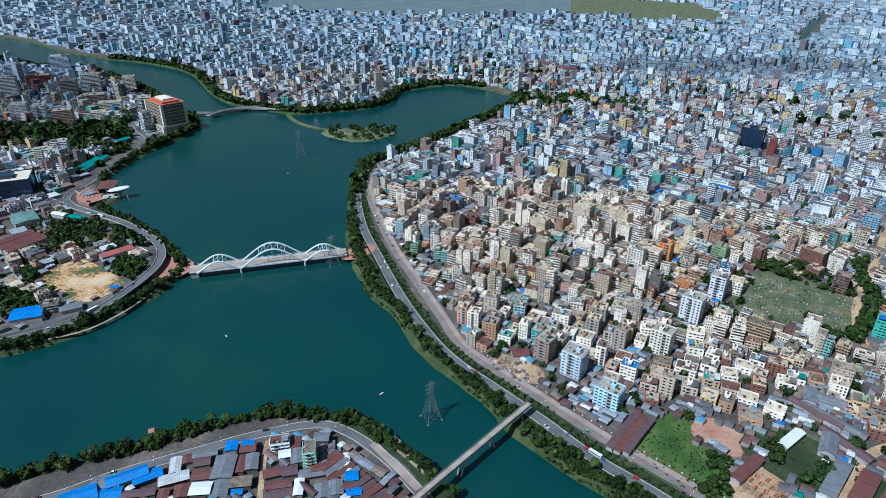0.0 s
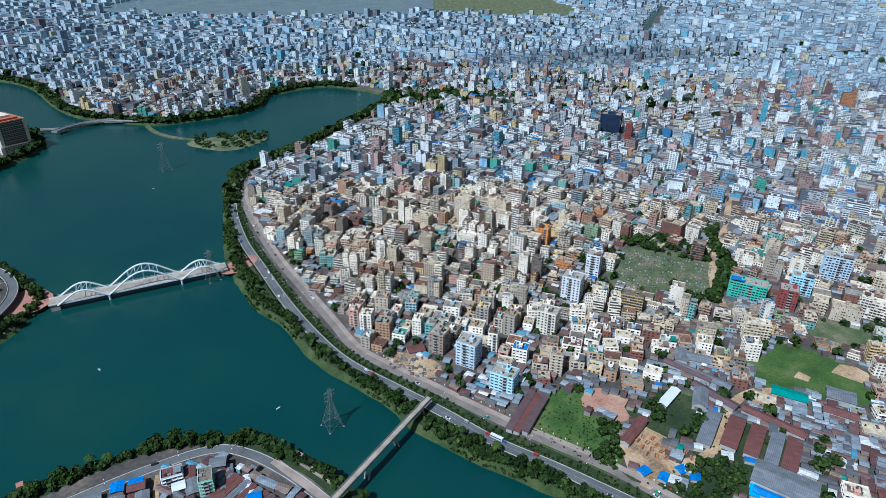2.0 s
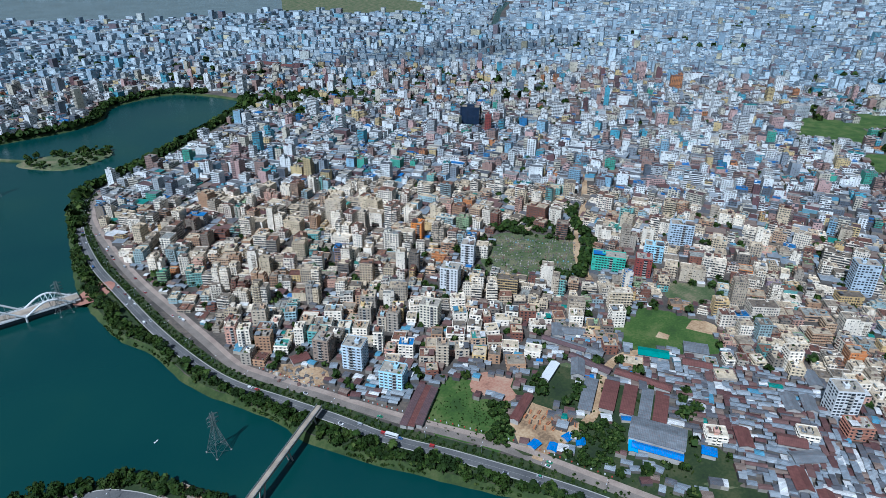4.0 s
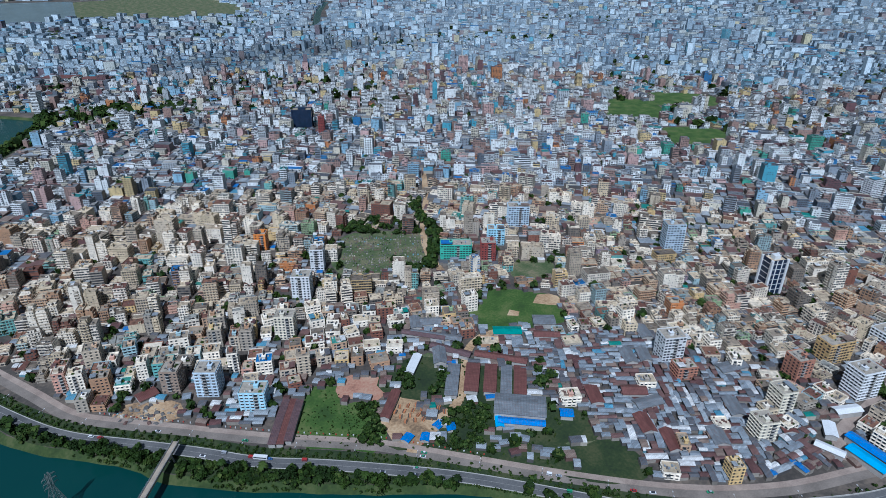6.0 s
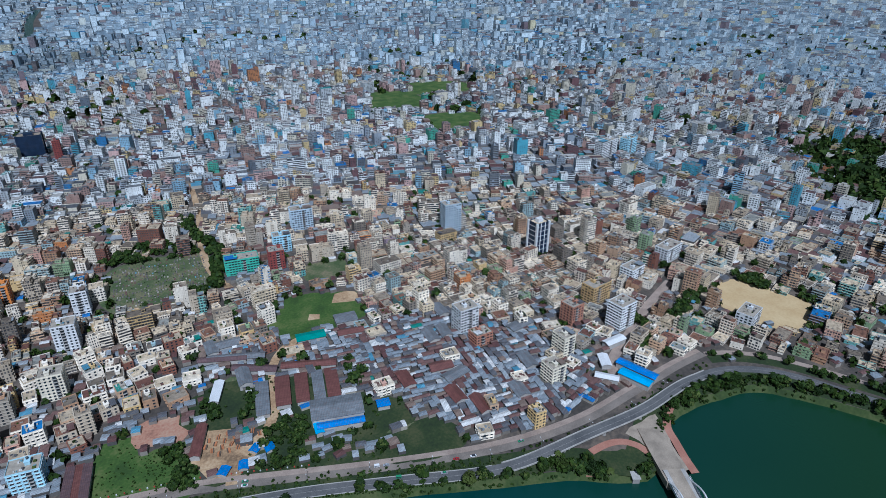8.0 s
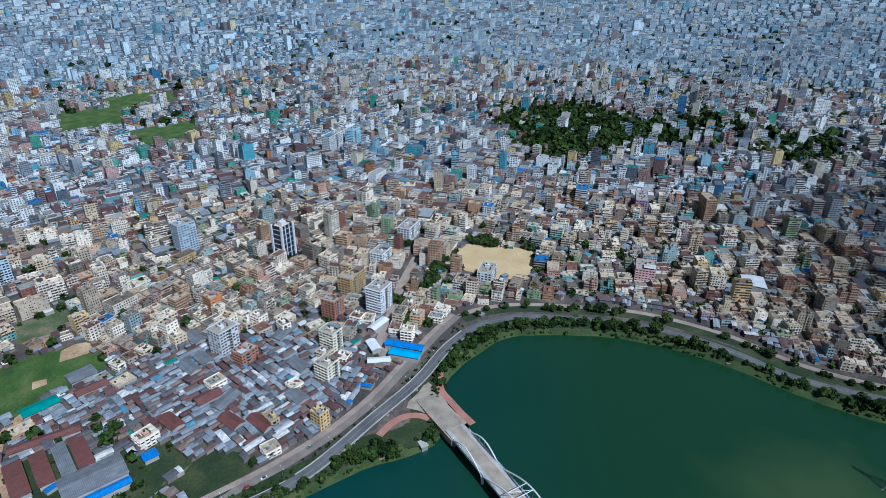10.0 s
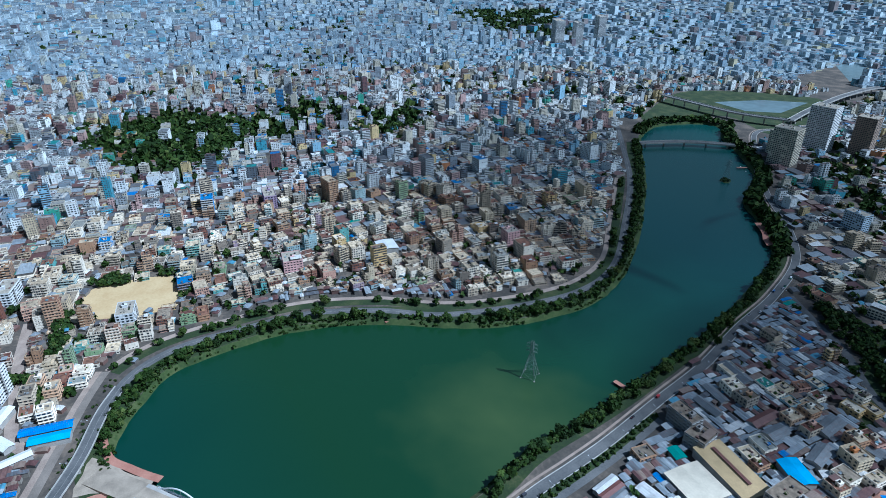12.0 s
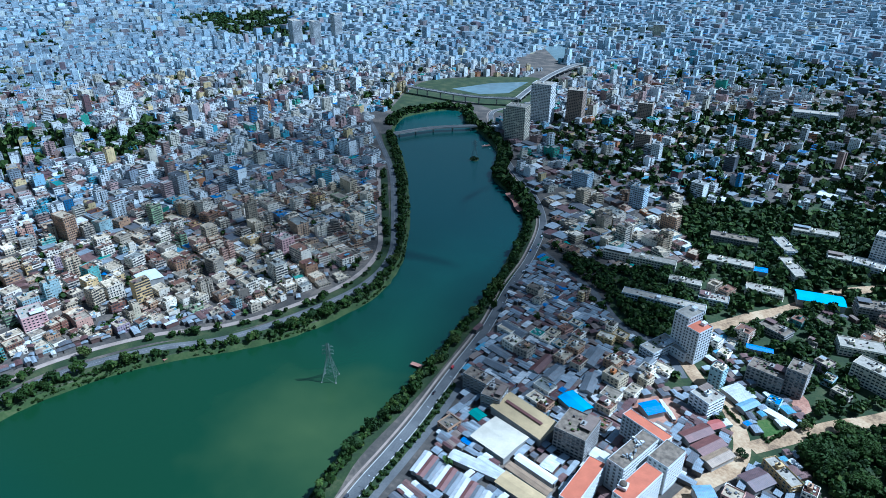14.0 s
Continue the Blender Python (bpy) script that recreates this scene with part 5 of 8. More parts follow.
def shed_walls(w, d, eave, ridge):
    bm = bmesh.new()
    v = [bm.verts.new(p) for p in ((-w / 2, -d / 2, 0), (w / 2, -d / 2, 0), (w / 2, d / 2, 0), (-w / 2, d / 2, 0), (-w / 2, -d / 2, eave), (w / 2, -d / 2, eave), (w / 2, d / 2, eave), (-w / 2, d / 2, eave), (-w / 2, 0, ridge), (w / 2, 0, ridge))]
    for f in ((0, 1, 5, 4), (2, 3, 7, 6), (1, 2, 6, 9, 5), (3, 0, 4, 8, 7)):
        bm.faces.new([v[i] for i in f])
    return bm


def shed(name, label, x, y, w, d, eave, ridge, turn, roof_mat, wall_mat=M_CONC, group=""):
    h = thing(name, label, "shed", group)
    eave, ridge = 0.8 * eave, 0.8 * eave + (ridge - eave)
    part("wall", shed_walls(w, d, eave, ridge), wall_mat, h)
    part("roof", gable(bmesh.new(), w, d, eave, ridge, 0.5, 0), roof_mat, h)
    place(h, x, y, turn, w, d)
    return h


SHEDS = [
    ("white-roofed warehouse by the works", 118, -230, 23, 21, 6, 6.7, 170, T_WHITESHEET),
    ("long warehouse with a tan roof and a dark ridge", 114, -252, 37, 17, 7.5, 8.4, 167, T_CREAMROOF),
    ("long narrow white tin shed", 117, -207, 33, 6.5, 4.5, 5.2, 4, T_PALETIN),
    ("shed under a bright blue tin roof", 95, -279, 17, 11, 7, 8.0, 155, T_CYANTIN),
    ("cyan roofed hall among dark trees", -10, -494, 32, 15, 7, 8.2, 14, T_CYANTIN),
    ("teal-roofed stand at the playing field", 267, 246, 19, 8.5, 4, 5, -40, T_GREENTIN),
    ("grey and blue-edged workshop shed", 216, 185, 29, 17, 7, 9, -47, T_GREYTIN),
    ("blue tin awning on the workshop shed", 208, 176, 26, 4.5, 5, 6, -47, T_BLUETIN),
    ("narrow white roofed shed", 194, 258, 19, 5, 4, 5, 36, M_WHITE),
    ("rusty red tin shed in a row", 214, 224, 8, 27, 4, 5.6, -46, T_RUST),
]
SHEDS += [
    ("rusty red tin shed in a row", 222, 216, 7, 27, 4, 5.6, -46, T_RUST),
    ("grey tin shed in a row", 229, 209, 6, 27, 4, 5.6, -46, T_GREYTIN),
    ("rusty red tin shed in a row", 235, 203, 7, 27, 4, 5.6, -46, T_RUST),
    ("long rusty red tin shed", 242, 227, 34, 6, 4, 5.2, -54, T_RUST),
    ("bright blue market roof", 329, 40, 20, 6.5, 5, 6, 77, T_CYANTIN),
    ("bright blue long market roof", 338, 41, 26, 6, 5, 6.2, 77, T_BLUETIN),
    ("dull purple tin shed by the road", 103.3, 264.6, 3.6, 36, 3.8, 4.5, -40, T_PURPLETIN),
    ("rusty brown tin shed by the road", 106.8, 262.3, 3.6, 36, 3.5, 4.2, -40, T_RUST),
    ("dull purple tin shed by the road", 110.3, 260.2, 3.6, 33, 3.7, 4.4, -40, T_PURPLETIN),
]
SHEDS += [
    ("rusty tin hall beside the bus yard", 30, -296, 18, 8, 4.5, 5.6, -121, T_RUST),
    ("rusty tin hall beside the bus yard", 22, -290, 18, 9, 4.5, 5.6, -118, T_RUST),
    ("tan-roofed tin hall beside the bus yard", 16, -284, 17, 7.5, 4.5, 5.5, -118, T_TANSHEET),
    ("purple-brown hall with pale roof patches", -4, -279, 14, 11, 5, 6.2, -122, T_PURPLETIN),
    ("pale flat workshop behind a hedge", 18, -346, 13, 14, 4, 4.5, -123, T_PALETIN),
    ("light blue-grey tin workshop behind a hedge", 11, -338, 13, 6, 4, 4.8, -120, T_BLUEGREY),
    ("small hut under a brick red roof", 23, -310, 8, 6, 3.5, 4.4, -128, T_REDTIN),
    ("low white walled block beside a lawn", -6, -337, 4, 18, 3.5, 3.9, -111, M_WHITE),
    ("workshop under a bright blue roof by the bus yard", 57, -302, 11, 10, 5, 5.8, -129, T_BLUETIN),
    ("low block under a dull blue roof", 16, -254, 9, 7, 7, 7.6, -142, T_BLUEGREY),
]
SHEDS += [
    ("long white shed by the works", 105, -209, 30, 4.5, 4.5, 5.1, 173, T_PALETIN),
    ("long tan shed by the works", 92, -214, 26, 4.5, 4.5, 5.1, 170, T_TANSHEET),
    ("long white shed by the works", 92, -222, 24, 4.2, 4.5, 5.1, 170, M_WHITE),
    ("low hut under a teal roof", 138, -240, 8, 6, 4, 4.8, 165, T_GREENTIN),
]
SHEDS += [
    ("long rusty shed beside the timber yard", 160, 236, 24, 5, 4, 5, 38, T_RUST),
    ("long purple-brown tin shed by the track", 222, 254, 28, 6, 4, 5.2, -63, T_PURPLETIN),
    ("long grey tin shed behind the track", 225, 273, 36, 5.5, 4, 5.2, -54, T_GREYTIN),
    ("long purple-brown tin shed behind the track", 219, 279, 30, 5, 4, 5.2, -54, T_PURPLETIN),
    ("wide grey tin hall at the field corner", 296, 238, 15, 11, 5, 5.8, -40, T_GREYTIN),
    ("low cyan-walled shed beside the workshop", 201, 187, 14, 4, 4, 4.6, 50, T_CYANTIN),
]
SHEDS += [
    ("grey tiled long shed", 203, 230, 7, 30, 4, 5.4, -45, T_GREYTIN),
    ("hall under a flat white tent roof", 434, -224, 18, 16, 8, 9, -12, M_WHITE),
    ("white market awning on poles", 338, 62, 12, 6, 4, 5, 30, M_WHITE),
    ("white market awning on poles", 322, 56, 14, 5, 4, 5, -80, M_WHITE),
    ("white market awning on poles", 362, 62, 16, 6, 5, 6, -30, M_WHITE),
    ("brown tin shed on the bare plot", 53, 336, 11, 8, 3.4, 4.0, 5, T_RUST),
    ("blue tin roof at the weedy yard", 234, 165, 7, 6, 4, 4.8, -45, T_BLUETIN),
    ("brick red factory roof far off", 215, 1350, 60, 30, 8, 10, -36, T_RUST),
    ("brick red factory roof far off", 262, 1300, 50, 26, 8, 10, -36, T_RUST),
    ("cream workshop with a flat roof", 92, -205, 24, 9, 5, 5.6, 172, T_CREAMROOF),
]
SHEDS += [
    ("blue tin roof on the cape", -176, 215, 16, 10, 5, 6.4, 30, T_BLUETIN),
    ("long blue tin roof on the cape", -158, 228, 19, 7, 5, 6.4, 30, T_BLUETIN),
    ("small hut under blue tin", -103, 250, 6, 6, 5, 5.6, 10, T_BLUETIN),
    ("long shed under a teal tin roof", -412, 703, 54, 6, 5, 6.0, 86, T_GREENTIN),
    ("shed under a teal tin roof by the west park", -422, 797, 20, 8, 5, 6.4, 62, T_GREENTIN),
    ("blue tin roof by the west road", -297, 377, 20, 16, 6, 7.2, 20, T_BLUETIN),
    ("brick red hall roof on the west shore", -279, 475, 26, 9, 5, 6.6, 45, T_REDTIN),
    ("long rusty factory roof", -382, 498, 34, 9, 6, 8, 60, T_RUST),
    ("long rusty factory roof", -373, 492, 34, 9, 6, 8, 60, T_RUST),
]
SHEDS += [
    ("long rusty factory roof", -364, 487, 34, 9, 6, 8, 60, T_RUST),
    ("wide dull green factory roof", -397, 541, 26, 20, 7, 8.2, -48, T_DULLGREEN),
    ("long shed under a sea green tin roof", -420, 701, 46, 6, 5, 6, 86, T_GREENTIN),
    ("white long shed by the west road", -371, 554, 16, 6, 5, 6, -20, M_WHITE),
    ("green tin shed by the west road", -351, 548, 18, 8, 4, 5, -20, T_GREENTIN),
    ("pale blue tin shed beside a grey block", -272, 388, 14, 9, 4, 5.2, 30, T_GREYTIN),
    ("small blue hut on the building site", -254, 418, 6, 4, 3, 3.6, 30, T_BLUETIN),
    ("shed under a blue tin roof", 38, -520, 14, 8, 5, 6, 10, T_BLUETIN),
    ("long low blue tin awning", 16, -402, 16, 5, 4, 4.8, 10, T_BLUETIN),
]
for k in range(10):
    SHEDS.append((("narrow white tin shed in a row", "narrow grey tin shed in a row", "narrow rusty tin shed in a row")[k % 3], 104 + k * 4.4, -188 - 0.5 * k, 15, 3.9, 3.6, 4.3, 94 + 2 * (k % 2), (T_PALETIN, T_GREYTIN, T_RUST)[k % 3]))
for lab, x, y, w, d, e, r, turn, rm in SHEDS:
    shed("shed", lab, x, y, w, d, e, r, turn, rm)
# roofs on the near cape: kind, x, y, width, depth, eaves, turn
CAPE_ROOFS = [
    ("grey", -166.9, 224.8, 13.7, 8.0, 5, 9),
    ("blue", -163.7, 217.7, 14.1, 7.1, 5, 9),
    ("blue", -148.5, 229.2, 14.0, 6.9, 5, 30),
    ("pale", -137.0, 236.5, 5.4, 10.8, 4, 15),
    ("rust", -132.9, 240.9, 5.5, 5.9, 4, 20),
    ("grey", -124.6, 244.9, 12.5, 4.4, 4, 13),
    ("purple", -124.3, 239.2, 8.4, 5.7, 4, 13),
    ("blue", -111.2, 248.2, 6.1, 6.8, 6, 7),
    ("rust", -102.5, 248.2, 8.1, 6.9, 5, 9),
    ("grey", -111.3, 234.7, 10.6, 15.5, 5, 5),
]
CAPE_ROOFS += [
    ("rust", -103.9, 237.8, 5.0, 11.7, 4, 6),
    ("grey", -98.1, 239.2, 6.3, 11.1, 4, 11),
    ("pale", -134.7, 228.1, 14.5, 6.6, 4, 21),
    ("rust", -121.5, 230.1, 9.3, 6.5, 4, 8),
    ("white", -118.6, 221.1, 10.1, 7.8, 5, 5),
    ("dark", -99.9, 225.7, 10.5, 6.7, 5, 7),
    ("blue", -100.2, 219.2, 5.3, 3.6, 4, 9),
    ("rust", -136.2, 218.1, 5.4, 6.9, 4, 13),
    ("purple", -148.1, 218.1, 15.8, 4.5, 4, 9),
    ("rust", -128.0, 220.1, 6.8, 8.0, 4, 11),
]
CAPE_ROOFS += [
    ("grey", -109.5, 221.7, 8.2, 10.8, 4, 9),
    ("white", -81.9, 243.7, 6.1, 5.4, 5, 14),
    ("grey", -75.3, 242.9, 6.8, 10.5, 5, 16),
    ("rust", -77.8, 252.5, 4.9, 8.2, 5, 6),
    ("grey", -64.2, 254.5, 8.1, 6.4, 8, 0),
    ("grey", -61.7, 245.9, 3.1, 15.1, 4, 9),
    ("grey", -58.2, 248.7, 3.5, 11.6, 4, 8),
    ("pale", -51.8, 238.4, 3.8, 12.3, 4, 15),
    ("white", -48.6, 239.4, 3.4, 12.4, 4, 16),
    ("blue", -44.6, 229.2, 6.6, 6.1, 5, 8),
]
CAPE_ROOFS += [
    ("blue", -42.3, 219.6, 7.4, 4.4, 4, 7),
    ("rust", -85.7, 232.2, 9.4, 5.5, 4, 17),
    ("purple", -77.1, 233.6, 7.6, 7.0, 4, 11),
    ("grey", -65.8, 232.4, 13.2, 5.6, 4, 12),
    ("rust", -62.7, 235.0, 7.3, 4.4, 4, 11),
    ("white", -70.2, 222.4, 4.5, 10.3, 5, 6),
    ("rust", -80.7, 224.4, 12.8, 4.5, 4, 10),
    ("grey", -58.7, 221.0, 6.4, 9.3, 4, 12),
    ("grey", -51.6, 222.2, 6.8, 9.3, 4, 11),
    ("purple", -78.4, 218.6, 11.3, 5.2, 4, 9),
]
CAPE_TIN = {"grey": ("low house under a grey tin roof", T_GREYTIN), "blue": ("low house under a bright blue tin roof", T_BLUETIN), "pale": ("low house under a pale tin roof", T_PALETIN),
            "rust": ("low house under a rusty red-brown tin roof", T_RUST), "purple": ("low house under a dull purple tin roof", T_PURPLETIN), "white": ("low white-roofed house", M_WHITE), "dark": ("low house under a near-black roof", T_DARKROOF)}
cr = random.Random(17)
for kind_, x, y, w, d, e, turn in CAPE_ROOFS:
    e = e - cr.uniform(0, 1.2)
    if d > w:
        w, d, turn = d, w, turn + 90
    shed("shed", CAPE_TIN[kind_][0] + " on the cape", x, y, w - 0.5, d - 0.5, e, e + 0.07 * d + 0.15, turn, CAPE_TIN[kind_][1], M_HUT, "roofs on the cape")
# a comb of narrow rusty roofs beside the curving cape road
for k in range(15):
    f_ = k / 14
    x, y, long_ = -61 + 43 * f_, 252 - 40 * f_, cr.uniform(9, 15)
    kind_ = cr.choice(("rust", "rust", "rust", "purple", "grey"))
    shed("shed", CAPE_TIN[kind_][0].replace("low", "narrow") + " in a row", x - 0.33 * long_, y - 0.33 * long_, long_, 2.9, 3.2 + cr.uniform(0, 0.6), 4.1, 45 + cr.gauss(0, 2), CAPE_TIN[kind_][1], M_HUT, "roofs on the cape")
T_MINT = tone("mint_green_paint", (0.34, 0.60, 0.48))
place(house("apartment_building", "narrow mint green five-storey block with roof plants", 6.6, 9.6, 5, T_MINT, T_DARKROOF, rg, True, True, False, False), -68, 241.5, 9, 7, 10)
place(house("apartment_building", "white three-storey block with open upper floors", 10, 7, 3, M_WHITE, T_RUST, rg, True, True, True, False), -86, 251, 12, 10, 7)

# ---- the rest of the built-up ground ----
rs = np.random.RandomState(5)


def storeys(rng, x, y):
    """Storeys by district: low by the lake's end and the cape, taller far out."""
    r = np.hypot(x, y)
    swell = np.sin(x / 310 + 1.3) * np.sin(y / 270) + 0.5 * np.sin((x + y) / 140)
    f = rng.gamma(6.0, 0.63 * np.where((r > 420) & (y < 330), 0.97, 1.0), len(x)) + 0.5 * swell + np.clip((r - 900) / 800, 0, 1.5) + 1.3 * ((r > 320) & (r < 720) & (np.abs(x - 90) < 130) & (y > 0))
    f = np.where(rng.rand(len(x)) < np.where(r > 450, 0.10, 0.07), f + rng.uniform(2.0, 5.5, len(x)), f)
    f = np.where(rng.rand(len(x)) < 0.028 * (r > 900), f + rng.uniform(4, 9, len(x)), f)
    f = np.where(rng.rand(len(x)) < np.where(r < 520, 0.40, 0.24), rng.uniform(1, 2.8, len(x)), f)
    west_side = (x < -190) & (y < 960) & (y > 200)
    f = np.where(west_side & (y < 640), np.minimum(f, 3.4), f)
    f = np.where((x > 40) & (x < 230) & (y < -300) & (y > -480), np.minimum(f, 4.4), f)
    f = np.where((x > 140) & (x < 235) & (y > 255) & (y < 350), np.minimum(f, 3.6), f)
    f = np.where((x < 60) & (y < 290) & (y > -60), np.minimum(f, 2.4), f)
    f = np.where((x > -60) & (x < 200) & (y < -100) & (y > -300), np.minimum(f, 3.9), f)
    return np.clip(f, 1, 20).astype(int)


def clear_lots(lo, hi, wide, deep, lane, margin):
    a, turn = lots(rs, lo, hi, wide, deep, lane)
    # lanes wander
    x, y = a[:, 0].copy(), a[:, 1].copy()
    a[:, 0] += 5.0 * np.sin(y / 47 + 0.6 * np.sin(x / 83)) + 2.5 * np.sin((x + y) / 19)
    a[:, 1] += 5.0 * np.sin(x / 53 + 0.7 * np.sin(y / 71)) + 2.5 * np.sin((x - y) / 23)
    turn = turn + 0.10 * np.sin(x / 90 + y / 60) + rs.normal(0, 0.03, len(turn))
    ok = free(a[:, :2], margin) & ~in_any(a[:, :2], NO_HOUSES) & ~(in_any(a[:, :2], SHANTY) & (rs.rand(len(a)) < np.where(a[:, 1] < 0, 0.6, 0.88))) & ~near_line(a[:, :2], BRINK, 24.0)
    if lo < 1000:
        for sx in (-1, 1):
            for sy in (-1, 1):
                c, s = np.cos(turn), np.sin(turn)
                q_ = a[:, :2] + np.stack([c * sx * a[:, 2] - s * sy * a[:, 3], s * sx * a[:, 2] + c * sy * a[:, 3]], 1) * 0.5
                ok &= ~in_any(q_, OPEN)
                ok &= ~in_rects(q_, 0.3)
    for poly, share_ in WOODS:
        hit = inside(a[:, :2], poly)
        ok &= ~(hit & (rs.rand(len(a)) < share_))
    # the leafy cape is built up loosely
    loose = (a[:, 1] < -300) & (a[:, 0] < 420) & inside(a[:, :2], CAPE_LAND)
    ok &= ~(loose & (rs.rand(len(a)) < 0.3))
    ok &= ~((a[:, 0] < -190) & (a[:, 1] < 760) & (a[:, 1] > 200) & (rs.rand(len(a)) < 0.35))
    ok &= rs.rand(len(a)) < 0.92
    return a[ok], turn[ok]


CAPE_LAND = [(190, -280), (215, -450), (300, -590), (460, -800), (420, -1100), (200, -1500), (-400, -1500), (-500, -280)]

# nearest: single houses with their parts
near_a, near_t = clear_lots(150, 452, 8.4, 9.6, 2.3, 4.0)
models = []
mr = random.Random(21)
for k in range(33):
    w, d = (7, 8, 9.5, 11)[k % 4], (8, 9.5, 11)[k % 3]
    fl = (4, 5, 6, 3, 7, 5, 2, 6, 2, 4, 3)[k % 11]
    hh = house("apartment_building", "flat-roofed plastered apartment building", w, d, fl, M_WALL, M_ROOF, mr, False, k % 2 == 0, k % 3 == 0, fl > 2, "city apartment buildings", "apartment building")
    models.append((w, d, fl, hh))
near_f = storeys(rs, near_a[:, 0], near_a[:, 1])
order = np.argsort(np.hypot(near_a[:, 0], near_a[:, 1]))
used, rest, firsts = 0, [], set()
for i in order:
    x, y, w, d = near_a[i]
    if used >= 225:
        rest.append(i)
        continue
    best = min(models, key=lambda m: abs(m[0] - w) + abs(m[1] - d) + 2.2 * abs(m[2] - near_f[i]) + mr.random() * 2)
    turn = math.degrees(near_t[i]) + (180 if mr.random() < 0.35 else 0)
    m = pose(x, y, 0, 0, 0, turn) @ Matrix.Diagonal((min(1.1, (w - 0.4) / best[0]) , min(1.1, (d - 0.6) / best[1]), 1, 1))
    if id(best) not in firsts:
        firsts.add(id(best))
        best[3].matrix_basis = m
    else:
        c = copy_thing(best[3], pose(x, y, 0, 0, 0, turn))
        c.matrix_basis = m
    used += 1
for m in models:
    if id(m) not in firsts:
        for o in (*m[3].children_recursive, m[3]):
            bpy.data.objects.remove(o)

# middle distance: joined blocks, each of one or two volumes, with floor edges, balconies, sunk roofs, stair heads and clutter
mid_a, mid_t = clear_lots(452, 1320, 9.8, 11.0, 3.0, 4.0)
mid_a, mid_t = np.concatenate([near_a[rest], mid_a]), np.concatenate([near_t[rest], mid_t])
mid_f = storeys(rs, mid_a[:, 0], mid_a[:, 1])
mid_r = np.hypot(mid_a[:, 0], mid_a[:, 1])


def turned(x, y, turn, ox, oy):
    c, q = np.cos(turn), np.sin(turn)
    return x + c * ox - q * oy, y + q * ox + c * oy


class Blocks:
    """Gathers volumes of many houses: mesh, material of each face and the paint of each house."""

    def __init__(self):
        self.sets, self.index, self.paint = [], [], []

    def add(self, x, y, turn, rings, paint, mat=0):
        if len(x):
            v, q = stacked(x, y, turn, rings)
            self.sets.append((v, q))
            per = len(q) // len(x)
            self.index.append(np.repeat(np.broadcast_to(mat, len(x)), per))
            self.paint.append(np.repeat(paint, per))

    def boxes(self, x, y, turn, hw, hd, z0, z1, paint, mat=0):
        hw, hd, z0, z1 = (np.broadcast_to(q, len(x)).astype(float) for q in (hw, hd, z0, z1))
        self.add(x, y, turn, np.stack([np.stack([hw, hd, z0], 1), np.stack([hw, hd, z1], 1)], 1), paint, mat)

    def link(self, name, mats, label):
        v, q = joined(self.sets)
        return tagged(raw_mesh(name, v, q, mats, np.concatenate(self.index), np.concatenate(self.paint)), label, "buildings", kind="stuff")


def volumes(a, turn, f):
    """Cuts the lots into houses of one or two volumes: x, y, turn, half width, half depth, floors, paint."""
    n = len(a)
    paint = rs.rand(n)
    hw, hd = a[:, 2] / 2 - 0.2, a[:, 3] / 2 - 0.3
    kind = rs.rand(n)
    two = (kind < 0.55) & (np.maximum(hw, hd) > 3.6)
    wide = hw > hd
    cut = rs.uniform(0.36, 0.66, n)
    ax, ay = np.where(two & wide, hw * cut, hw), np.where(two & ~wide, hd * cut, hd)
    bx, by = np.where(wide, hw * (1 - cut), hw * rs.uniform(0.7, 1.0, n)), np.where(wide, hd * rs.uniform(0.7, 1.0, n), hd * (1 - cut))
    x0, y0 = turned(a[:, 0], a[:, 1], turn, np.where(two & wide, ax - hw, 0), np.where(two & ~wide, ay - hd, 0))
    x1, y1 = turned(a[:, 0], a[:, 1], turn, np.where(wide, hw - bx + 0.02, 0), np.where(wide, 0, hd - by + 0.02))
    fb = np.maximum(1, f - rs.choice((0, 1, 1, 2, 3), n))
    pb = np.where(rs.rand(n) < 0.7, paint, rs.rand(n))
    main_ = np.stack([x0, y0, turn, ax, ay, f, paint], 1)
    side_ = np.stack([x1, y1, turn, bx, by, fb, pb], 1)[two]
    return np.concatenate([main_, side_])


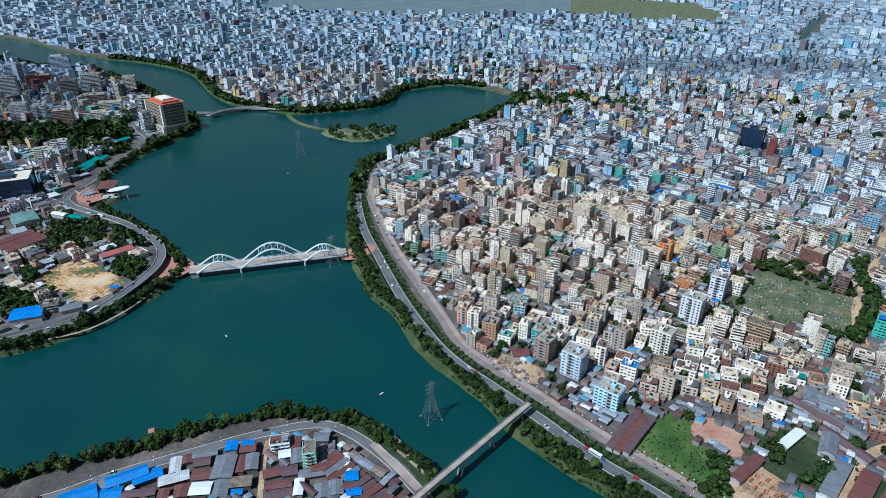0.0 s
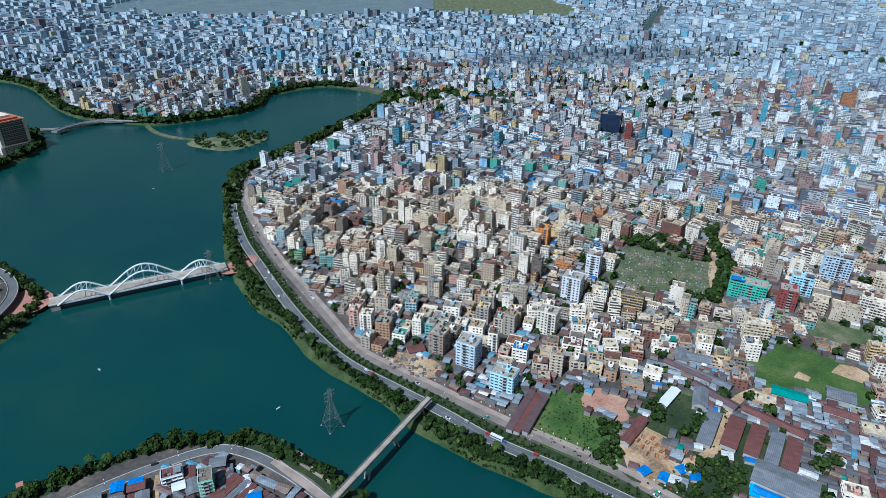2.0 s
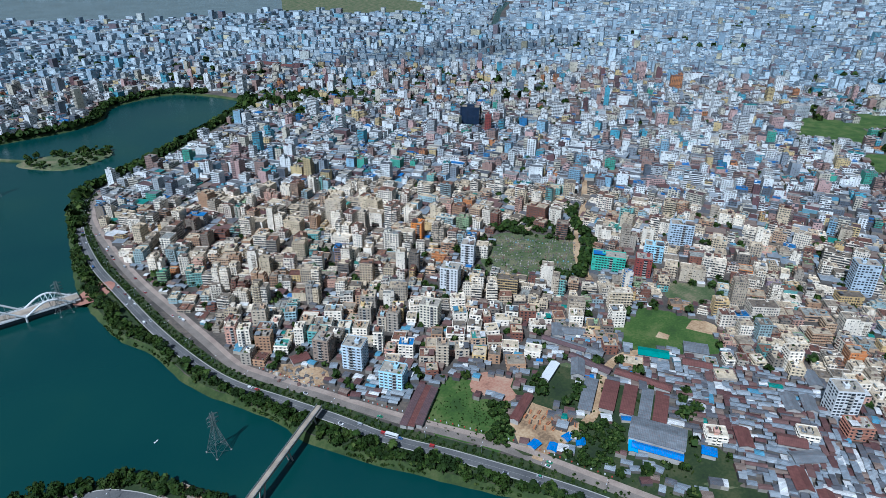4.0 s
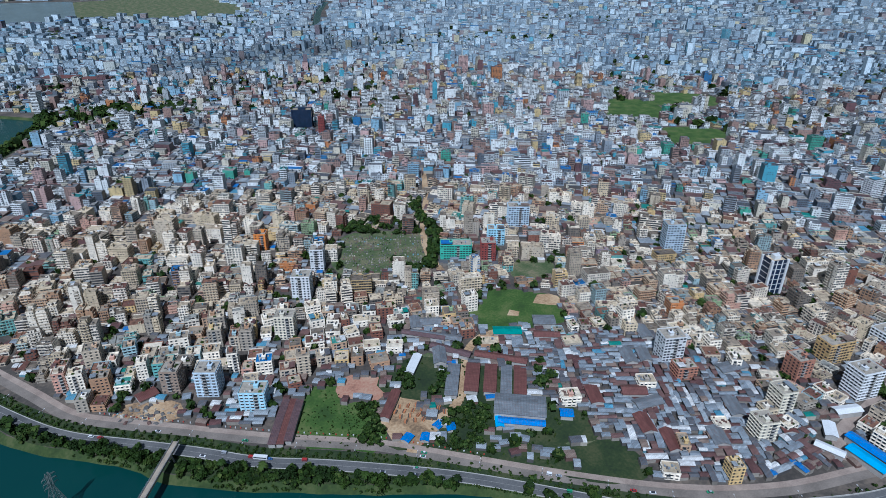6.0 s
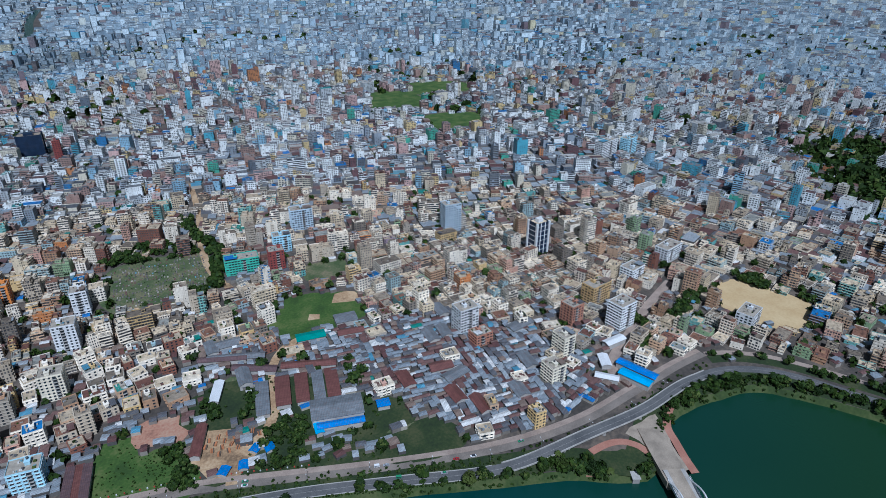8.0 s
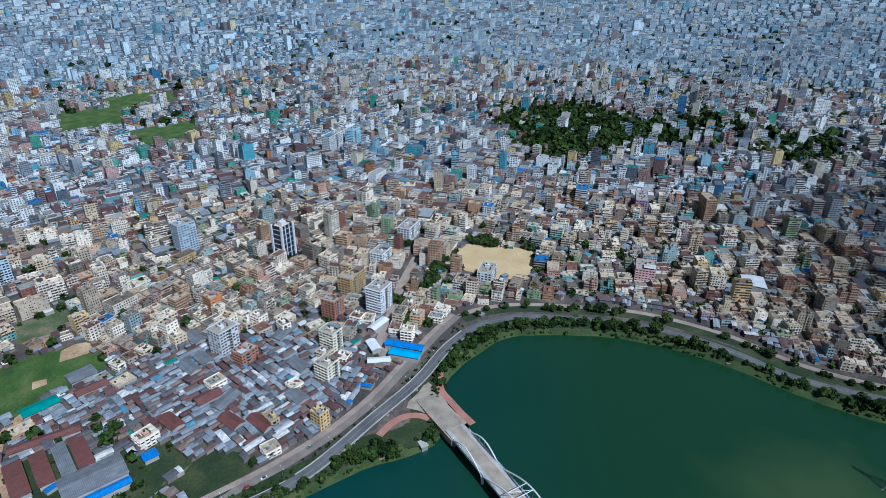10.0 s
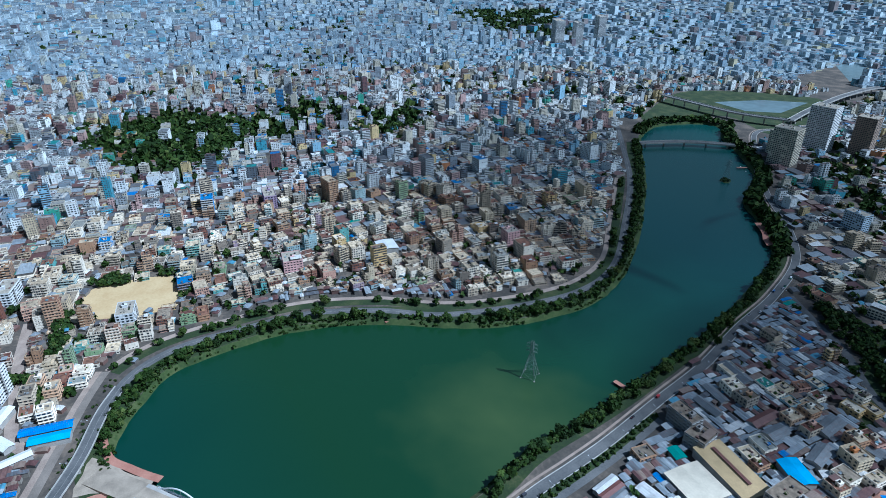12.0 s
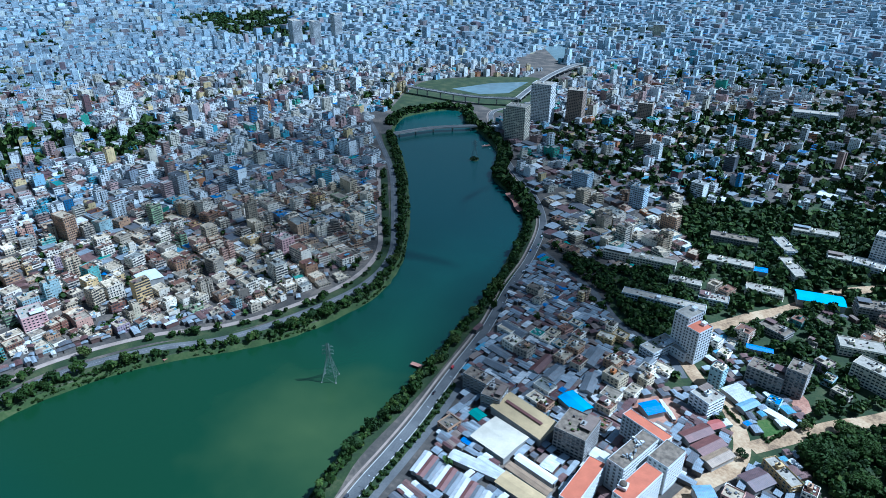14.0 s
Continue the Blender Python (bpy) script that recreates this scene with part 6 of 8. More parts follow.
def fabric(vol, bag, detail):
    """Bodies, roofs and what stands on them. detail: 2 near, 1 further off."""
    for fl in np.unique(vol[:, 5]):
        for style in range(3 if detail == 2 else 2):
            kind_ = np.arange(len(vol)) % 3 if detail == 2 else np.hypot(vol[:, 0], vol[:, 1]) > 880
            s = (vol[:, 5] == fl) & (kind_ == style)
            w = vol[s]
            n, top = len(w), fl * FLOOR
            if not n:
                continue
            prof = [(0.0, 0.0)]
            if style < 2 and detail == 2:
                out_ = (0.2, 0.42)[style]
                for k in range(1, int(fl) + 1):
                    z = k * FLOOR
                    prof += [(0, z - 0.16), (out_, z - 0.16), (out_, z), (0, z)]
            prof += [(0, top + 0.4)] if detail < 2 and style else [(0, top + 0.7), (-0.13, top + 0.7), (-0.13, top + 0.05)]
            pr = np.array(prof)
            rings = np.empty((n, len(pr), 3))
            rings[:, :, 0], rings[:, :, 1] = w[:, 3:4] + pr[:, 0], w[:, 4:5] + pr[:, 0]
            rings[:, :, 2] = pr[:, 1] + rs.uniform(-0.25, 0.25, (n, 1)) * (pr[:, 1] > 0)
            bag.add(w[:, 0], w[:, 1], w[:, 2], rings, w[:, 6])

    def on_roof(chance, size, height, mat=0, floor_=0.0, least=2, own=False):
        w = vol[(rs.rand(len(vol)) < chance) & (vol[:, 5] >= least)]
        n = len(w)
        hw, hd = np.minimum(rs.uniform(*size, n) / 2, w[:, 3] * 0.9), np.minimum(rs.uniform(*size, n) / 2, w[:, 4] * 0.9)
        x, y = turned(w[:, 0], w[:, 1], w[:, 2], rs.uniform(-1, 1, n) * (w[:, 3] - hw - 0.2), rs.uniform(-1, 1, n) * (w[:, 4] - hd - 0.2))
        z0 = w[:, 5] * FLOOR + floor_
        bag.boxes(x, y, w[:, 2], hw, hd, z0 - (0.3 if not floor_ else 0), z0 + rs.uniform(*height, n), rs.rand(n) if own else w[:, 6], mat)

    on_roof(0.7, (1.7, 3.0), (1.9, 2.4))                       # stair heads
    on_roof(0.35 if detail == 2 else 0.22, (2.6, 5.5), (1.9, 2.3), 0, 0.0, 3)           # roof rooms
    on_roof(0.55 if detail == 2 else 0.12, (0.7, 1.2), (0.8, 1.5), 1)   # tanks
    if detail == 2:
        on_roof(0.35, (2.0, 4.6), (0.08, 0.12), 2, 1.8)        # tin awnings
        for _ in range(4):
            on_roof(0.52, (0.4, 1.9), (0.25, 0.85), 1, 0.0, 1)    # odds and ends
        # columns of balconies
        for side in range(4):
            w = vol[(rs.rand(len(vol)) < 0.42) & (vol[:, 5] > 2)]
            along = w[:, 3] if side % 2 == 0 else w[:, 4]
            half = np.minimum(rs.uniform(0.85, 1.5, len(w)), along * 0.8)
            off = rs.uniform(-1, 1, len(w)) * (along - half)
            for k in range(1, int(w[:, 5].max()) if len(w) else 0):
                q = w[:, 5] > k
                m = w[q]
                sgn = -1 if side < 2 else 1
                if side % 2 == 0:
                    x, y = turned(m[:, 0], m[:, 1], m[:, 2], off[q], sgn * (m[:, 4] + 0.38))
                    bag.boxes(x, y, m[:, 2], half[q], 0.42, k * FLOOR - 0.1, k * FLOOR + 0.66, m[:, 6])
                else:
                    x, y = turned(m[:, 0], m[:, 1], m[:, 2], sgn * (m[:, 3] + 0.38), off[q])
                    bag.boxes(x, y, m[:, 2], 0.42, half[q], k * FLOOR - 0.1, k * FLOOR + 0.66, m[:, 6])


def roof_boxes(a, turn, f, size, height, chance):
    """Stair heads and tanks on the roofs."""
    s = (rs.rand(len(a)) < chance) & (f > 1)
    n = s.sum()
    ox, oy = rs.uniform(-0.28, 0.28, n) * a[s, 2], rs.uniform(-0.28, 0.28, n) * a[s, 3]
    hw, hd = rs.uniform(*size, n) / 2, rs.uniform(*size, n) / 2
    z0 = f[s] * FLOOR
    z1 = z0 + rs.uniform(*height, n)
    rings = np.stack([np.stack([hw, hd, z0], 1), np.stack([hw, hd, z1], 1)], 1)
    return stacked(*turned(a[s, 0], a[s, 1], turn[s], ox, oy), turn[s], rings)


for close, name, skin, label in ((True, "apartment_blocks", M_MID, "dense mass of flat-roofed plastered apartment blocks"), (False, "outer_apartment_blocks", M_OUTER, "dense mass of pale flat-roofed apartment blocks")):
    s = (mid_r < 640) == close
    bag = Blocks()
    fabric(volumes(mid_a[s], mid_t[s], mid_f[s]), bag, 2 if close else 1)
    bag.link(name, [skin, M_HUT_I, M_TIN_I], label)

# far: simple blocks out to the horizon, haze tinted into their paint
sets = []
for lo, hi, wide, deep, lane, spread in ((1320, 1700, 11.5, 12.5, 3.5, 1.5), (1700, 2500, 17, 18, 5, 1.5), (2500, 3500, 24, 25, 8, 1.8)):
    fa, ft = clear_lots(lo, hi, wide, deep, lane, 7)
    ff = storeys(rs, fa[:, 0], fa[:, 1])
    prof = ((0, 0), (0, 1))
    rings = np.empty((len(fa), len(prof), 3))
    for k, (o, hh) in enumerate(prof):
        rings[:, k, 0], rings[:, k, 1] = fa[:, 2] * 0.43 + o, fa[:, 3] * 0.43 + o
        rings[:, k, 2] = ff * FLOOR * hh + (1.0 if hh == 1 else 0)
    sets.append(stacked(fa[:, 0], fa[:, 1], ft, rings))
    sets.append(roof_boxes(fa, ft, ff, (3, 6), (2.0, 3.4), 0.5 if lo < 1500 else 0.0))
    # low houses fill the ground between them
    la, lt = clear_lots(lo, hi, wide * spread, deep * spread, lane * 0.3, 5)
    low_ = np.stack([np.stack([la[:, 2] * 0.5, la[:, 3] * 0.5, 0 * lt], 1), np.stack([la[:, 2] * 0.5, la[:, 3] * 0.5, rs.uniform(2.0, 5.5, len(la))], 1)], 1)
    sets.append(stacked(la[:, 0], la[:, 1], lt, low_))
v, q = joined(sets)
tagged(raw_mesh("far_city", v, q, [M_CITY]), "far city of apartment blocks and towers, haze in their paint", "buildings", kind="stuff")

# low tin-roofed houses, in strips of narrow roofs
cells = []
for b0, b1, turn in SECTORS:
    c, s = math.cos(turn), math.sin(turn)
    for bu in np.arange(-532, 532, 19.0):
        for bv in np.arange(-532, 532, 19.0):
            along = mr.random() < 0.5
            row = 0.0
            while row < 18.4:
                deep_ = mr.uniform(2.4, 4.6)
                at_ = mr.uniform(-2, 2)
                while at_ < 18.0:
                    long_ = mr.choice((3.2, 4.2, 5.2, 6.5, 8.0, 10.5)) * mr.uniform(0.85, 1.15)
                    u, v, w, d = bu + at_ + long_ / 2, bv + row + deep_ / 2, long_, deep_
                    if not along:
                        u, v, w, d = bu + row + deep_ / 2, bv + at_ + long_ / 2, deep_, long_
                    x, y = c * u - s * v, s * u + c * v
                    if 120 < math.hypot(x, y) < 520 and b0 <= (math.degrees(math.atan2(x, y)) + 90) % 360 - 90 < b1:
                        cells.append((x + mr.uniform(-0.5, 0.5), y + mr.uniform(-0.5, 0.5), turn, w + 0.3, d + 0.3))
                    at_ += long_ + (mr.random() < 0.25) * 1.3
                row += deep_ + (mr.random() < 0.3) * 1.0
cells = np.array(cells)
cells = cells[in_any(cells[:, :2], SHANTY)]
cells = cells[free(cells[:, :2], 3.0)]
cells = cells[rs.rand(len(cells)) < 0.94]
sa = cells[:, [0, 1, 3, 4]]
st = cells[:, 2] + rs.normal(0, 0.05, len(cells))
shed_models = []
for k in range(9):
    w, d = (3.4, 5.5, 9)[k % 3], (3.4, 5.5, 9)[k // 3]
    e = (2.0, 2.3, 2.7, 3.4)[k % 4]
    hh = thing("tin_house", "low house under a corrugated tin roof", "house", "tin-roofed houses")
    part("wall", shed_walls(w, d, e, e + 0.55), M_HUT, hh)
    part("roof", gable(bmesh.new(), w, d, e, e + 0.55, 0.35, 0), M_TIN, hh)
    shed_models.append((w, d, hh))
order = np.argsort(np.hypot(sa[:, 0], sa[:, 1]))
order = [i for i in order if sa[i, 1] > 60 and sa[i, 0] > -40 or sa[i, 1] < -100 or np.hypot(*sa[i, :2]) > 215]
fresh = set()
for i in order[:290]:
    x, y, w, d = sa[i]
    k = min(range(9), key=lambda j: abs(shed_models[j][0] - w) + abs(shed_models[j][1] - d) + mr.random() * 2.5)
    m = pose(x, y, 0, 0, 0, math.degrees(st[i]) + mr.gauss(0, 3)) @ Matrix.Diagonal((w / shed_models[k][0], d / shed_models[k][1], mr.uniform(0.7, 1.35), 1))
    if k not in fresh:
        fresh.add(k)
        shed_models[k][2].matrix_basis = m
    else:
        copy_thing(shed_models[k][2], Matrix()).matrix_basis = m
if len(order) > 290:
    ix = np.array(order[290:])
    hts = rs.uniform(2.0, 3.6, len(ix))
    hw, hd = sa[ix, 2] * 0.5, sa[ix, 3] * 0.5
    rr = np.stack([np.stack([hw - 0.3, hd - 0.3, 0 * hts], 1), np.stack([hw - 0.3, hd - 0.3, hts], 1), np.stack([hw, hd, hts], 1), np.stack([hw, 0.05 + 0 * hd, hts + 0.5], 1)], 1)
    v, q = stacked(sa[ix, 0], sa[ix, 1], st[ix], rr)
    tagged(raw_mesh("tin_houses", v, q, [M_HUT_I, M_TIN_I], np.tile([0] * 4 + [1] * 9, len(ix))), "crowd of low houses under corrugated tin roofs", "houses", kind="stuff")

vent = thing("ridge_vent", "dark rusty ridge vent along a tan warehouse roof", "roof vent", "", pose(114, -252, 6.85, 0, 0, 167))
part("casing", box(bmesh.new(), -14, -0.7, 0, 12, 0.7, 0.75), T_RUST, vent)
part("cap", box(bmesh.new(), -14.3, -1.0, 0.75, 12.3, 1.0, 0.87), T_RUST, vent)

# larger workshop roofs among the low houses
for k in range(30):
    for _ in range(40):
        poly = SHANTY[mr.choice((0, 0, 0, 2, 3))]
        x, y = mr.uniform(min(p[0] for p in poly), max(p[0] for p in poly)), mr.uniform(min(p[1] for p in poly), max(p[1] for p in poly))
        one = np.array([(x, y)])
        if inside(one, poly)[0] and free(one, 9.0)[0] and not near_line(one, cape, 17.0)[0]:
            break
    else:
        continue
    base_turn = -39 if y > 0 else -8
    shed("shed", "long workshop shed under a grey tin roof" if k % 4 else "long workshop shed under a rusty tin roof", x, y, mr.uniform(12, 22), mr.uniform(5.5, 9), mr.uniform(4.6, 5.8), 6.6, base_turn + mr.choice((0, 90)) + mr.gauss(0, 6), T_GREYTIN if k % 4 else T_RUST, M_CONC, "workshop sheds")

# odd ground between the houses: huts, lean-tos and rubble heaps
px_, py_ = np.meshgrid(np.arange(-460, 560, 5.2), np.arange(-560, 640, 5.2))
hut = np.stack([px_.ravel(), py_.ravel()], 1) + rs.uniform(-1.6, 1.6, (px_.size, 2))
hr = np.hypot(hut[:, 0], hut[:, 1])
hut = hut[(hr > 150) & (hr < 620)]
hut = hut[free(hut, 2.2) & ~in_any(hut, SHANTY) & ~near_line(hut, BRINK, 24.0)]
for poly in ([(160, -20), (172, -240), (200, -420), (260, -560), (225, -560), (196, -400), (170, -262), (130, -40)], [(-260, 194), (-168, 236), (-103, 266), (-70, 275), (-48, 268), (-10, 228), (-5, 240), (-60, 300), (-260, 230)]):
    hut = hut[~inside(hut, poly)]
for poly, share_ in WOODS:
    hut = hut[~inside(hut, poly)]
spot_n, spot_m = np.concatenate([near_a, mid_a[mid_r < 700]]), np.concatenate([near_t, mid_t[mid_r < 700]])
taken = np.zeros(len(hut), bool)
for (x, y, w, d), t_ in zip(spot_n, spot_m):
    near_ = np.where((abs(hut[:, 0] - x) < 12) & (abs(hut[:, 1] - y) < 12))[0]
    dx, dy = hut[near_, 0] - x, hut[near_, 1] - y
    c, s = math.cos(t_), math.sin(t_)
    taken[near_[(abs(c * dx + s * dy) < w / 2 + 0.3) & (abs(c * dy - s * dx) < d / 2 + 0.3)]] = True
hut = hut[~taken]
n_ = rs.rand(len(hut))
yards, hut = hut[n_ > 0.80], hut[n_ < np.where(np.hypot(hut[:, 0], hut[:, 1]) < 420, 0.62, 0.36)]
hw, hd, hz = rs.uniform(1.6, 3.6, len(hut)), rs.uniform(1.6, 3.2, len(hut)), rs.uniform(1.7, 2.9, len(hut))
rr = np.stack([np.stack([hw, hd, 0 * hz], 1), np.stack([hw, hd, hz], 1), np.stack([hw, 0.05 + 0 * hd, hz + 0.4], 1)], 1)
v, q = stacked(hut[:, 0], hut[:, 1], radians(-39) + rs.normal(0, 0.1, len(hut)), rr)
tagged(raw_mesh("tin_huts", v, q, [M_HUT_I, M_TIN_I], np.tile([0] * 4 + [1] * 5, len(hut))), "many small tin-roofed huts and lean-tos in the gaps", "huts", kind="stuff")

# low tin-roofed rows fill the ground between the outer blocks
la, lt = clear_lots(540, 900, 10.5, 11.5, 1.0, 3.0)
lh = rs.uniform(1.8, 4.4, len(la))
low_ = np.stack([np.stack([la[:, 2] * 0.5, la[:, 3] * 0.5, 0 * lh], 1), np.stack([la[:, 2] * 0.5, la[:, 3] * 0.5, lh], 1)], 1)
v, q = stacked(la[:, 0], la[:, 1], lt, low_)
tagged(raw_mesh("low_houses", v, q, [M_HUT_I, M_TIN_I], np.tile([0] * 4 + [1], len(la))), "low weathered houses under tin between the blocks", "houses", kind="stuff")

# ---- trees ----


def crown_mesh(seed, n, size, leaf):
    """Leaf sprays set on several overlapping lobes, thin at the rim."""
    r = random.Random(seed)
    lobes = [(Vector((0, 0, size * 1.15)), size * 0.6)]
    for k in range(8):
        a, far = k * 2.399 + r.random(), size * r.uniform(0.35, 0.72)
        lobes.append((Vector((math.cos(a) * far, math.sin(a) * far, size * r.uniform(0.75, 1.35))), size * r.uniform(0.28, 0.5)))
    bm = bmesh.new()
    for _ in range(n):
        c, rad = r.choice(lobes)
        d = Vector((r.gauss(0, 1), r.gauss(0, 1), r.gauss(0.45, 0.8))).normalized()
        p = c + d * rad * r.uniform(0.7, 1.12)
        q = d.to_track_quat("Z", "Y") @ Euler((r.uniform(-0.7, 0.7), r.uniform(-0.7, 0.7), r.uniform(0, 6))).to_quaternion()
        s = leaf * r.uniform(0.6, 1.3)
        vs_ = [bm.verts.new(p + q @ Vector(k)) for k in ((-s, -s * 0.5, -0.2 * s), (s * 0.9, -s * 0.6, -0.2 * s), (s * 0.5, s * 0.7, -0.1 * s), (-s * 0.6, s * 0.8, -0.25 * s))]
        bm.faces.new(vs_)
    return bm


def tree_model(seed, size):
    t = thing("tree", "broad dark green tree with a short trunk", "tree", "shore trees")
    r = random.Random(seed)
    bm = beam(bmesh.new(), (0, 0, -0.3), (0.1, 0.05, size * 0.8), 0.24, 6, 0.14)
    for k in range(5):
        a = k * 1.3 + r.random()
        beam(bm, (0.06, 0.03, size * (0.35 + 0.07 * k)), (math.cos(a) * size * 0.55, math.sin(a) * size * 0.55, size * (0.8 + 0.08 * k)), 0.11, 5, 0.04)
    part("trunk", bm, M_BARK, t)
    part("crown", crown_mesh(seed, 420, size, size * 0.13), M_LEAF, t)
    return t


def palm_model(seed):
    t = thing("palm_tree", "feathery green palm tree on the bank", "palm tree", "shore palms")
    r = random.Random(seed)
    h = r.uniform(4.5, 6.5)
    part("trunk", beam(bmesh.new(), (0, 0, -0.3), (0.3, 0.1, h), 0.17, 6, 0.11), M_BARK, t)
    bm = bmesh.new()
    for k in range(16):
        a, lift_ = k * 2.399, r.uniform(-0.1, 0.9)
        prev = None
        for j in range(5):
            s = j / 4
            p = Vector((0.3 + math.cos(a) * 2.6 * s, 0.1 + math.sin(a) * 2.6 * s, h + lift_ * 2.0 * s - 2.0 * s * s))
            wv = Vector((-math.sin(a), math.cos(a), 0)) * (0.55 * math.sin(math.pi * min(1, s * 0.8 + 0.15)))
            cur = (bm.verts.new(p - wv - Vector((0, 0, 0.15))), bm.verts.new(p), bm.verts.new(p + wv - Vector((0, 0, 0.15))))
            if prev:
                bm.faces.new((prev[0], prev[1], cur[1], cur[0]))
                bm.faces.new((prev[1], prev[2], cur[2], cur[1]))
            prev = cur
    part("frond_crown", bm, M_LEAF, t)
    return t


tr = random.Random(4)
tree_kinds = [tree_model(50 + k, s) for k, s in enumerate((2.8, 3.3, 3.8, 4.3, 3.0, 3.5))]
palm_kinds = [palm_model(k) for k in range(3)]
spots = []
shore_e, shore_s = spline(EAST_SHORE, 3.0), spline(SOUTH_SHORE, 3.0)
for ln, lo, hi, step in ((shore_e, 5.0, 12, 1), (shore_s, 4.4, 12, 1), (side_of(walk_line, 4.0), -2, 2, 1), (spline(CAPE_SHORE[:11], 3.0), 4.5, 9, 1), (spline(CAPE_SHORE[16:] + CAPE_NORTH[:8], 3.0), 4.0, 9, 1), (spline(WEST_SHORE[:16], 3.0), 4.5, 9, 1)):
    off = side_of(ln, -1.0) - ln
    for p, o in zip(ln, off):
        for _ in range(4):
            if tr.random() < ((0.62 if 0 < p[1] < 320 else 0.45) if hi > 5 else 0.16):
                dlt = tr.uniform(lo if not 0 < p[1] < 320 else min(lo, 2.4), hi)
                spots.append((p[0] + o[0] * dlt + tr.uniform(-1.5, 1.5), p[1] + o[1] * dlt + tr.uniform(-1.5, 1.5)))
sp = np.array(spots)
keep = ~near_line(sp, main, 5.2) & ~near_line(sp, walk_line, 2.0) & ~near_line(sp, cape, 5.0) & ~near_line(sp, west, 5.5) & ~near_line(sp, cape_n, 4.5)
for p0, p1 in (((-35, 187), (52, 279)), ((285, 18), (180, -52)), ((-203, 446), (-83, 479))):
    keep &= ~near_line(sp, np.linspace(p0, p1, 60), 6.0)
keep &= ~in_any(sp, [[(-398, 630), (-384, 590), (-357, 574), (-338, 598), (-318, 612), (-340, 636), (-365, 652), (-380, 648)], [(285, 40), (308, 26), (293, 8), (268, -8), (258, 6), (266, 20), (250, 20), (250, 45), (262, 50)]])
sp = sp[keep]
dist = np.hypot(sp[:, 0], sp[:, 1])
seen = (dist > 200) & (dist < 520)
cand = np.where(seen)[0]
tr.shuffle(cand_list := list(cand))
single = cand_list[:300]
fresh = set()
for i in single:
    kinds = palm_kinds if tr.random() < 0.2 else tree_kinds
    k = tr.randrange(len(kinds))
    sc = tr.uniform(0.62, 1.3) if kinds is tree_kinds else tr.uniform(0.8, 1.2)
    m = pose(sp[i, 0], sp[i, 1], 0, 0, 0, tr.uniform(0, 360)) @ Matrix.Diagonal((sc, sc, sc * tr.uniform(0.85, 1.15), 1))
    if (kinds is palm_kinds, k) not in fresh:
        fresh.add((kinds is palm_kinds, k))
        kinds[k].matrix_basis = m
    else:
        copy_thing(kinds[k], Matrix()).matrix_basis = m


def tuft_verts(seed, n, leaf):
    """Leaf sprays of one crown about one unit wide, on a handful of lobes."""
    r = np.random.RandomState(seed)
    m = 7
    a = np.arange(m) * 2.399 + seed
    at = np.stack([np.cos(a) * r.uniform(0.25, 0.66, m), np.sin(a) * r.uniform(0.25, 0.66, m), r.uniform(0.75, 1.35, m)], 1)
    at[0] = (0, 0, 1.25)
    rad = r.uniform(0.3, 0.52, m)
    which = r.randint(0, m, n)
    d = r.normal(0, 1, (n, 3)) * (1, 1, 0.85) + (0, 0, 0.5)
    d /= np.linalg.norm(d, axis=1, keepdims=True)
    p = at[which] + d * rad[which, None] * r.uniform(0.65, 1.15, (n, 1))
    a = np.cross(d, r.normal(0, 1, (n, 3)))
    a /= np.linalg.norm(a, axis=1, keepdims=True)
    b = np.cross(d, a) + d * r.uniform(-0.5, 0.5, (n, 1))
    s = leaf * r.uniform(0.55, 1.3, (n, 1))
    return np.stack([p - a * s - b * s, p + a * s - b * s, p + a * s * 0.7 + b * s, p - a * s + b * s * 0.8], 1).reshape(-1, 3)


def wood(name, label, pts, size, leaves, leaf=0.33, z0=0.0):
    """Many trees in one mesh."""
    shapes = [tuft_verts(k, leaves, leaf) for k in range(6)]
    vs_ = []
    for x, y in pts:
        s = size * rs.uniform(0.65, 1.4)
        a = rs.uniform(0, 6.28)
        t = shapes[rs.randint(6)]
        c, q_ = math.cos(a) * s, math.sin(a) * s
        vs_.append(np.stack([t[:, 0] * c - t[:, 1] * q_ + x, t[:, 0] * q_ + t[:, 1] * c + y, t[:, 2] * s * rs.uniform(0.8, 1.2) + z0 - 0.25 * s], 1))
    v = np.concatenate(vs_)
    tagged(raw_mesh(name, v, np.arange(len(v)).reshape(-1, 4), [M_LEAF_I]), label, "trees", kind="stuff")


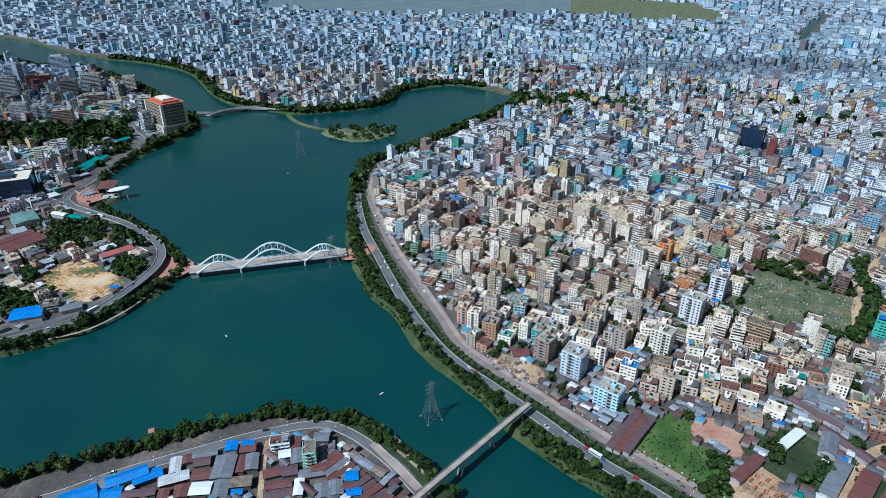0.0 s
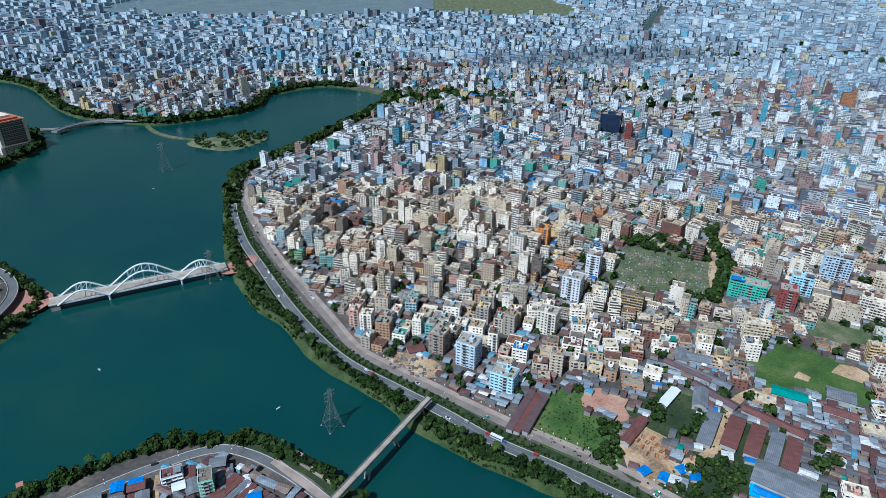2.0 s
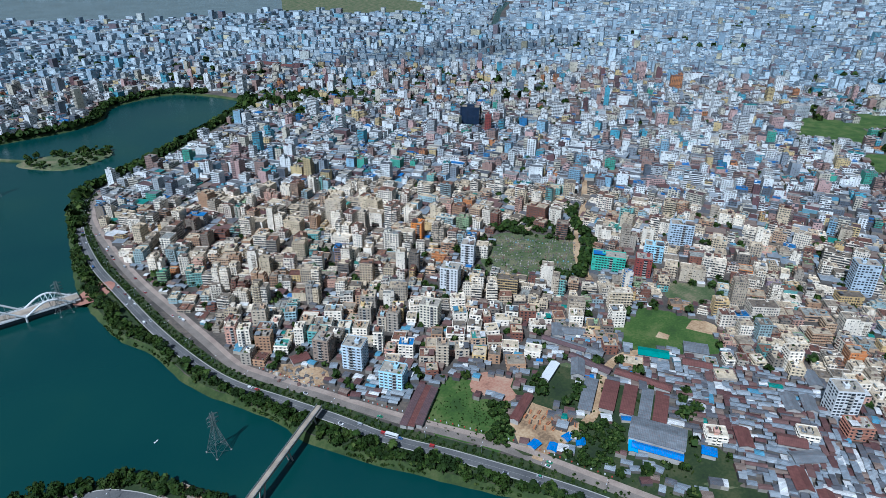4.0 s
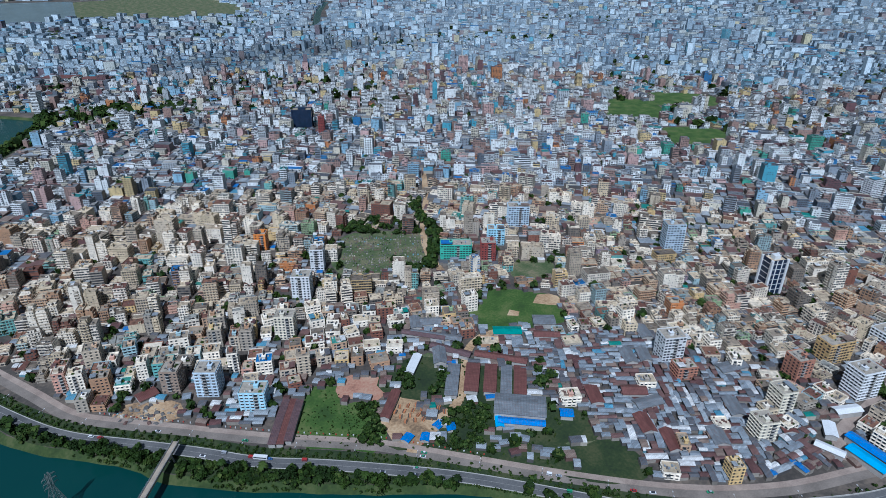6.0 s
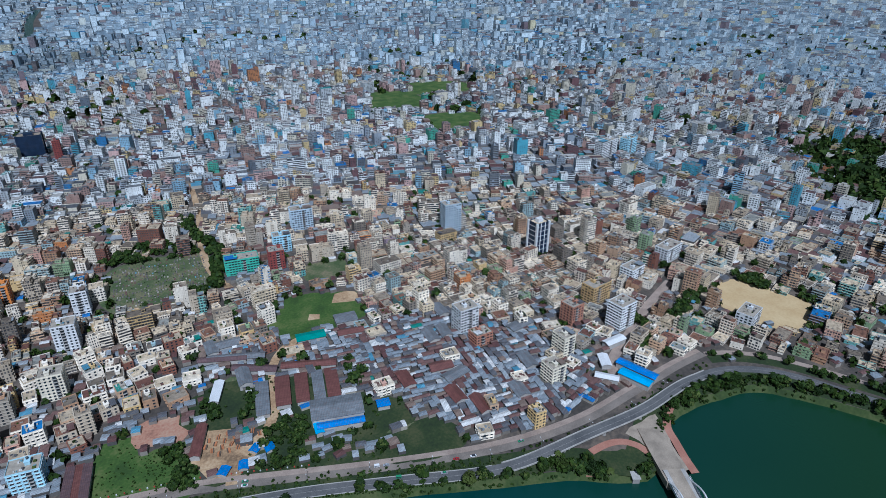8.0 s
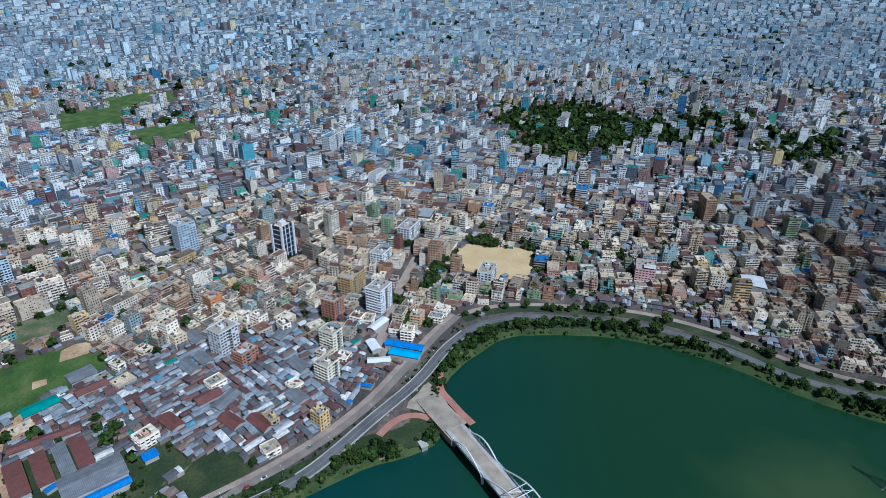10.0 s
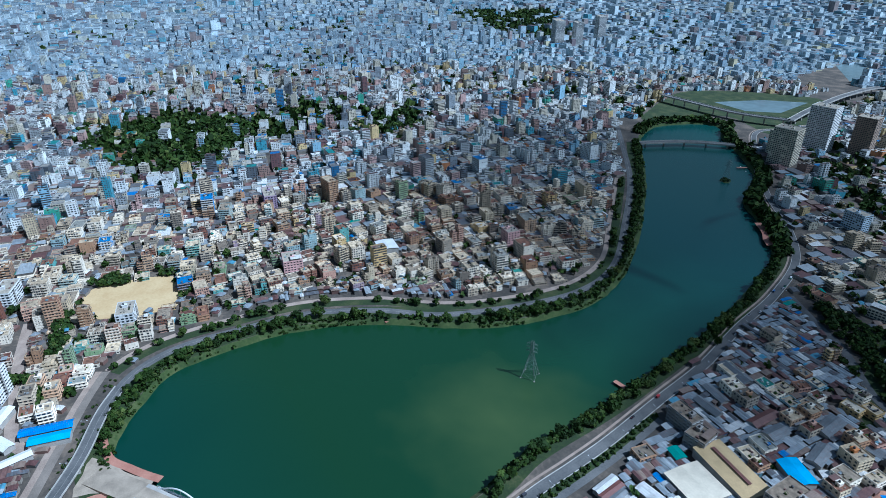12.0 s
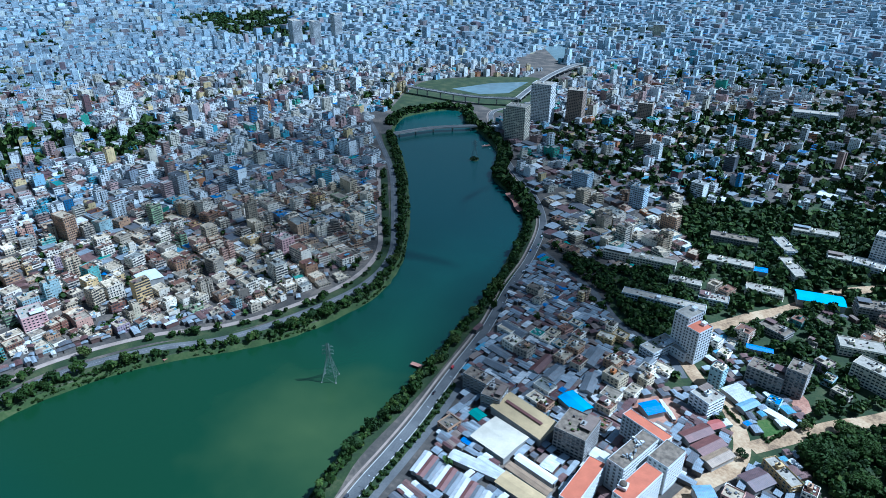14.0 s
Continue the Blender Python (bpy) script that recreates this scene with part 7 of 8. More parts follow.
others = np.array([i for i in range(len(sp)) if i not in set(single)])
wood("shore_trees", "belt of dark green trees and shrubs along the shores", sp[others], 2.7, 56, 0.27)
clear_of = [np.linspace(p0, p1, 60) for p0, p1 in (((-35, 187), (52, 279)), ((285, 18), (180, -52)), ((-203, 446), (-83, 479)))]
for z_, o_lo, o_hi, size_, lab in ((-2.5, 0.3, 2.6, 1.0, "reeds and low shrubs on the lake bank"), (-0.4, 2.8, 8.0, 1.3, "shrubs along the top of the lake bank")):
    sh = np.concatenate([side_of(ln, -1.0) for ln in (spline(EAST_SHORE[5:], 1.6), spline(SOUTH_SHORE, 1.6), spline(CAPE_SHORE[:11], 2.0), spline(CAPE_SHORE[16:] + CAPE_NORTH[:8], 2.0), spline(WEST_SHORE[:12], 2.2))])
    inn = np.concatenate([side_of(ln, -2.0) - side_of(ln, -1.0) for ln in (spline(EAST_SHORE[5:], 1.6), spline(SOUTH_SHORE, 1.6), spline(CAPE_SHORE[:11], 2.0), spline(CAPE_SHORE[16:] + CAPE_NORTH[:8], 2.0), spline(WEST_SHORE[:12], 2.2))])
    sh = sh + inn * rs.uniform(o_lo - 1, o_hi - 1, (len(sh), 1)) + rs.uniform(-0.5, 0.5, sh.shape)
    # they grow in drifts
    drift = np.sin(sh[:, 0] / 9 + np.sin(sh[:, 1] / 13)) + np.sin(sh[:, 1] / 11 + 1.3 * np.sin(sh[:, 0] / 17)) + rs.normal(0, 0.5, len(sh))
    sh = sh[(drift > (0.1 if z_ < -1 else -0.7)) & ~near_line(sh, main, 4.6) & ~near_line(sh, cape, 4.6) & ~near_line(sh, cape_n, 4.2) & ~near_line(sh, west, 5.0)]
    for ln in clear_of:
        sh = sh[~near_line(sh, ln, 6.0)]
    wood("bank_shrubs", lab, sh, size_, 16, 0.44, z_)
far_shore = np.concatenate([side_of(spline(ln, 5.0), -o) for ln in (EAST_SHORE[:9], SOUTH_END + CAPE_SHORE[:4], WEST_SHORE[14:], FAR_SHORE[:4], FAR_SHORE[9:]) for o in (5, 9, 13)])
wood("far_shore_trees", "belt of trees along the far shores", far_shore + rs.uniform(-2, 2, far_shore.shape), 3.8, 18, 0.5)
for k, (poly, dens) in enumerate(WOODS):
    p = np.array(poly, float)
    lo, hi = p.min(0), p.max(0)
    area = np.prod(hi - lo)
    far_ = np.hypot(*p.mean(0))
    size = 2.6 if far_ < 300 else 3.5 if far_ < 480 or area < 6000 else 4.4 if far_ < 900 else 5.4
    n = int(min(area * dens / (size * size * 1.9), 2200))
    c = rs.uniform(lo, hi, (n, 2))
    c = c[inside(c, p)]
    if far_ > 600:
        c = c + rs.normal(0, 16, c.shape)
    c = c[free(c, 2.0)] if far_ > 300 else c
    if len(c):
        wood("wood", "close stand of dark green broadleaf trees", c, size, 120 if far_ < 300 else 84 if far_ < 480 or area < 6000 else 44 if far_ < 700 else 17, 0.19 if far_ < 300 else 0.21 if far_ < 480 or area < 6000 else 0.29 if far_ < 700 else 0.48)
# trees between the houses
c = rs.uniform((-500, -1000), (1100, 1100), (9000, 2))
c = c[free(c, 1.5)]
rr_ = np.hypot(c[:, 0], c[:, 1])
c = c[(rr_ > 180) & (rr_ < 1100) & (rs.rand(len(c)) < 0.5)]
wood("courtyard_trees", "scattered trees in courtyards between houses", np.concatenate([c[:1100], yards[::2]]), 3.0, 24, 0.36)
# dark trees about the graveyard and along the market lane
c = np.concatenate([np.repeat(spline(ln, 3.5), 2, 0) for ln in ([(356, 470), (344, 445), (331, 404), (307, 378), (287, 354)], [(272, 382), (264, 366), (276, 354)], [(276, 462), (294, 457), (316, 446)], [(404, 66), (388, 47), (366, 44)], [(468, 20), (440, 26), (411, 34)])])
wood("lane_trees", "tall dark green trees along the lanes", c + rs.uniform(-3.2, 3.2, c.shape), 3.9, 80, 0.24)
wood("plot_trees", "young trees on a bare building plot", [(42, 345), (48, 350), (40, 341), (66, 324), (55, 344), (35, 335)], 3.2, 110, 0.2)
# heaps of rubble on the bare plot
n_ = 90
rub = np.stack([rs.uniform(33, 64, n_), rs.uniform(308, 334, n_)], 1)
rub = rub[inside(rub, [f[1] for f in FIELDS if f[0] == "bare_plot"][0])]
n_ = len(rub)
big_ = rs.uniform(0.4, 1.7, n_)
hz = big_ * rs.uniform(0.3, 0.8, n_)
v, q = stacked(rub[:, 0], rub[:, 1], rs.uniform(0, 3, n_), np.stack([np.stack([big_, big_ * 0.7, 0 * hz], 1), np.stack([big_ * 0.75, big_ * 0.45, hz * 0.7], 1), np.stack([big_ * 0.3, big_ * 0.15, hz], 1)], 1))
tagged(raw_mesh("rubble", v, q, [M_HUT_I]), "low heaps of brick rubble and boards", "rubble", kind="stuff")
# weeds on the vacant plots
for nm in ("green_plot", "tree_plot", "graveyard", "workshop_yard"):
    p = np.array([f[1] for f in FIELDS if f[0] == nm][0], float)
    c = rs.uniform(p.min(0), p.max(0), (260, 2))
    c = c[inside(c, p)]
    wood("weeds", "low weeds and shrubs on open ground", c, 0.45 if nm != "workshop_yard" else 0.8, 14, 0.4)
# trees scattered through the far districts
c = rs.uniform((-900, -1900), (2300, 2300), (7000, 2))
rr_ = np.hypot(c[:, 0], c[:, 1])
green = np.sin(c[:, 0] / 130 + 2 * np.sin(c[:, 1] / 210)) + np.sin(c[:, 1] / 150 + 1.7 * np.sin(c[:, 0] / 260))
c = c[(rr_ > 950) & (rr_ < 2300) & (green > 0.3) & free(c, 3.0)]
wood("far_trees", "scattered trees between far apartment blocks", c[:1700], 5.5, 14, 0.6)
# rows of small tombs in the graveyard
p = np.array([f[1] for f in FIELDS if f[0] == "graveyard"][0], float)
gu, gv = np.meshgrid(np.arange(-60, 60, 2.2), np.arange(-60, 60, 3.4))
ga = radians(-37)
c = np.stack([gu.ravel() * math.cos(ga) - gv.ravel() * math.sin(ga), gu.ravel() * math.sin(ga) + gv.ravel() * math.cos(ga)], 1) + p.mean(0) + rs.uniform(-0.5, 0.5, (gu.size, 2))
c = c[inside(c, p) & (rs.rand(len(c)) < 0.5)]
hh = rs.uniform(0.25, 0.8, len(c))
gw, gl = rs.uniform(0.4, 0.7, len(c)), rs.uniform(0.7, 1.1, len(c))
v, q = stacked(c[:, 0], c[:, 1], np.full(len(c), ga) + rs.normal(0, 0.08, len(c)), np.stack([np.stack([gw, gl, 0 * hh], 1), np.stack([gw, gl, hh], 1)], 1))
tagged(raw_mesh("tombs", v, q, [M_HUT_I]), "rows of low plastered tombs in the grass", "tombs", kind="stuff")
# trees on the island
c = rs.uniform((-165, 815), (-66, 884), (140, 2))
c = c[inside(c, isl) & (np.hypot(c[:, 0] + 130, (c[:, 1] - 850) * 1.3) > 18)]
wood("island_trees", "trees and shrubs on the low island", c, 2.4, 40, 0.4)
# hedge between the cape roads
hp = np.concatenate([side_of(cape[:fork], 4.2 + 2.8 * rs.rand()) + rs.uniform(-1.2, 1.2, (fork, 2)) for _ in range(5)])
wood("median_hedge", "uneven green shrubs between two roads", hp, 0.9, 26, 0.42)
fine = spline(MAIN, 1.5)
hp = np.concatenate([side_of(fine, o) + rs.uniform(-0.4, 0.4, fine.shape) for o in (-4.9, 4.9)])
hp = hp[~near_line(hp, main[lift > 0.6], 9) & ~near_line(hp, service[4:-4], 4.8) & (hp[:, 1] > 10)]
hp = hp[np.hypot(hp[:, 0], hp[:, 1]) < 620]
wood("roadside_hedge", "clipped green hedge along the lakeside road", hp, 0.62, 18, 0.42)
# hedge in the median and low shrubs
mid_line = side_of(main, -6.4)
hp = np.concatenate([mid_line + rs.uniform(-0.5, 0.5, mid_line.shape) for _ in range(3)] + [side_of(main, -8.6) + rs.uniform(-1.5, 1.5, main.shape) for _ in range(2)])
hp = hp[~near_line(hp, main[lift > 1.0], 9) & (hp[:, 0] < 372) & (hp[:, 1] > 0)]
wood("median_hedge", "clipped green hedge in the road median", hp, 0.75, 22, 0.45)
# clipped hedge round the small lawn, and the broad rain trees at the crossing
hl = np.concatenate([np.linspace(a_, b_, 26) for a_, b_ in (((8, -327), (0, -342)), ((0, -342), (-13, -334)), ((-13, -334), (-4, -315)), ((-4, -315), (8, -327)), ((28, -336), (12, -322)))])
wood("lawn_hedge", "clipped dark hedge round a small lawn", hl + rs.uniform(-0.5, 0.5, hl.shape), 0.9, 30, 0.36)
for k, (x, y, size_) in enumerate(((-28, -314, 10.5), (-47, -335, 8.0), (-49, -306, 8.0), (-37, -346, 6.5), (-19, -338, 4.6), (6, -295, 3.6), (-38, -322, 7.5))):
    t_ = thing("rain_tree", "broad spreading dark green rain tree at the crossing", "tree", "rain trees", pose(x, y, 0, 0, 0, 70 * k) @ Matrix.Diagonal((1, 1, 0.72, 1)))
    bm = beam(bmesh.new(), (0, 0, -0.3), (0.2, 0.1, size_ * 0.7), 0.07 * size_, 8, 0.04 * size_)
    for j in range(6):
        a_ = j * 1.05 + k
        beam(bm, (0.1, 0, size_ * (0.35 + 0.05 * j)), (math.cos(a_) * size_ * 0.6, math.sin(a_) * size_ * 0.6, size_ * (0.85 + 0.05 * j)), 0.03 * size_, 6, 0.01 * size_)
    part("trunk", bm, M_BARK, t_)
    part("crown", crown_mesh(300 + k, 1500 if size_ > 5 else 600, size_, max(0.42, size_ * 0.06)), M_LEAF, t_)
tank_ = thing("roof_tank", "brown domed tank on a white base on the works roof", "water tank", "", pose(47.5, -222, 8 * FLOOR + 0.8))
part("base", box(bmesh.new(), -2.2, -2.2, 0, 2.2, 2.2, 1.6), M_WHITE, tank_)
part("dome", drum(drum(bmesh.new(), 0, 0, 1.6, 2.4, 1.8, 14), 0, 0, 2.4, 3.1, 1.8, 14, 0.7), M_BARK, tank_)
# gear on the works' roofs and the ridge vent of the tan warehouse
gear = random.Random(31)
for k in range(16):
    x, y = gear.uniform(49, 54), gear.uniform(-257, -240)
    u_ = thing("roof_unit", "small grey plant unit on the works roof", "plant unit", "roof units", pose(x, y, 8 * FLOOR + 0.6 + 0.39, 0, 0, gear.uniform(0, 180)))
    part("casing", box(bmesh.new(), -0.8, -0.4, 0, 0.8, 0.4, gear.uniform(0.5, 1.0)), M_STEEL if k % 3 else M_WHITE, u_)
    part("duct", beam(bmesh.new(), (0.8, 0, 0.3), (gear.uniform(1.6, 3.4), 0, 0.3), 0.14, 6), M_STEEL, u_)
# ---- bridges ----


def crest(u):
    """Height along a rib, which sweeps out at its feet."""
    v = 2 * u - 1
    return 0.6 * (1 - v * v) + 0.4 * (0.5 + 0.5 * math.cos(math.pi * v))


def arch_bridge(label, a, b, deck_z, width, spans, rises, rib_r=0.6):
    """A road bridge under pairs of white tied arches of several spans."""
    a, b = Vector((*a, deck_z)), Vector((*b, deck_z))
    run = b - a
    length, turn = run.length, math.atan2(run.y, run.x)
    br = thing("arch_bridge", label, "bridge", "", Matrix.Translation(a) @ Matrix.Rotation(turn, 4, "Z"))
    w = width / 2
    part("deck", box(bmesh.new(), -6, -w, -0.6, length + 4, w, 0.0), M_CONC, br, "pale concrete deck")
    part("roadway", box(bmesh.new(), -6, -w + 2.2, 0.0, length + 4, w - 2.2, 0.06), M_WORN, br)
    for s in (-1, 1):
        part("edge_girder", box(bmesh.new(), 0, s * w - 0.25, -0.8, length, s * w + 0.25, 0.3), M_WHITE, br, "white edge girder")
        bm = bmesh.new()
        for k in range(int(length / 2.5) + 1):
            box(bm, k * 2.5 - 0.06, s * w - 0.06, 0.3, k * 2.5 + 0.06, s * w + 0.06, 1.3)
        box(bm, 0, s * w - 0.05, 1.25, length, s * w + 0.05, 1.35)
        box(bm, 0, s * w - 0.03, 0.8, length, s * w + 0.03, 0.86)
        part("railing", bm, M_WHITE, br)
    x = 0.0
    for share_, rise in zip(spans, rises):
        x1 = x + share_ * length
        for s in (-1, 1):
            rib = [(x + (x1 - x) * k / 24, s * (w + 0.1), -1.2 + (rise + 1.2) * crest(k / 24)) for k in range(25)]
            arch = part("arch", tube(bmesh.new(), rib, rib_r, 8), M_WHITE, br, "white steel arch rib")
            for k in range(4, 17, 3):
                u = k / 20
                z = -1.2 + (rise + 1.2) * crest(u)
                px_ = x + (x1 - x) * u
                part("hanger", beam(bmesh.new(), (px_, s * (w + 0.1), 0.2), (px_, s * (w + 0.1), z), 0.08, 5), M_WHITE, arch)
        for k in range(6, 15, 2):
            u = k / 20
            z = -1.2 + (rise + 1.2) * crest(u)
            px_ = x + (x1 - x) * u
            if z > 6:
                part("cross_brace", beam(bmesh.new(), (px_, -w - 0.1, z), (px_, w + 0.1, z), 0.22, 6), M_WHITE, br)
                if k < 14:
                    u2 = (k + 2) / 20
                    z2 = -1.2 + (rise + 1.2) * crest(u2)
                    part("cross_brace", beam(bmesh.new(), (px_, -w, z), (x + (x1 - x) * u2, w, z2), 0.16, 6), M_WHITE, br)
        if x1 < length - 1:
            bm = bmesh.new()
            for s in (-1, 1):
                beam(bm, (x1, s * (w - 1.2), -11), (x1, s * (w + 0.1), -1.0), 0.9, 10, 0.7)
            box(bm, x1 - 0.7, -w + 0.8, -1.7, x1 + 0.7, w - 0.8, -0.6)
            part("pier", bm, M_WHITE, br)
        x = x1
    for xx in (0, length):
        part("abutment", box(bmesh.new(), xx - (5 if xx == 0 else 1), -w + 0.6, -deck_z - 4, xx + (1 if xx == 0 else 4), w - 0.6, -0.6), M_RAW, br)
    return br


arch_bridge("white three-arched road bridge over the lake", (-200, 447.5), (-86, 479), 2.6, 12.8, (0.29, 0.44, 0.27), (7.4, 13.2, 6.6), 0.72)
arch_bridge("white arched road bridge at the flyover", (258, 2), (162, -62), 4.0, 11.4, (0.26, 0.46, 0.28), (4.6, 8.0, 4.6), 0.4)


def foot_bridge(a, b, z):
    a, b = Vector((*a, z)), Vector((*b, z))
    run = b - a
    n = run.length
    br = thing("foot_bridge", "pale concrete beam bridge over a channel on slanting legs", "bridge", "", Matrix.Translation(a) @ Matrix.Rotation(math.atan2(run.y, run.x), 4, "Z"))
    part("deck", box(bmesh.new(), 0, -1.75, -0.9, n, 1.75, 0), M_WORN, br)
    for s in (-1, 1):
        bm = box(bmesh.new(), 0, s * 1.62 - 0.12, 0, n, s * 1.62 + 0.12, 0.5)
        for k in range(int(n / 2) + 1):
            box(bm, k * 2 - 0.05, s * 1.62 - 0.05, 0.5, k * 2 + 0.05, s * 1.62 + 0.05, 1.1)
        box(bm, 0, s * 1.62 - 0.05, 1.05, n, s * 1.62 + 0.05, 1.15)
        part("railing", bm, M_STEEL, br)
    for u in (0.3, 0.52, 0.74, 0.95):
        for s in (-1, 1):
            part("leg", beam(bmesh.new(), (u * n, s * 1.2, -z - 4), (u * n + 3 * (1 if u < 0.6 else -1), s * 1.4, -1.0), 0.5, 8, 0.4), M_CONC, br)
    return br


foot_bridge((-35, 187), (52, 281), 7.0)

# the approach from the apron up to the arched bridge
ribbon("bridge_approach", spline([(292, 24), (276, 14), (256, 1)], 3.0), -6.5, 6.5, 0.2, M_WORN, "concrete approach ramp of the arched bridge", "road", 4.0, zs=np.linspace(0.0, 3.75, len(spline([(292, 24), (276, 14), (256, 1)], 3.0))))
# flyover piers and the far road bridges
for i in range(0, len(main), 5):
    if lift[i] > 2.5:
        x, y = main[i]
        p = thing("flyover_pier", "pale concrete pier under the flyover", "pier", "flyover piers", pose(x, y, 0))
        part("column", box(bmesh.new(), -0.7, -1.0, -0.5, 0.7, 1.0, lift[i] - 1.2), M_CONC, p)
        part("cap", box(bmesh.new(), -0.9, -3.2, lift[i] - 1.6, 0.9, 3.2, lift[i] - 0.78), M_CONC, p)


def road_bridge(label, pts, z, width, name="road_bridge", z_low=-4.0):
    ln = spline(pts, 6.0)
    ob = ribbon(name, ln, -width / 2, width / 2, z, M_CONC, label, "bridge", 1.2, kind="thing")
    ob["kind"] = ""
    del ob["kind"]
    ribbon("roadway", ln, -width / 2 + 0.6, width / 2 - 0.6, z + 0.03, M_ASPHALT, "asphalt roadway", "", parent=ob)
    for o in (-width / 2, width / 2 - 0.3):
        ribbon("parapet", ln, o, o + 0.3, z + 0.9, M_CONC, "pale concrete parapet", "", 0.9, parent=ob)
    for i in range(2, len(ln) - 1, 4):
        part("pier", box(bmesh.new(), ln[i, 0] - 0.8, ln[i, 1] - 0.8, z_low, ln[i, 0] + 0.8, ln[i, 1] + 0.8, z - 1.19), M_CONC, ob)
    return ob


road_bridge("low curved road bridge across the lake arm", [(-352, 925), (-340, 950), (-318, 968), (-290, 976), (-250, 966)], 2.6, 9)
road_bridge("pale road bridge at the lake end", [(528, -655), (500, -710), (455, -755)], 3.0, 9)
road_bridge("long elevated road curving through the district", [(960, -890), (760, -879), (623, -874), (534, -877), (470, -905)], 11.0, 10, "elevated_road", 0.0)
road_bridge("elevated road climbing away behind towers", [(470, -905), (492, -1009), (512, -1153), (505, -1268), (430, -1400)], 11.0, 10, "elevated_road", 0.0)

# ---- pylons ----


M_PYLON = plain("weathered_pylon_steel", (0.20, 0.22, 0.21), 0.6, 0.3)


def pylon(x, y, h):
    p = thing("pylon", "grey steel lattice power pylon standing in the lake", "pylon", "power pylons", pose(x, y, -3.2, 0, 0, 30))
    base, waist = h * 0.17, h * 0.028

    def half(z):
        return base + (waist - base) * min(1.0, z / (h * 0.7)) if z < h * 0.7 else waist

    levels = [0, 0.16, 0.3, 0.42, 0.52, 0.61, 0.7, 0.78, 0.86, 0.94, 1.0]
    for sx, sy in ((-1, -1), (1, -1), (1, 1), (-1, 1)):
        part("leg", tube(bmesh.new(), [(sx * half(l * h), sy * half(l * h), l * h) for l in levels], 0.13, 4), M_PYLON, p)
    for turn in range(4):
        m = Matrix.Rotation(turn * math.pi / 2, 3, "Z")
        for s in (-1, 1):
            zig = [m @ Vector((s * (-1) ** k * half(l * h), -half(l * h), l * h)) for k, l in enumerate(levels)]
            part("bracing", tube(bmesh.new(), zig, 0.06, 4), M_PYLON, p)
    for l in levels[1:]:
        c_ = half(l * h)
        part("ring", tube(bmesh.new(), [(-c_, -c_, l * h), (c_, -c_, l * h), (c_, c_, l * h), (-c_, c_, l * h)], 0.05, 4, True), M_PYLON, p)
    for l in (0.72, 0.82, 0.92):
        for s in (-1, 1):
            bm = bmesh.new()
            z, tip = l * h, s * h * 0.13
            for q_ in (-waist, waist):
                beam(bm, (s * waist, q_, z), (tip, 0, z + 0.3), 0.09, 4)
                beam(bm, (s * waist, q_, z + h * 0.035), (tip, 0, z + 0.3), 0.08, 4)
            beam(bm, (tip, 0, z + 0.3), (tip, 0, z - 1.0), 0.1, 5)
            part("cross_arm", bm, M_PYLON, p)
    for sx in (-1, 1):
        for sy in (-1, 1):
            part("footing", drum(bmesh.new(), sx * base, sy * base, -2.5, 0.5, 0.5, 8), M_RAW, p)
    return p


for x, y, h in ((-5, 279, 27), (-92, 468, 27), (236, -221, 27), (387, -639, 26), (-178, 752, 34)):
    pylon(x, y, h)

# the islet under the far pylon
bm = bmesh.new()
lo_, hi_ = [], []
for k in range(18):
    a_ = k * math.pi / 9
    r_ = 6.5 + 0.8 * math.sin(3 * a_ + 1)
    lo_.append(bm.verts.new((387 + r_ * math.cos(a_), -639 + r_ * math.sin(a_), -3.4)))
    hi_.append(bm.verts.new((387 + 0.75 * r_ * math.cos(a_), -639 + 0.75 * r_ * math.sin(a_), -2.5)))
for k in range(18):
    bm.faces.new((lo_[k], lo_[(k + 1) % 18], hi_[(k + 1) % 18], hi_[k]))
bm.faces.new(hi_)
tagged(link_mesh("islet", bm, M_BANK), "small overgrown islet under a pylon", "islet", kind="structure")
wood("islet_shrubs", "dark shrubs on the small islet", np.array((387, -639)) + rs.uniform(-4, 4, (14, 2)), 1.6, 40, 0.3, -2.5)

# ---- red mast on the building site ----
mast = thing("piling_rig", "tall red lattice piling rig on the building site", "piling rig", "", pose(-302, 458, 0, 0, 0, 20))
part("carriage", box(bmesh.new(), -2.0, -1.4, 0.0, 2.0, 1.4, 1.4), M_RAW, mast)
bm = bmesh.new()
for a, b in ((-0.7, -0.7), (0.7, -0.7), (0.7, 0.7), (-0.7, 0.7)):
    beam(bm, (a, b, 1.4), (a, b, 17), 0.16, 5, 0.16)
for k in range(7):
    z = 1.6 + k * 2.2
    for a, b, c, d in ((-0.7, -0.7, 0.7, -0.7), (0.7, -0.7, 0.7, 0.7), (0.7, 0.7, -0.7, 0.7), (-0.7, 0.7, -0.7, -0.7)):
        beam(bm, (a, b, z), (c, d, z + 2.2), 0.1, 4, 0.1)
part("lattice", bm, T_RED, mast)
part("head", box(bmesh.new(), -1.1, -0.9, 17.0, 1.1, 0.9, 18.0), T_RED, mast)

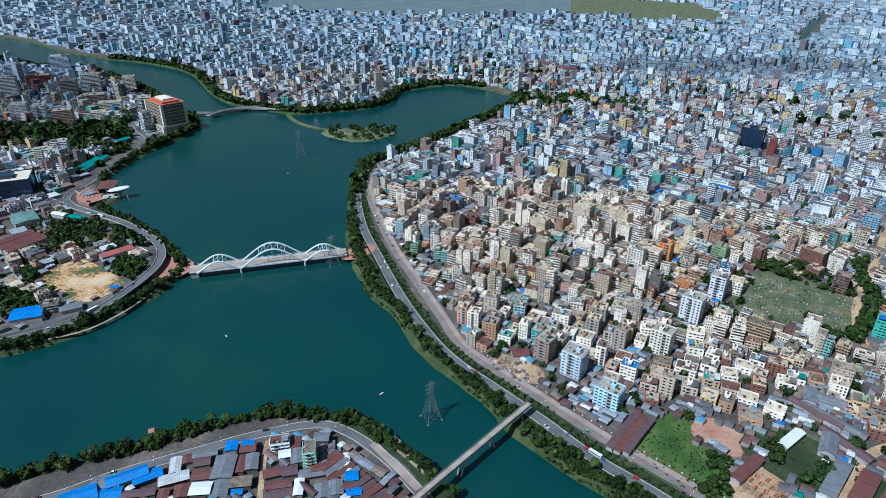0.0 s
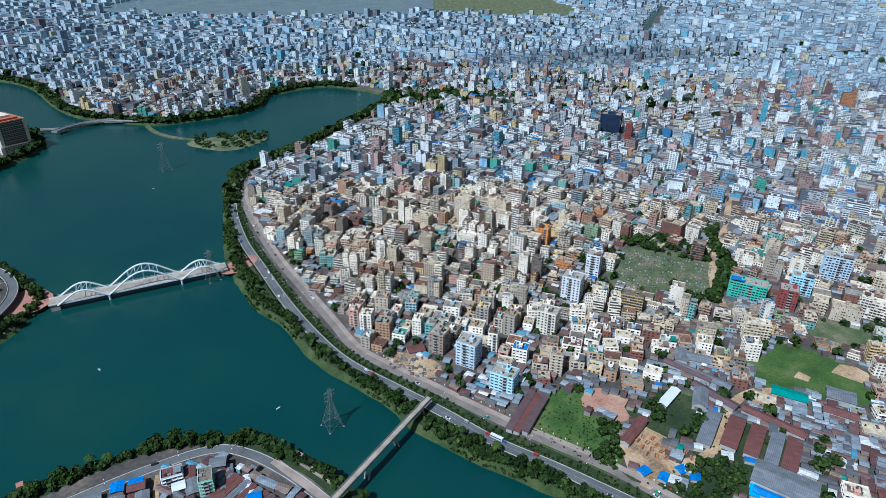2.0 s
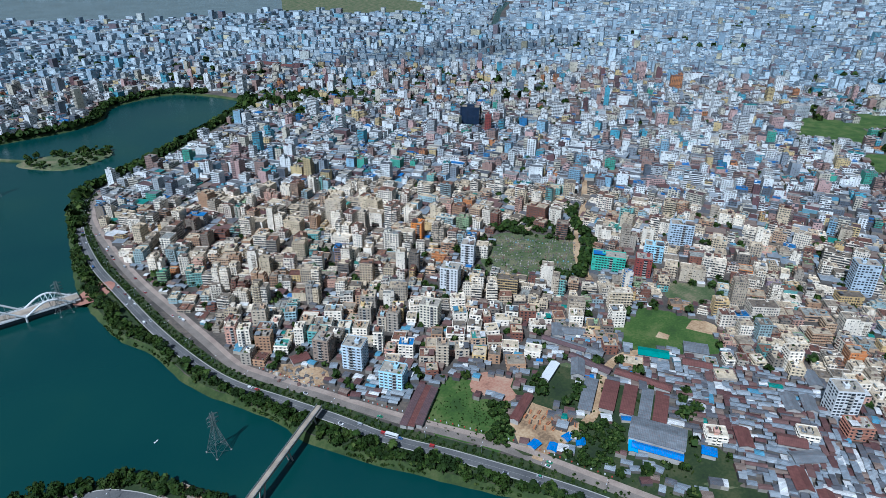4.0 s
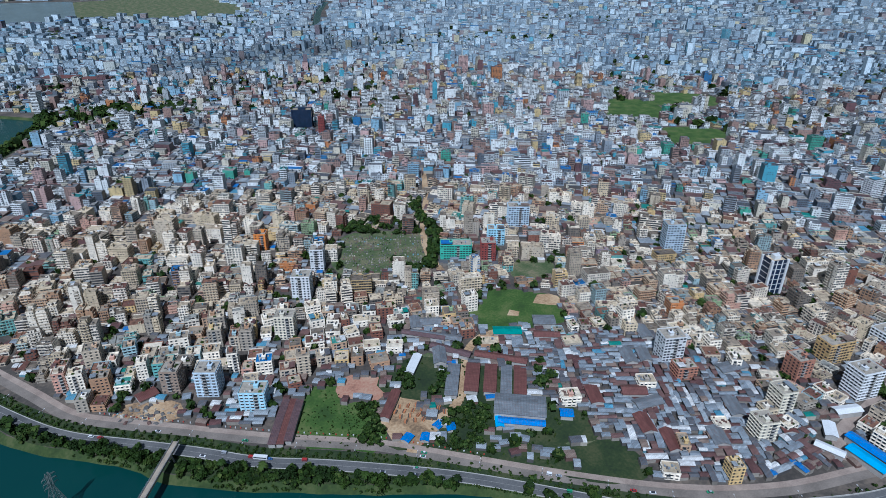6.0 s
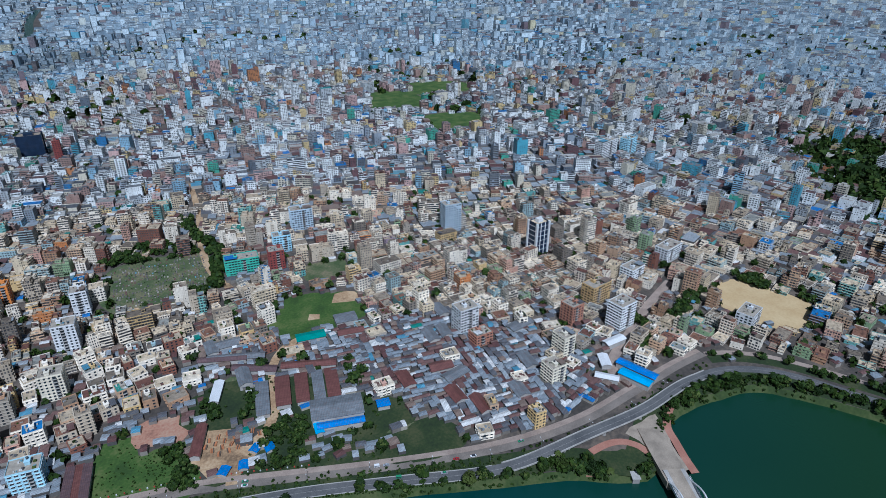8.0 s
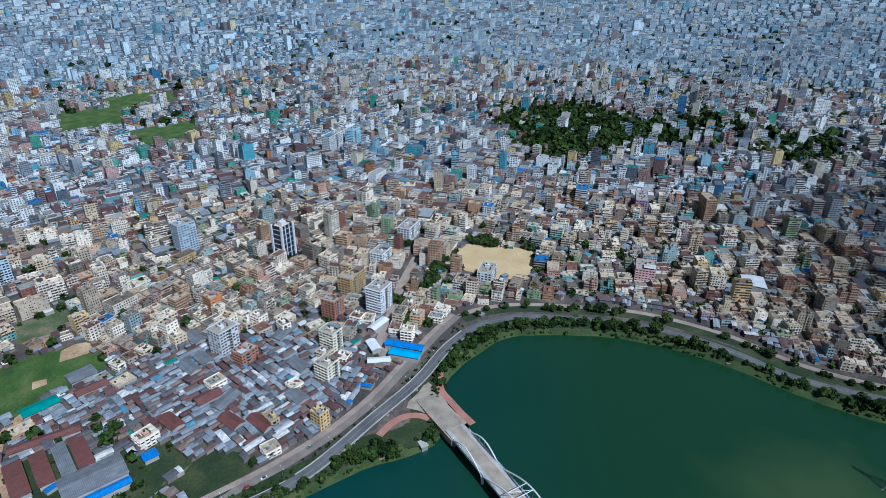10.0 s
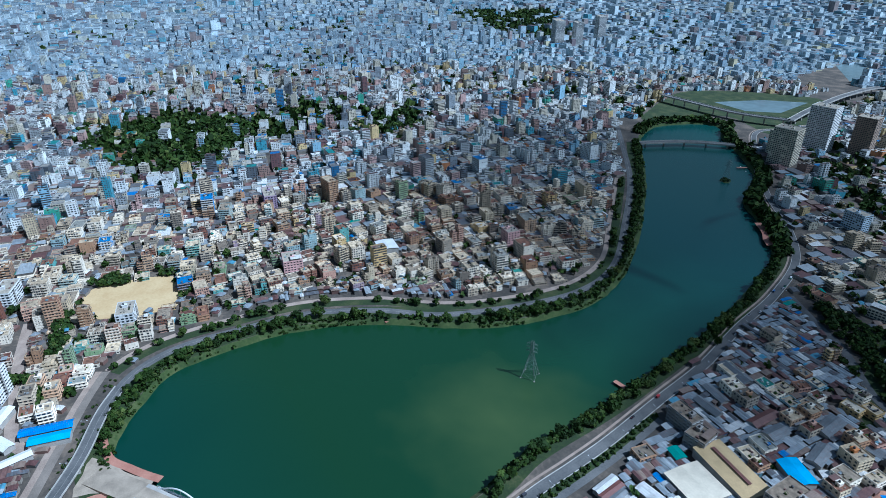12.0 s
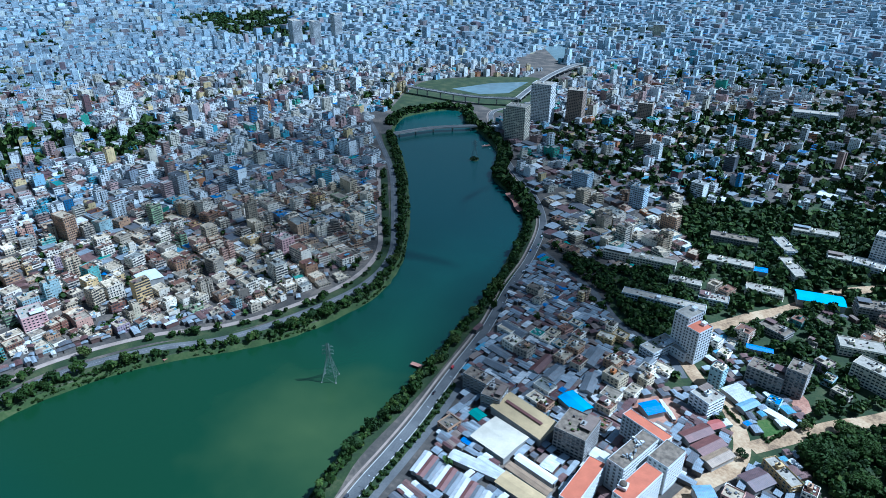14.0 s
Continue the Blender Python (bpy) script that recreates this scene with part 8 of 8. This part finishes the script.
# ---- lakeside theatre ----
th = thing("lakeside_theatre", "lakeside open-air theatre with red terraces and a white shell roof", "theatre", "", pose(-348, 612, 0))
for k in range(7):
    bm = bmesh.new()
    vs0 = []
    for a in range(11):
        t = radians(158 + a * 9.8)
        r0, r1 = 11 + k * 3.2, 14 + k * 3.2
        vs0.append([bm.verts.new((r * math.cos(t), r * math.sin(t), z)) for r, z in ((r0, 0), (r0, 0.5 + 0.5 * k), (r1, 0.5 + 0.5 * k), (r1, 0))])
    for p0, p1 in zip(vs0, vs0[1:]):
        for j in range(3):
            bm.faces.new((p0[j], p1[j], p1[j + 1], p0[j + 1]))
    bmesh.ops.recalc_face_normals(bm, faces=bm.faces)
    part("terrace", bm, M_REDPAVE, th)
part("stage_roof", gable(bmesh.new(), 25, 17, 5.2, 6.4, 0.5, 0), T_RUST, th).matrix_basis = pose(-12, 15, 0, 0, 0, 100)
for x, y in ((-22, 4), (-6, 1), (-17, 28), (-2, 26), (-20, 16), (-4, 13)):
    part("post", beam(bmesh.new(), (x, y, -3.4), (x, y, 5.6), 0.3, 6), M_CONC, th)
part("stage", box(bmesh.new(), -9, -10, 0.0, 6, 1, 0.8, 0, radians(20)), M_CONC, th)
part("jetty", box(bmesh.new(), 3, -8, 0.2, 16, -4, 0.7, 0, radians(24)), M_CONC, th)
bm = bmesh.new()
bmesh.ops.create_uvsphere(bm, u_segments=24, v_segments=10, radius=1.0)
bmesh.ops.scale(bm, vec=(11, 5.5, 1.4), verts=bm.verts)
part("shell_roof", bm, M_WHITE, th, "white shell roof").matrix_basis = pose(9, -1.5, 7.8, 0, -5, 24)
for x, y in ((2, -5), (6, 0), (9, -5), (13, 2), (16, -2)):
    part("strut", beam(bmesh.new(), (x + 1.5, y - 1, -4), (x, y, 7.4), 0.3, 6), M_WHITE, th)

# ---- small things by the road ----


def car_model(name, label, length, width, height, cols, category):
    c = thing(name, label, category, category + "s on the roads")
    bm = bmesh.new()
    length, width, height = length / UNIT, width / UNIT, height / UNIT
    prof = [(-0.5, 0.28), (-0.5, 0.6), (-0.3, 0.66), (0.32, 0.66), (0.48, 0.56), (0.5, 0.28)] if height < 1.4 else [(-0.5, 0.2), (-0.5, 0.98), (-0.47, 1.0), (0.47, 1.0), (0.5, 0.9), (0.5, 0.2)]
    for f in range(1):
        l = [bm.verts.new((x * length, -width / 2, z * height)) for x, z in prof]
        r = [bm.verts.new((x * length, width / 2, z * height)) for x, z in prof]
        bm.faces.new(l)
        bm.faces.new(r[::-1])
        for i in range(len(prof)):
            bm.faces.new((l[i], r[i], r[(i + 1) % len(prof)], l[(i + 1) % len(prof)]))
    bmesh.ops.recalc_face_normals(bm, faces=bm.faces)
    part("body", bm, cols, c)
    bm = bmesh.new()
    if height < 1.4:
        lo, hi = ((-0.36, 0.26), 0.64), ((-0.24, 0.12), 1.0)
        vs_ = []
        for (x0, x1), z in (lo, hi):
            k = 0.48 if z < 0.9 else 0.40
            vs_ += [bm.verts.new((x * length, y * width, z * height)) for x, y in ((x0, -k), (x1, -k), (x1, k), (x0, k))]
        for f in ((0, 1, 5, 4), (1, 2, 6, 5), (2, 3, 7, 6), (3, 0, 4, 7)):
            bm.faces.new([vs_[i] for i in f])
        part("window_band", bm, M_GLASS, c)
        part("roof", box(bmesh.new(), -0.24 * length, -0.4 * width, height - 0.03, 0.12 * length, 0.4 * width, height + 0.03), cols, c)
    else:
        for s in (-1, 1):
            part("window_band", box(bmesh.new(), -0.45 * length, s * width / 2 - 0.03, height * 0.55, 0.45 * length, s * width / 2 + 0.03, height * 0.85), M_GLASS, c)
        part("windscreen", box(bmesh.new(), 0.5 * length - 0.02, -width * 0.42, height * 0.5, 0.5 * length + 0.04, width * 0.42, height * 0.86), M_GLASS, c)
    for sx in (-0.32, 0.32):
        for sy in (-1, 1):
            part("wheel", beam(bmesh.new(), (sx * length, sy * (width / 2 - 0.15), 0.26), (sx * length, sy * (width / 2 + 0.02), 0.26), 0.26, 10), M_TANK, c)
    return c


g = Graph("vehicle_paint", 0.3)
M_CAR = g.done(g.palette(g.rnd(False), [(5, (0.75, 0.75, 0.75)), (3, (0.35, 0.36, 0.38)), (2, (0.05, 0.05, 0.06)), (2, (0.35, 0.03, 0.03)), (1, (0.05, 0.12, 0.3)), (1, (0.05, 0.25, 0.12))]))
car = car_model("car", "parked or slow small car on the asphalt", 4.3, 1.75, 1.45, M_CAR, "car")
bus = car_model("bus", "pale bus on the lakeside road", 10.0, 2.5, 3.0, M_WHITE, "bus")
van = car_model("van", "small three-door van on the road", 3.6, 1.7, 2.05, M_CAR, "van")
vr = random.Random(9)
first = {"car": car, "bus": bus, "van": van}
done_ = set()


def park(kind, x, y, z, turn):
    m = pose(x, y, z, 0, 0, turn)
    if kind not in done_:
        done_.add(kind)
        first[kind].matrix_basis = m
    else:
        copy_thing(first[kind], m)


for ln, zs_, base_z, offs, count, i0, i1 in ((main, lift, 0.12, (-2.2, 2.2), 34, 20, 165), (service, None, 0.08, (-3.2, -0.4), 22, 20, 140), (cape, None, 0.10, (-2, 2), 16, 14, 90), (west, wlift, 0.12, (-2.2, 2.2), 12, 4, 70), (cape_n, None, 0.1, (-1.8, 1.8), 6, 8, 40)):
    for _ in range(count):
        i = vr.randrange(i0, min(i1, len(ln) - 2))
        o = vr.choice(offs)
        d = ln[i + 1] - ln[i]
        p = side_of(ln, o)[i]
        park(vr.choices(("car", "van", "bus"), (8, 4, 0.7))[0], p[0], p[1], base_z + (zs_[i] if zs_ is not None else 0), math.degrees(math.atan2(d[1], d[0])) + (180 if o < 0 else 0))
for k in range(4):
    park("bus", 53 - k * 2.4, -311 + k * 2.2, 0.25, 128)
for k in range(9):
    park("car", -306 + 2.6 * k, 404 - 2.2 * k, 0.0, 40)


def lamp_model():
    l = thing("street_lamp", "tall grey street lamp on the road edge", "street lamp", "street lamps")
    part("post", beam(bmesh.new(), (0, 0, 0), (0, 0, 7), 0.1, 6, 0.07), M_STEEL, l)
    bm = beam(bmesh.new(), (0, 0, 6.9), (1.3, 0, 7.3), 0.05, 5)
    beam(bm, (0, 0, 6.9), (-1.3, 0, 7.3), 0.05, 5)
    part("arm", bm, M_STEEL, l)
    for s in (-1, 1):
        part("lamp_head", box(bmesh.new(), s * 1.5 - 0.4, -0.14, 7.25, s * 1.5 + 0.4, 0.14, 7.38), M_WHITE, l)
    return l


lamp, lamp_used = lamp_model(), False
for ln, zs_, off, step, i0, i1 in ((main, lift, -6.2, 6, 12, 190), (cape, None, 5.6, 6, 14, 90), (west, wlift, -5.6, 6, 2, 60), (cape_n, None, 4.4, 6, 6, 44)):
    sd = side_of(ln, off)
    for i in range(i0, min(i1, len(ln) - 1), step):
        d = ln[i + 1] - ln[i]
        m = pose(sd[i, 0], sd[i, 1], 0.0, 0, 0, math.degrees(math.atan2(d[1], d[0])) + 90)
        if not lamp_used:
            lamp.matrix_basis, lamp_used = m, True
        else:
            copy_thing(lamp, m)

# sunk terrace and paved way beside the foot bridge on the cape
ter = spline([(-26.6, 257.4), (-15.5, 245.4), (-4.4, 233.4)], 3.0)
terrace = ribbon("terrace", ter, -2.2, 2.2, 0.5, M_DIRT, "bare earth terrace between low concrete walls", "terrace", 1.2)
for o in (-2.7, 2.2):
    ribbon("parapet", ter, o, o + 0.5, 1.9, M_WORN, "pale concrete edge wall", "", 2.4, parent=terrace)
ribbon("cape_paved_way", spline([(-37, 255.5), (-26.8, 243.3), (-10.6, 224)], 3.0), -2.6, 2.0, 0.17, M_PAVE, "paved way down to the bridge head", "pavement", 0.2)

# red and white kerb posts of the footway
fence = thing("kerb_posts", "row of red and white concrete kerb posts", "kerb posts")
edge = spline(SERVICE, 3.2)
edge_o = side_of(edge, -9.4)
T_POST = plain("red_post_paint", (0.45, 0.06, 0.04), 0.6)
k_ = 0
for i in range(len(edge)):
    if 20 < edge[i, 0] < 170 and edge[i, 1] > 160:
        k_ += 1
        part("post", box(bmesh.new(), -0.28, -0.28, 0, 0.28, 0.28, 0.85), M_WHITE if k_ % 2 else T_POST, fence).matrix_basis = pose(edge_o[i, 0], edge_o[i, 1], 0.0)
# stacks in the timber yard
T_TIMBER = plain("orange_timber", (0.42, 0.17, 0.07), 0.8, 0.0, 0.7, 1.15, 0.5)
for k in range(22):
    x, y = 160 + (k % 6) * 4.4, 236 - (k // 6) * 5.0 - (k % 6) * 2.6
    st_ = thing("timber_stack", "stack of orange-brown timber in a yard", "timber stack", "timber stacks", pose(x, y, 0.1, 0, 0, vr.uniform(20, 60)))
    for j in range(3):
        part("timber_layer", box(bmesh.new(), -1.6 + 0.1 * j, -0.9 + j * 0.62, 0, 1.5 - 0.15 * j, -0.35 + j * 0.62, vr.uniform(0.6, 1.3)), T_TIMBER if (k + j) % 3 else M_BARK, st_)
for x, y, t_ in ((152, 209, 20), (160, 203, 40), (172, 206, 10), (176, 200, 60)):
    shed("shed", "small shelter under a blue tarpaulin", x, y, 5.5, 4.5, 2.2, 3.0, t_, T_BLUETIN)
# small concrete pump house on the spit by the flyover
pump = thing("pump_house", "small concrete pump house with a pale flat roof in the shallows", "pump house", "", pose(253, 22, -3.0, 0, 0, 30))
part("wall", box(bmesh.new(), -2.4, -1.8, 0, 2.4, 1.8, 3.2), M_RAW, pump)
part("roof", box(bmesh.new(), -2.8, -2.2, 3.2, 2.8, 2.2, 3.45), M_CONC, pump)
part("platform", box(bmesh.new(), 2.4, -1.4, 0.6, 5.2, 1.4, 0.9), M_CONC, pump)
for sx in (2.9, 4.8):
    for sy in (-1.1, 1.1):
        part("pile", beam(bmesh.new(), (sx, sy, -1.5), (sx, sy, 0.6), 0.16, 6), M_RAW, pump)
# landing stages and boats
for x, y, turn in ((343, -172, 4), (361, -143, 4), (403, -694, 60), (-161, 262, 115), (196, -262, 5), (246, 40, 120)):
    s = thing("landing_stage", "small brown landing stage at the water's edge", "landing stage", "landing stages", pose(x, y, 0, 0, 0, turn))
    part("platform", box(bmesh.new(), -6, -1.6, -1.6, 6, 1.6, -1.3), M_REDPAVE, s)
    for k in range(4):
        part("pile", beam(bmesh.new(), (-5 + k * 3.3, 1.3 if k % 2 else -1.3, -5), (-5 + k * 3.3, 1.3 if k % 2 else -1.3, -1.5), 0.15, 6), M_BARK, s)
bt = thing("boat", "small pale boat on the lake", "boat", "boats")
bm = bmesh.new()
hull = [bm.verts.new(p) for p in ((-2.4, -0.7, 0.5), (1.2, -0.7, 0.5), (2.8, 0, 0.7), (1.2, 0.7, 0.5), (-2.4, 0.7, 0.5), (-2.0, -0.4, -0.3), (1.0, -0.4, -0.3), (2.0, 0, -0.2), (1.0, 0.4, -0.3), (-2.0, 0.4, -0.3))]
for i in range(5):
    j = (i + 1) % 5
    bm.faces.new((hull[i], hull[j], hull[5 + j], hull[5 + i]))
bm.faces.new(hull[5:][::-1])
bm.faces.new([bm.verts.new(v.co * 0.9 + Vector((0, 0, -0.1))) for v in hull[:5]])
bmesh.ops.recalc_face_normals(bm, faces=bm.faces)
part("hull", bm, M_WHITE, bt)
part("bench", box(bmesh.new(), -0.4, -0.6, 0.3, 0.2, 0.6, 0.42), M_BARK, bt)
bt.matrix_basis = pose(-36, 300, -2.9, 0, 0, 40) @ Matrix.Scale(0.6, 4)
for x, y, r in ((-150, 360, 130), (-180, 690, 20), (398, -704, 70), (393, -699, 120), (388, -692, 20), (383, -688, 65), (394, -689, 150), (408, -699, 100)):
    copy_thing(bt, pose(x, y, -2.9, 0, 0, r))

# ---- clouds, high over the city; they shade parts of it and show in the water ----


def cloud(gx, gy, rx, ry, seed, mat, z=800.0):
    """A heap cloud whose shade falls about (gx, gy)."""
    back = z / -SUN_TO.z
    bm = bmesh.new()
    bmesh.ops.create_icosphere(bm, subdivisions=4, radius=1.0, matrix=Matrix.Diagonal((rx, ry, min(rx, ry) * 0.22, 1)))
    for v in bm.verts:
        q_ = v.co + Vector((seed * 31.0, 0, 0))
        v.co += 0.35 * min(rx, ry) * Vector((noise.noise(q_ / 130), noise.noise(q_ / 130 + Vector((9, 0, 0))), 0.3 * noise.noise(q_ / 90 + Vector((0, 9, 0)))))
    ob = link_mesh("cloud", bm, mat, None, "", True)
    ob.location = (gx - SUN_TO.x * back, gy - SUN_TO.y * back, z)
    return tagged(ob, "white heap cloud high over the city", "cloud", kind="structure")


def vapour(name, thick):
    """Vapour that thins out towards the cloud's rim."""
    g = Graph(name, 1.0)
    tc = g.t.nodes.new("ShaderNodeTexCoord")
    flat = g.vmath("MULTIPLY", tc.outputs["Generated"], (1, 1, 0))
    away = g.t.nodes.new("ShaderNodeVectorMath")
    away.operation = "DISTANCE"
    g.put(away.inputs[0], flat)
    away.inputs[1].default_value = (0.5, 0.5, 0)
    edge = g.math("MULTIPLY_ADD", g.noise(0.012, 4), 0.22, away.outputs["Value"])
    g.put(g.b.inputs["Alpha"], g.ramp(edge, [(0.34, (thick, thick, thick)), (0.56, (0, 0, 0))]))
    return g.done(g.stain((0.85, 0.86, 0.88, 1), 0.95, 1.0, 0.004, 0.02))


THIN, BROAD, HEAP = vapour("thin_cloud", 0.3), vapour("broad_cloud", 0.43), vapour("heap_cloud", 0.55)
for k, (gx, gy, rx, ry, mat) in enumerate(((440, -500, 340, 380, BROAD), (152, -365, 96, 180, HEAP), (640, 1330, 420, 130, THIN), (-680, 1020, 220, 240, THIN))):
    cloud(gx, gy, rx, ry, 70 + k, mat)

# ---- from plan units to metres ----
for ob in list(scene.objects):
    if ob.parent is None and ob.type in ("MESH", "EMPTY"):
        ob.matrix_basis = Matrix.Scale(UNIT, 4) @ ob.matrix_basis
